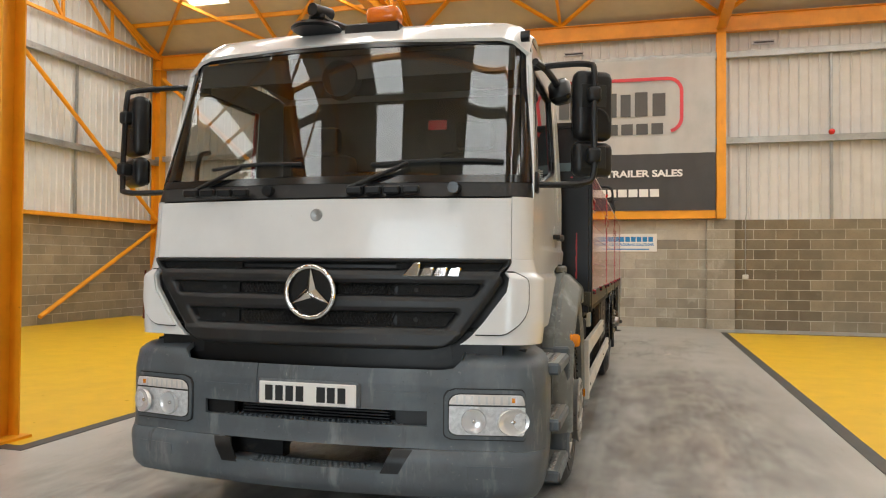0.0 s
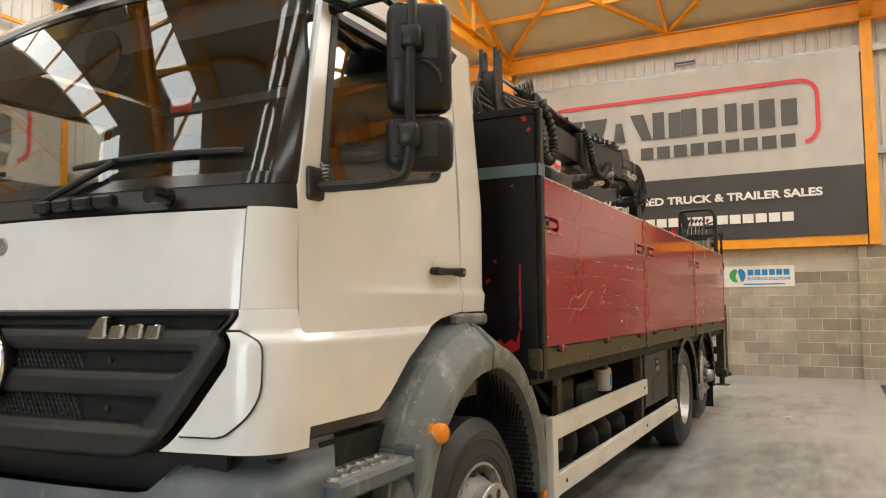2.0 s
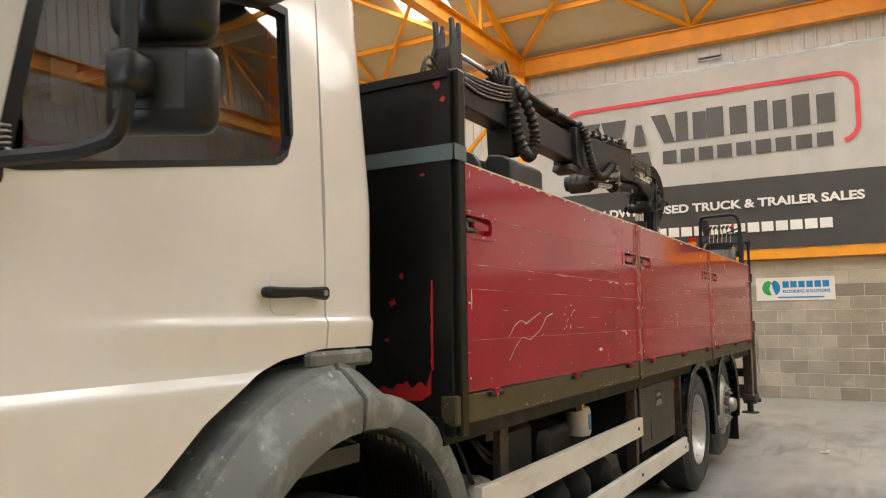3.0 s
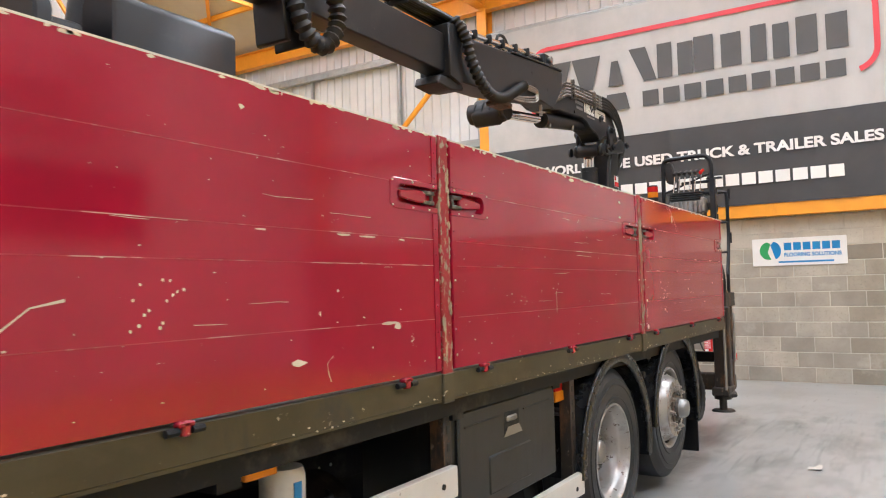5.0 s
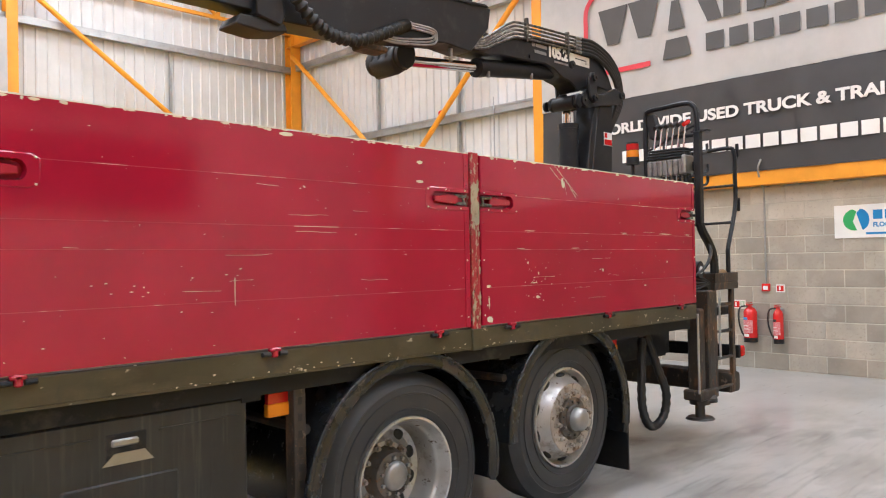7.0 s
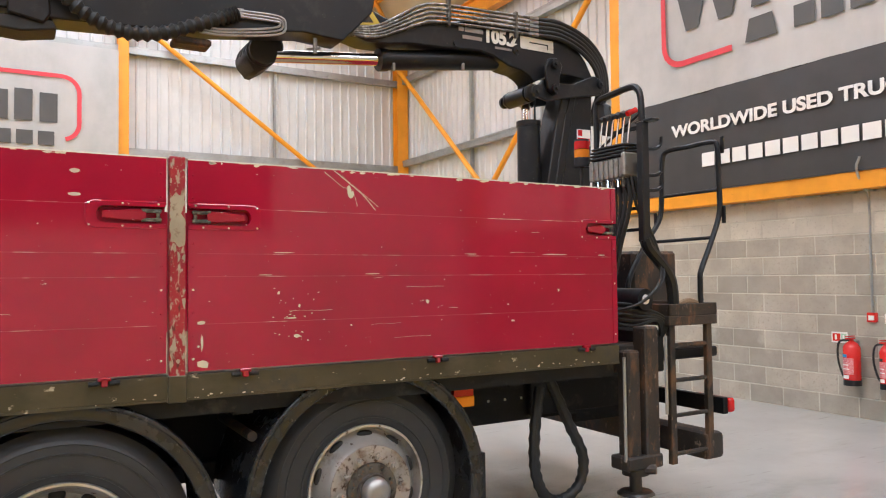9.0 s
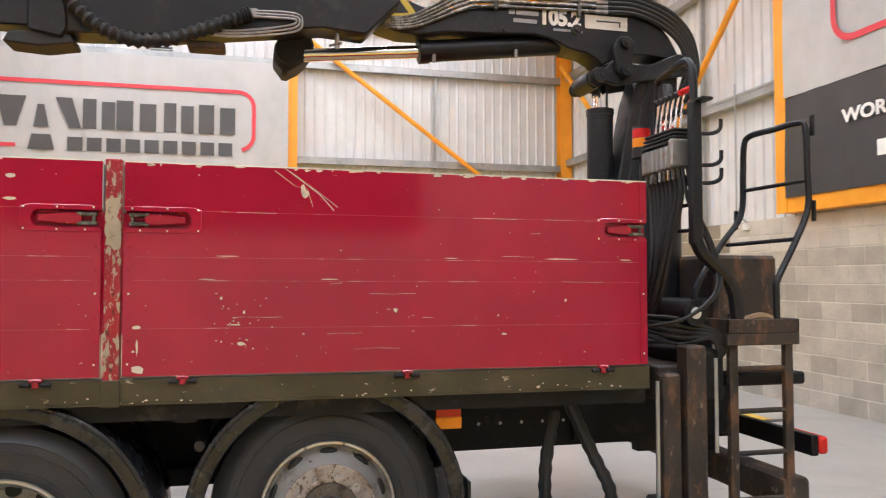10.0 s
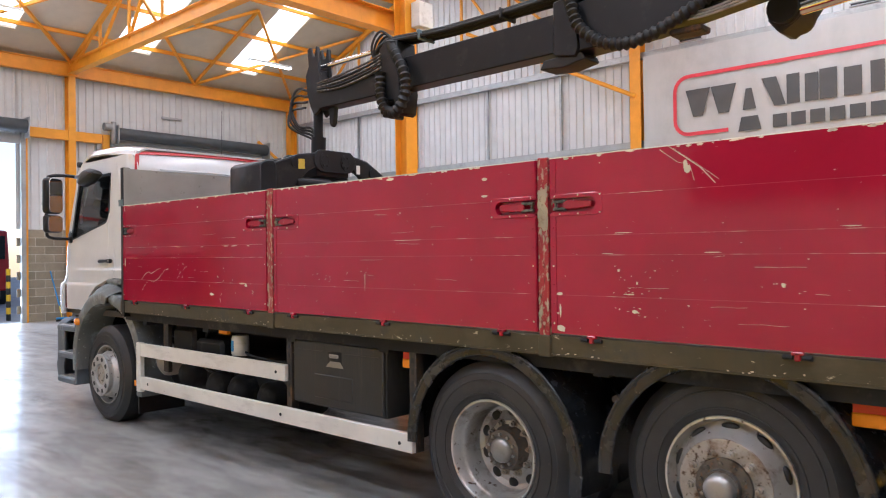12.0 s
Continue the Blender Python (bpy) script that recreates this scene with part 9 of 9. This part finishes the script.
# ================================================================ small things of the hall
def extinguisher(x, h, r, label):
    t = thing("fire_extinguisher", (x, NORTH - 0.12, 0.36), label, "fire extinguisher", "fire extinguishers on the wall")
    z = 0.36
    b = bmesh.new()
    turned(b, [(z, 0.0), (z + 0.005, r * 0.92), (z + 0.02, r), (z + h - 0.07, r), (z + h - 0.03, r * 0.75), (z + h, 0.022), (z + h + 0.03, 0.022), (z + h + 0.03, 0.0)], (x, NORTH - 0.12, 0), "z", 24)
    part("cylinder", b, M["ext_red"], t, "glossy red cylinder", 50)

    def wrap(z0, z1, a0, a1, off):
        b_ = bmesh.new()
        grid_sheet(b_, lambda u, v: Vector((x + (r + off) * math.sin(lerp(a0, a1, u)), NORTH - 0.12 - (r + off) * math.cos(lerp(a0, a1, u)), lerp(z0, z1, v))), 8, 1, 0.0006)
        return b_
    part("base_ring", rods(((x, NORTH - 0.12, z - 0.004), (x, NORTH - 0.12, z + 0.055), r + 0.003), seg=24), M["black_plastic"], t, "black plastic base", 50)
    part("print_panel", wrap(z + h * 0.25, z + h * 0.62, -1.0, 0.7, 0.0012), M["print_red"], t, "faded printed label", 50)
    part("print_line", wrap(z + h * 0.45, z + h * 0.47, -0.8, 0.1, 0.0022), M["plate_white"], t, smooth=50)
    part("print_line", wrap(z + h * 0.36, z + h * 0.38, -0.8, 0.2, 0.0022), M["plate_white"], t, smooth=50)
    part("pale_label", wrap(z + h * 0.15, z + h * 0.23, -0.75, 0.15, 0.0014), M["banner_white"], t, smooth=50)
    part("colour_band", wrap(z + h * 0.63, z + h * 0.70, -1.0, -0.05, 0.0014), M["blue"] if r > 0.07 else M["ink"], t, smooth=50)
    part("valve_lever", boxes((x - 0.02, NORTH - 0.20, z + h + 0.02, x + 0.02, NORTH - 0.08, z + h + 0.035), (x - 0.015, NORTH - 0.21, z + h + 0.045, x + 0.015, NORTH - 0.08, z + h + 0.055)), M["ext_red"], t)
    part("discharge_hose", tube(bmesh.new(), [(x - 0.02, NORTH - 0.12, z + h + 0.01), (x - r - 0.05, NORTH - 0.12, z + h - 0.02), (x - r - 0.07, NORTH - 0.12, z + h * 0.6), (x - r - 0.03, NORTH - 0.12, z + h * 0.25), (x - r * 0.6, NORTH - 0.14, z + 0.05)], 0.011, 8, 5), M["hose"], t)
    part("wall_bracket", boxes((x - 0.03, NORTH - 0.05, z + h - 0.06, x + 0.03, NORTH - 0.005, z + h)), M["galv"], t)


extinguisher(-1.98, 0.46, 0.085, "large red fire extinguisher hung on the block wall")
extinguisher(-1.62, 0.44, 0.062, "slim red fire extinguisher hung on the block wall")
for x, z in ((-2.22, 0.86), (-1.36, 0.86), (-1.63, 1.07)):
    s = thing("safety_sign", (x, NORTH - 0.01, z), "small white and red safety sign on the block wall", "sign", "safety signs")
    part("card", boxes((x - 0.075, NORTH - 0.012, z - 0.055, x + 0.075, NORTH - 0.004, z + 0.055)), M["plate_white"], s, smooth=0)
    part("pictogram", boxes((x - 0.055, NORTH - 0.014, z - 0.038, x + 0.0, NORTH - 0.012, z + 0.038)), M["red_lens"], s, smooth=0)
    part("text_bar", boxes((x + 0.012, NORTH - 0.014, z - 0.03, x + 0.062, NORTH - 0.012, z - 0.01), (x + 0.012, NORTH - 0.014, z + 0.012, x + 0.062, NORTH - 0.012, z + 0.03)), M["green"], s, smooth=0)
def fire_sign(x, z, w, h, panels):
    """A small white wall sign with coloured panels and plain bars."""
    t = thing("fire_sign", (x, NORTH - 0.024, z), "small white safety sign with a red panel on the block wall", "sign", "fire safety signs")
    part("plate", boxes((x - w / 2, NORTH - 0.028, z - h / 2, x + w / 2, NORTH - 0.022, z + h / 2)), M["plate_white"], t, smooth=0)
    for a, c, colour in panels:
        part("panel", boxes((x + a * w, NORTH - 0.030, z - 0.36 * h, x + c * w, NORTH - 0.0275, z + 0.36 * h)), M[colour], t, smooth=0)
        part("symbol", boxes((x + (0.7 * a + 0.3 * c) * w, NORTH - 0.0315, z - 0.22 * h, x + (0.45 * a + 0.55 * c) * w, NORTH - 0.0295, z + 0.25 * h)), M["plate_white"], t, smooth=0)


fire_sign(-2.17, 0.84, 0.18, 0.115, ((-0.42, 0.06, "ext_red"), (0.12, 0.44, "sign_green")))
fire_sign(-1.62, 1.06, 0.11, 0.10, ((-0.38, 0.38, "ext_red"),))
al = thing("fire_alarm_point", (-1.80, NORTH - 0.02, 1.06), "red alarm call point below a steel conduit", "alarm")
part("case", boxes((-1.85, NORTH - 0.055, 1.02, -1.75, NORTH - 0.004, 1.12), bevel=0.006), M["ext_red"], al)
part("glass", boxes((-1.83, NORTH - 0.058, 1.04, -1.77, NORTH - 0.055, 1.09)), M["plate_white"], al, smooth=0)
part("conduit", tube(bmesh.new(), [(-1.80, NORTH - 0.03, 1.12), (-1.80, NORTH - 0.03, 1.6), (-1.80, NORTH - 0.03, 2.3), (-1.78, NORTH - 0.16, 2.42), (-1.76, NORTH - 0.30, 2.60), (-1.72, NORTH - 0.30, 2.72)], 0.013, 8, 5), M["galv"], al)
for x, z0, z1 in ((2.13, 1.14, 4.1), (-6.3, 2.3, 4.3)):
    so = thing("socket", (x, NORTH - 0.03, z0), "grey wall socket at the foot of a conduit", "socket", "wall sockets")
    part("socket_case", boxes((x - 0.06, NORTH - 0.06, z0 - 0.05, x + 0.06, NORTH - 0.004, z0 + 0.05), bevel=0.008), M["alloy"], so)
    part("conduit", rods(((x, NORTH - 0.03, z0 + 0.05), (x, NORTH - 0.03, 2.36), 0.011), ((x, NORTH - 0.19, 2.5), (x, NORTH - 0.19, z1), 0.011), ((x, NORTH - 0.03, 2.36), (x, NORTH - 0.19, 2.5), 0.011), seg=8), M["galv"], so)
for x in (3.80, -7.55):
    sd = thing("alarm_sounder", (x, NORTH - 0.2, 4.2), "round red alarm sounder on the sheeting rail", "alarm", "alarm sounders")
    b = bmesh.new()
    turned(b, [(0.0, 0.06), (-0.05, 0.06), (-0.08, 0.045), (-0.09, 0.0)], (x, NORTH - 0.17, 4.20), "y", 20)
    part("body", b, M["ext_red"], sd, smooth=50)
for x in (-1.55, 2.5):
    ve = thing("wall_vent", (x, NORTH - 0.05, 6.22), "narrow dark vent slot high on the wall", "vent", "wall vents")
    part("frame", boxes((x - 0.22, NORTH - 0.06, 6.17, x + 0.22, NORTH - 0.02, 6.19), (x - 0.22, NORTH - 0.06, 6.23, x + 0.22, NORTH - 0.02, 6.25)), M["galv"], ve, smooth=0)
    part("slot", boxes((x - 0.2, NORTH - 0.045, 6.19, x + 0.2, NORTH - 0.02, 6.23)), M["ink"], ve, smooth=0)
for y in (5.6, 8.9):
    ve = thing("wall_vent", (WEST + 0.05, y, 6.0), "narrow dark vent slot high on the wall", "vent", "wall vents")
    part("frame", boxes((WEST + 0.02, y - 0.25, 6.04, WEST + 0.06, y + 0.25, 6.06), (WEST + 0.02, y - 0.25, 6.10, WEST + 0.06, y + 0.25, 6.12)), M["galv"], ve, smooth=0)
    part("slot", boxes((WEST + 0.02, y - 0.23, 6.06, WEST + 0.045, y + 0.23, 6.10)), M["ink"], ve, smooth=0)
ve = thing("wall_vent", (-8.2, SOUTH + 0.05, 5.7), "narrow dark vent slot high on the wall", "vent", "wall vents")
part("frame", boxes((-8.5, SOUTH + 0.02, 5.68, -7.9, SOUTH + 0.08, 5.74)), M["galv"], ve, smooth=0)


# strip lamps under the trusses
def strip_lamp(x, y, z):
    t = thing("strip_light", (x, y, z), "long white strip light hung from the roof", "ceiling light", "strip lights")
    part("housing", boxes((x - 0.7, y - 0.06, z + 0.02, x + 0.7, y + 0.06, z + 0.08), bevel=0.01), M["alloy"], t)
    for d in (-0.6, 0.6):
        part("hanger", rods(((x + d, y, z + 0.08), (x + d, y, roof_z(y)), 0.004), seg=6), M["galv"], t)
    part("tube", boxes((x - 0.68, y - 0.045, z - 0.01, x + 0.68, y + 0.045, z + 0.02), bevel=0.008), GLOW, t, "glowing white tube")


GLOW = bpy.data.materials.new("lit_tube")
GLOW.use_nodes = True
GLOW.node_tree.nodes["Principled BSDF"].inputs["Emission Color"].default_value = (1, 0.98, 0.95, 1)
GLOW.node_tree.nodes["Principled BSDF"].inputs["Emission Strength"].default_value = 12.0
for x, y in ((-9.6, -5.4), (-2.5, -5.4), (4.5, -5.4), (-9.6, 11.0), (4.5, 11.0)):
    strip_lamp(x, y, 7.0)
# fuse box on the middle column
fb = thing("fuse_box", (-4.96, 4.95, 4.8), "white electrical box on the steel column", "electrical box")
part("case", boxes((-5.10, 4.93, 4.80, -4.82, 5.10, 5.16), bevel=0.01), M["alloy"], fb)
part("isolator", rods(((-4.96, 5.0, 5.16), (-4.96, 5.0, 5.30), 0.05), seg=12), M["steel_dull"], fb)
# floor plug beside the wheels and a paper scrap
sc = thing("paper_scrap", (-0.15, 12.0, 0.0), "small crumpled paper scrap on the floor", "litter")
b = bmesh.new()
grid_sheet(b, lambda u, v: (0.30 + 0.10 * u, 12.05 + 0.12 * v, 0.006 + 0.012 * math.sin(6 * u) * math.sin(5 * v) + 0.01 * u), 4, 4, 0.001)
part("sheet", b, M["alloy"], sc)

# outside the open door: yard posts, a parked red vehicle and a blue one far off
bol = thing("bollard", (-4.10, SOUTH - 0.9, 0), "black and yellow banded bollard outside the doorway", "bollard")
for k in range(8):
    part("band", rods(((-4.10, SOUTH - 0.9, 0.01 + 0.17 * k), (-4.10, SOUTH - 0.9, 0.01 + 0.17 * (k + 1) - 0.002), 0.055), seg=20), M["yellow_floor"] if k % 2 else M["ink"], bol)
broom = thing("broom", (-4.93, SOUTH + 0.42, 0), "broom with a blue and white handle leaning on the block wall", "broom")
part("handle", rods(((-4.905, SOUTH + 0.36, 0.40), (-4.80, SOUTH + 0.05, 1.30), 0.016)), M["blue"], broom, "blue handle sleeve")
part("stick", rods(((-4.938, SOUTH + 0.43, 0.10), (-4.905, SOUTH + 0.36, 0.40), 0.011)), M["sticker"], broom, "white lower stick")
part("head", boxes((-5.09, SOUTH + 0.40, 0.055, -4.79, SOUTH + 0.47, 0.105), bevel=0.012), M["blue"], broom)
part("bristles", boxes((-5.08, SOUTH + 0.405, 0.0, -4.80, SOUTH + 0.465, 0.056)), M["ink"], broom, smooth=0)


def yard_lorry(x, y, colour, label, h):
    t = thing("parked_truck", (x, y, -0.03), label, "truck", "parked trucks in the yard")
    part("body", boxes((x - 1.2, y - 3.0, 1.0, x + 1.2, y + 1.0, h), bevel=0.05), M[colour], t)
    cab_b = bmesh.new()
    prism(cab_b, [(y + 1.1, 0.5), (y + 2.6, 0.5), (y + 2.6, 1.6), (y + 2.4, 2.7), (y + 1.1, 2.8)], "x", x - 1.15, x + 1.15, 0.05)
    part("cab", cab_b, M[colour], t)
    part("windscreen", boxes((x - 1.0, y + 2.47, 1.65, x + 1.0, y + 2.62, 2.5)), M["black_gloss"], t, smooth=0)
    for yy in (y - 2, y + 1.9):
        for sx in (-1.05, 1.05):
            part("tyre", rods(((x + sx - 0.13, yy, 0.47), (x + sx + 0.13, yy, 0.47), 0.5), seg=20), M["rubber"], t)


yard_lorry(-5.72, SOUTH - 12.2, "ext_red", "red parked truck outside in the yard", 2.2)
yard_lorry(-7.9, SOUTH - 19.2, "blue", "blue parked truck far off in the yard", 3.2)

# tyre dirt on the floor, with wide films that also darken it by area
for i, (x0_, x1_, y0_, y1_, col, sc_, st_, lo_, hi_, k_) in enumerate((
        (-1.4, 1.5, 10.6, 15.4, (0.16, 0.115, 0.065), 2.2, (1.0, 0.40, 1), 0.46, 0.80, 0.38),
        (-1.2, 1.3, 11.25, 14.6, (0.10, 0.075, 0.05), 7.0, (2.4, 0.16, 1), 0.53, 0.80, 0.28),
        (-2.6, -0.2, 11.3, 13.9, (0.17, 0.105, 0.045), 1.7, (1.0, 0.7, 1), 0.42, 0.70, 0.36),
        # dirt, and weaker light over the south floor put into its colour
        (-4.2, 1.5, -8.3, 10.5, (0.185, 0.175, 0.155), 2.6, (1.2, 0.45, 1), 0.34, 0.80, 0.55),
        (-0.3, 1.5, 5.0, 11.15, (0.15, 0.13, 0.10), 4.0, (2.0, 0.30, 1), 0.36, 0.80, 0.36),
        # tyre streaks, with the darkness below the truck put into their colour
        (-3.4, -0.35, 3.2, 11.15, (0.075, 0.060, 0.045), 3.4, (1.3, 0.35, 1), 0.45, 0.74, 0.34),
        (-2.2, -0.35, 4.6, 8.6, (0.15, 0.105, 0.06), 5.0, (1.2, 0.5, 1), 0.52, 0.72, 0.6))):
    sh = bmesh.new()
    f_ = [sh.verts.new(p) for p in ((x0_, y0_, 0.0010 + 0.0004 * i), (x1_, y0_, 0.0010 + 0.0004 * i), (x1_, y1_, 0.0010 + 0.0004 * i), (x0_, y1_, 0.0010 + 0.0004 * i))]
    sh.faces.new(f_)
    solid("floor_dirt", sh, floor_film("mud_and_tone_film", col, sc_, st_, lo_, hi_, k_, x0_, x1_, y0_, y1_), "streaks of brown tyre dirt and toned-down areas on the concrete", "dirt", kind="stuff", smooth=0)

# ================================================================ block walls, pieces last
BW, BH, GAP = 0.45, 0.2164, 0.012
COURSES = 11


def block_mesh(w, h, d):
    b = bmesh.new()
    box(b, 0, 0, 0, w, d, h, bevel=0.004)
    return mesh_from(b, "block")


FACE = NORTH - 0.0
wall_n = solid("block_wall_north", boxes((WEST - 0.1, FACE - 0.016, 0, EAST + 0.1, FACE + 0.12, BLOCK_TOP)), M["mortar"], "grey concrete block wall with pale top courses", "wall", kind="structure", smooth=0)
full = block_mesh(BW - GAP, BH - GAP, 0.03)
pale_full, brown_full, mid_full = full.copy(), full.copy(), full.copy()
for me, m_ in ((full, "block"), (pale_full, "block_pale"), (brown_full, "block_brown"), (mid_full, "block_mid")):
    me.materials.append(M[m_])
rest = bmesh.new()
X0, X1 = -7.0, 3.2
for c in range(COURSES):
    z = c * BH + GAP / 2
    x = WEST + (0 if c % 2 else -BW / 2)
    while x < EAST:
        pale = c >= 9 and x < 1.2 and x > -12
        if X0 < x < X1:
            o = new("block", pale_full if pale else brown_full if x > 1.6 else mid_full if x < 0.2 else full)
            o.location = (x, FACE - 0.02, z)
            o.parent = wall_n
        else:
            box(rest, x, FACE - 0.02, z, x + BW - GAP, FACE + 0.01, z + BH - GAP)
        x += BW
part("far_blocks", rest, M["block_stuff"], wall_n, smooth=0)["kind"] = "stuff"
# pier in the north wall
pier = solid("block_pier", boxes((1.338, FACE - 0.141, 0, 1.902, FACE - 0.02, BLOCK_TOP)), M["mortar"], "grey concrete block pier", "wall", kind="structure", smooth=0)
for c in range(COURSES):
    z = c * BH + GAP / 2
    for x0_, x1_ in (((1.335, 1.775), (1.787, 1.905)) if c % 2 else ((1.335, 1.455), (1.467, 1.905))):
        pb = bmesh.new()
        box(pb, x0_, FACE - 0.145, z, x1_, FACE - 0.12, z + BH - GAP, bevel=0.004)
        part("block", pb, M["block"], pier, smooth=0)
for nm, axis in (("block_wall_west", "x"), ("block_wall_south", "y")):
    if axis == "x":
        core = boxes((WEST - 0.12, SOUTH, 0, WEST + 0.016, NORTH, BLOCK_TOP))
    else:
        core = boxes((WEST, SOUTH - 0.12, 0, DOORS[0][0], SOUTH + 0.016, BLOCK_TOP), (DOORS[0][1], SOUTH - 0.12, 0, DOORS[1][0], SOUTH + 0.016, BLOCK_TOP), (DOORS[1][1], SOUTH - 0.12, 0, EAST, SOUTH + 0.016, BLOCK_TOP))
    w_ = solid(nm, core, M["mortar"], "grey concrete block wall", "wall", kind="structure", smooth=0)
    bl = bmesh.new()
    for c in range(COURSES):
        z = c * BH + GAP / 2
        s = (SOUTH if axis == "x" else WEST) - (0 if c % 2 else BW / 2)
        while s < (NORTH if axis == "x" else EAST):
            if axis == "x":
                box(bl, WEST - 0.01, s, z, WEST + 0.02, s + BW - GAP, z + BH - GAP)
            elif not any(d0 - 0.25 < s < d1 - 0.1 for d0, d1, _ in DOORS):
                box(bl, s, SOUTH - 0.01, z, s + BW - GAP, SOUTH + 0.02, z + BH - GAP)
            s += BW
    part("far_blocks", bl, M["block_stuff"], w_, smooth=0)["kind"] = "stuff"
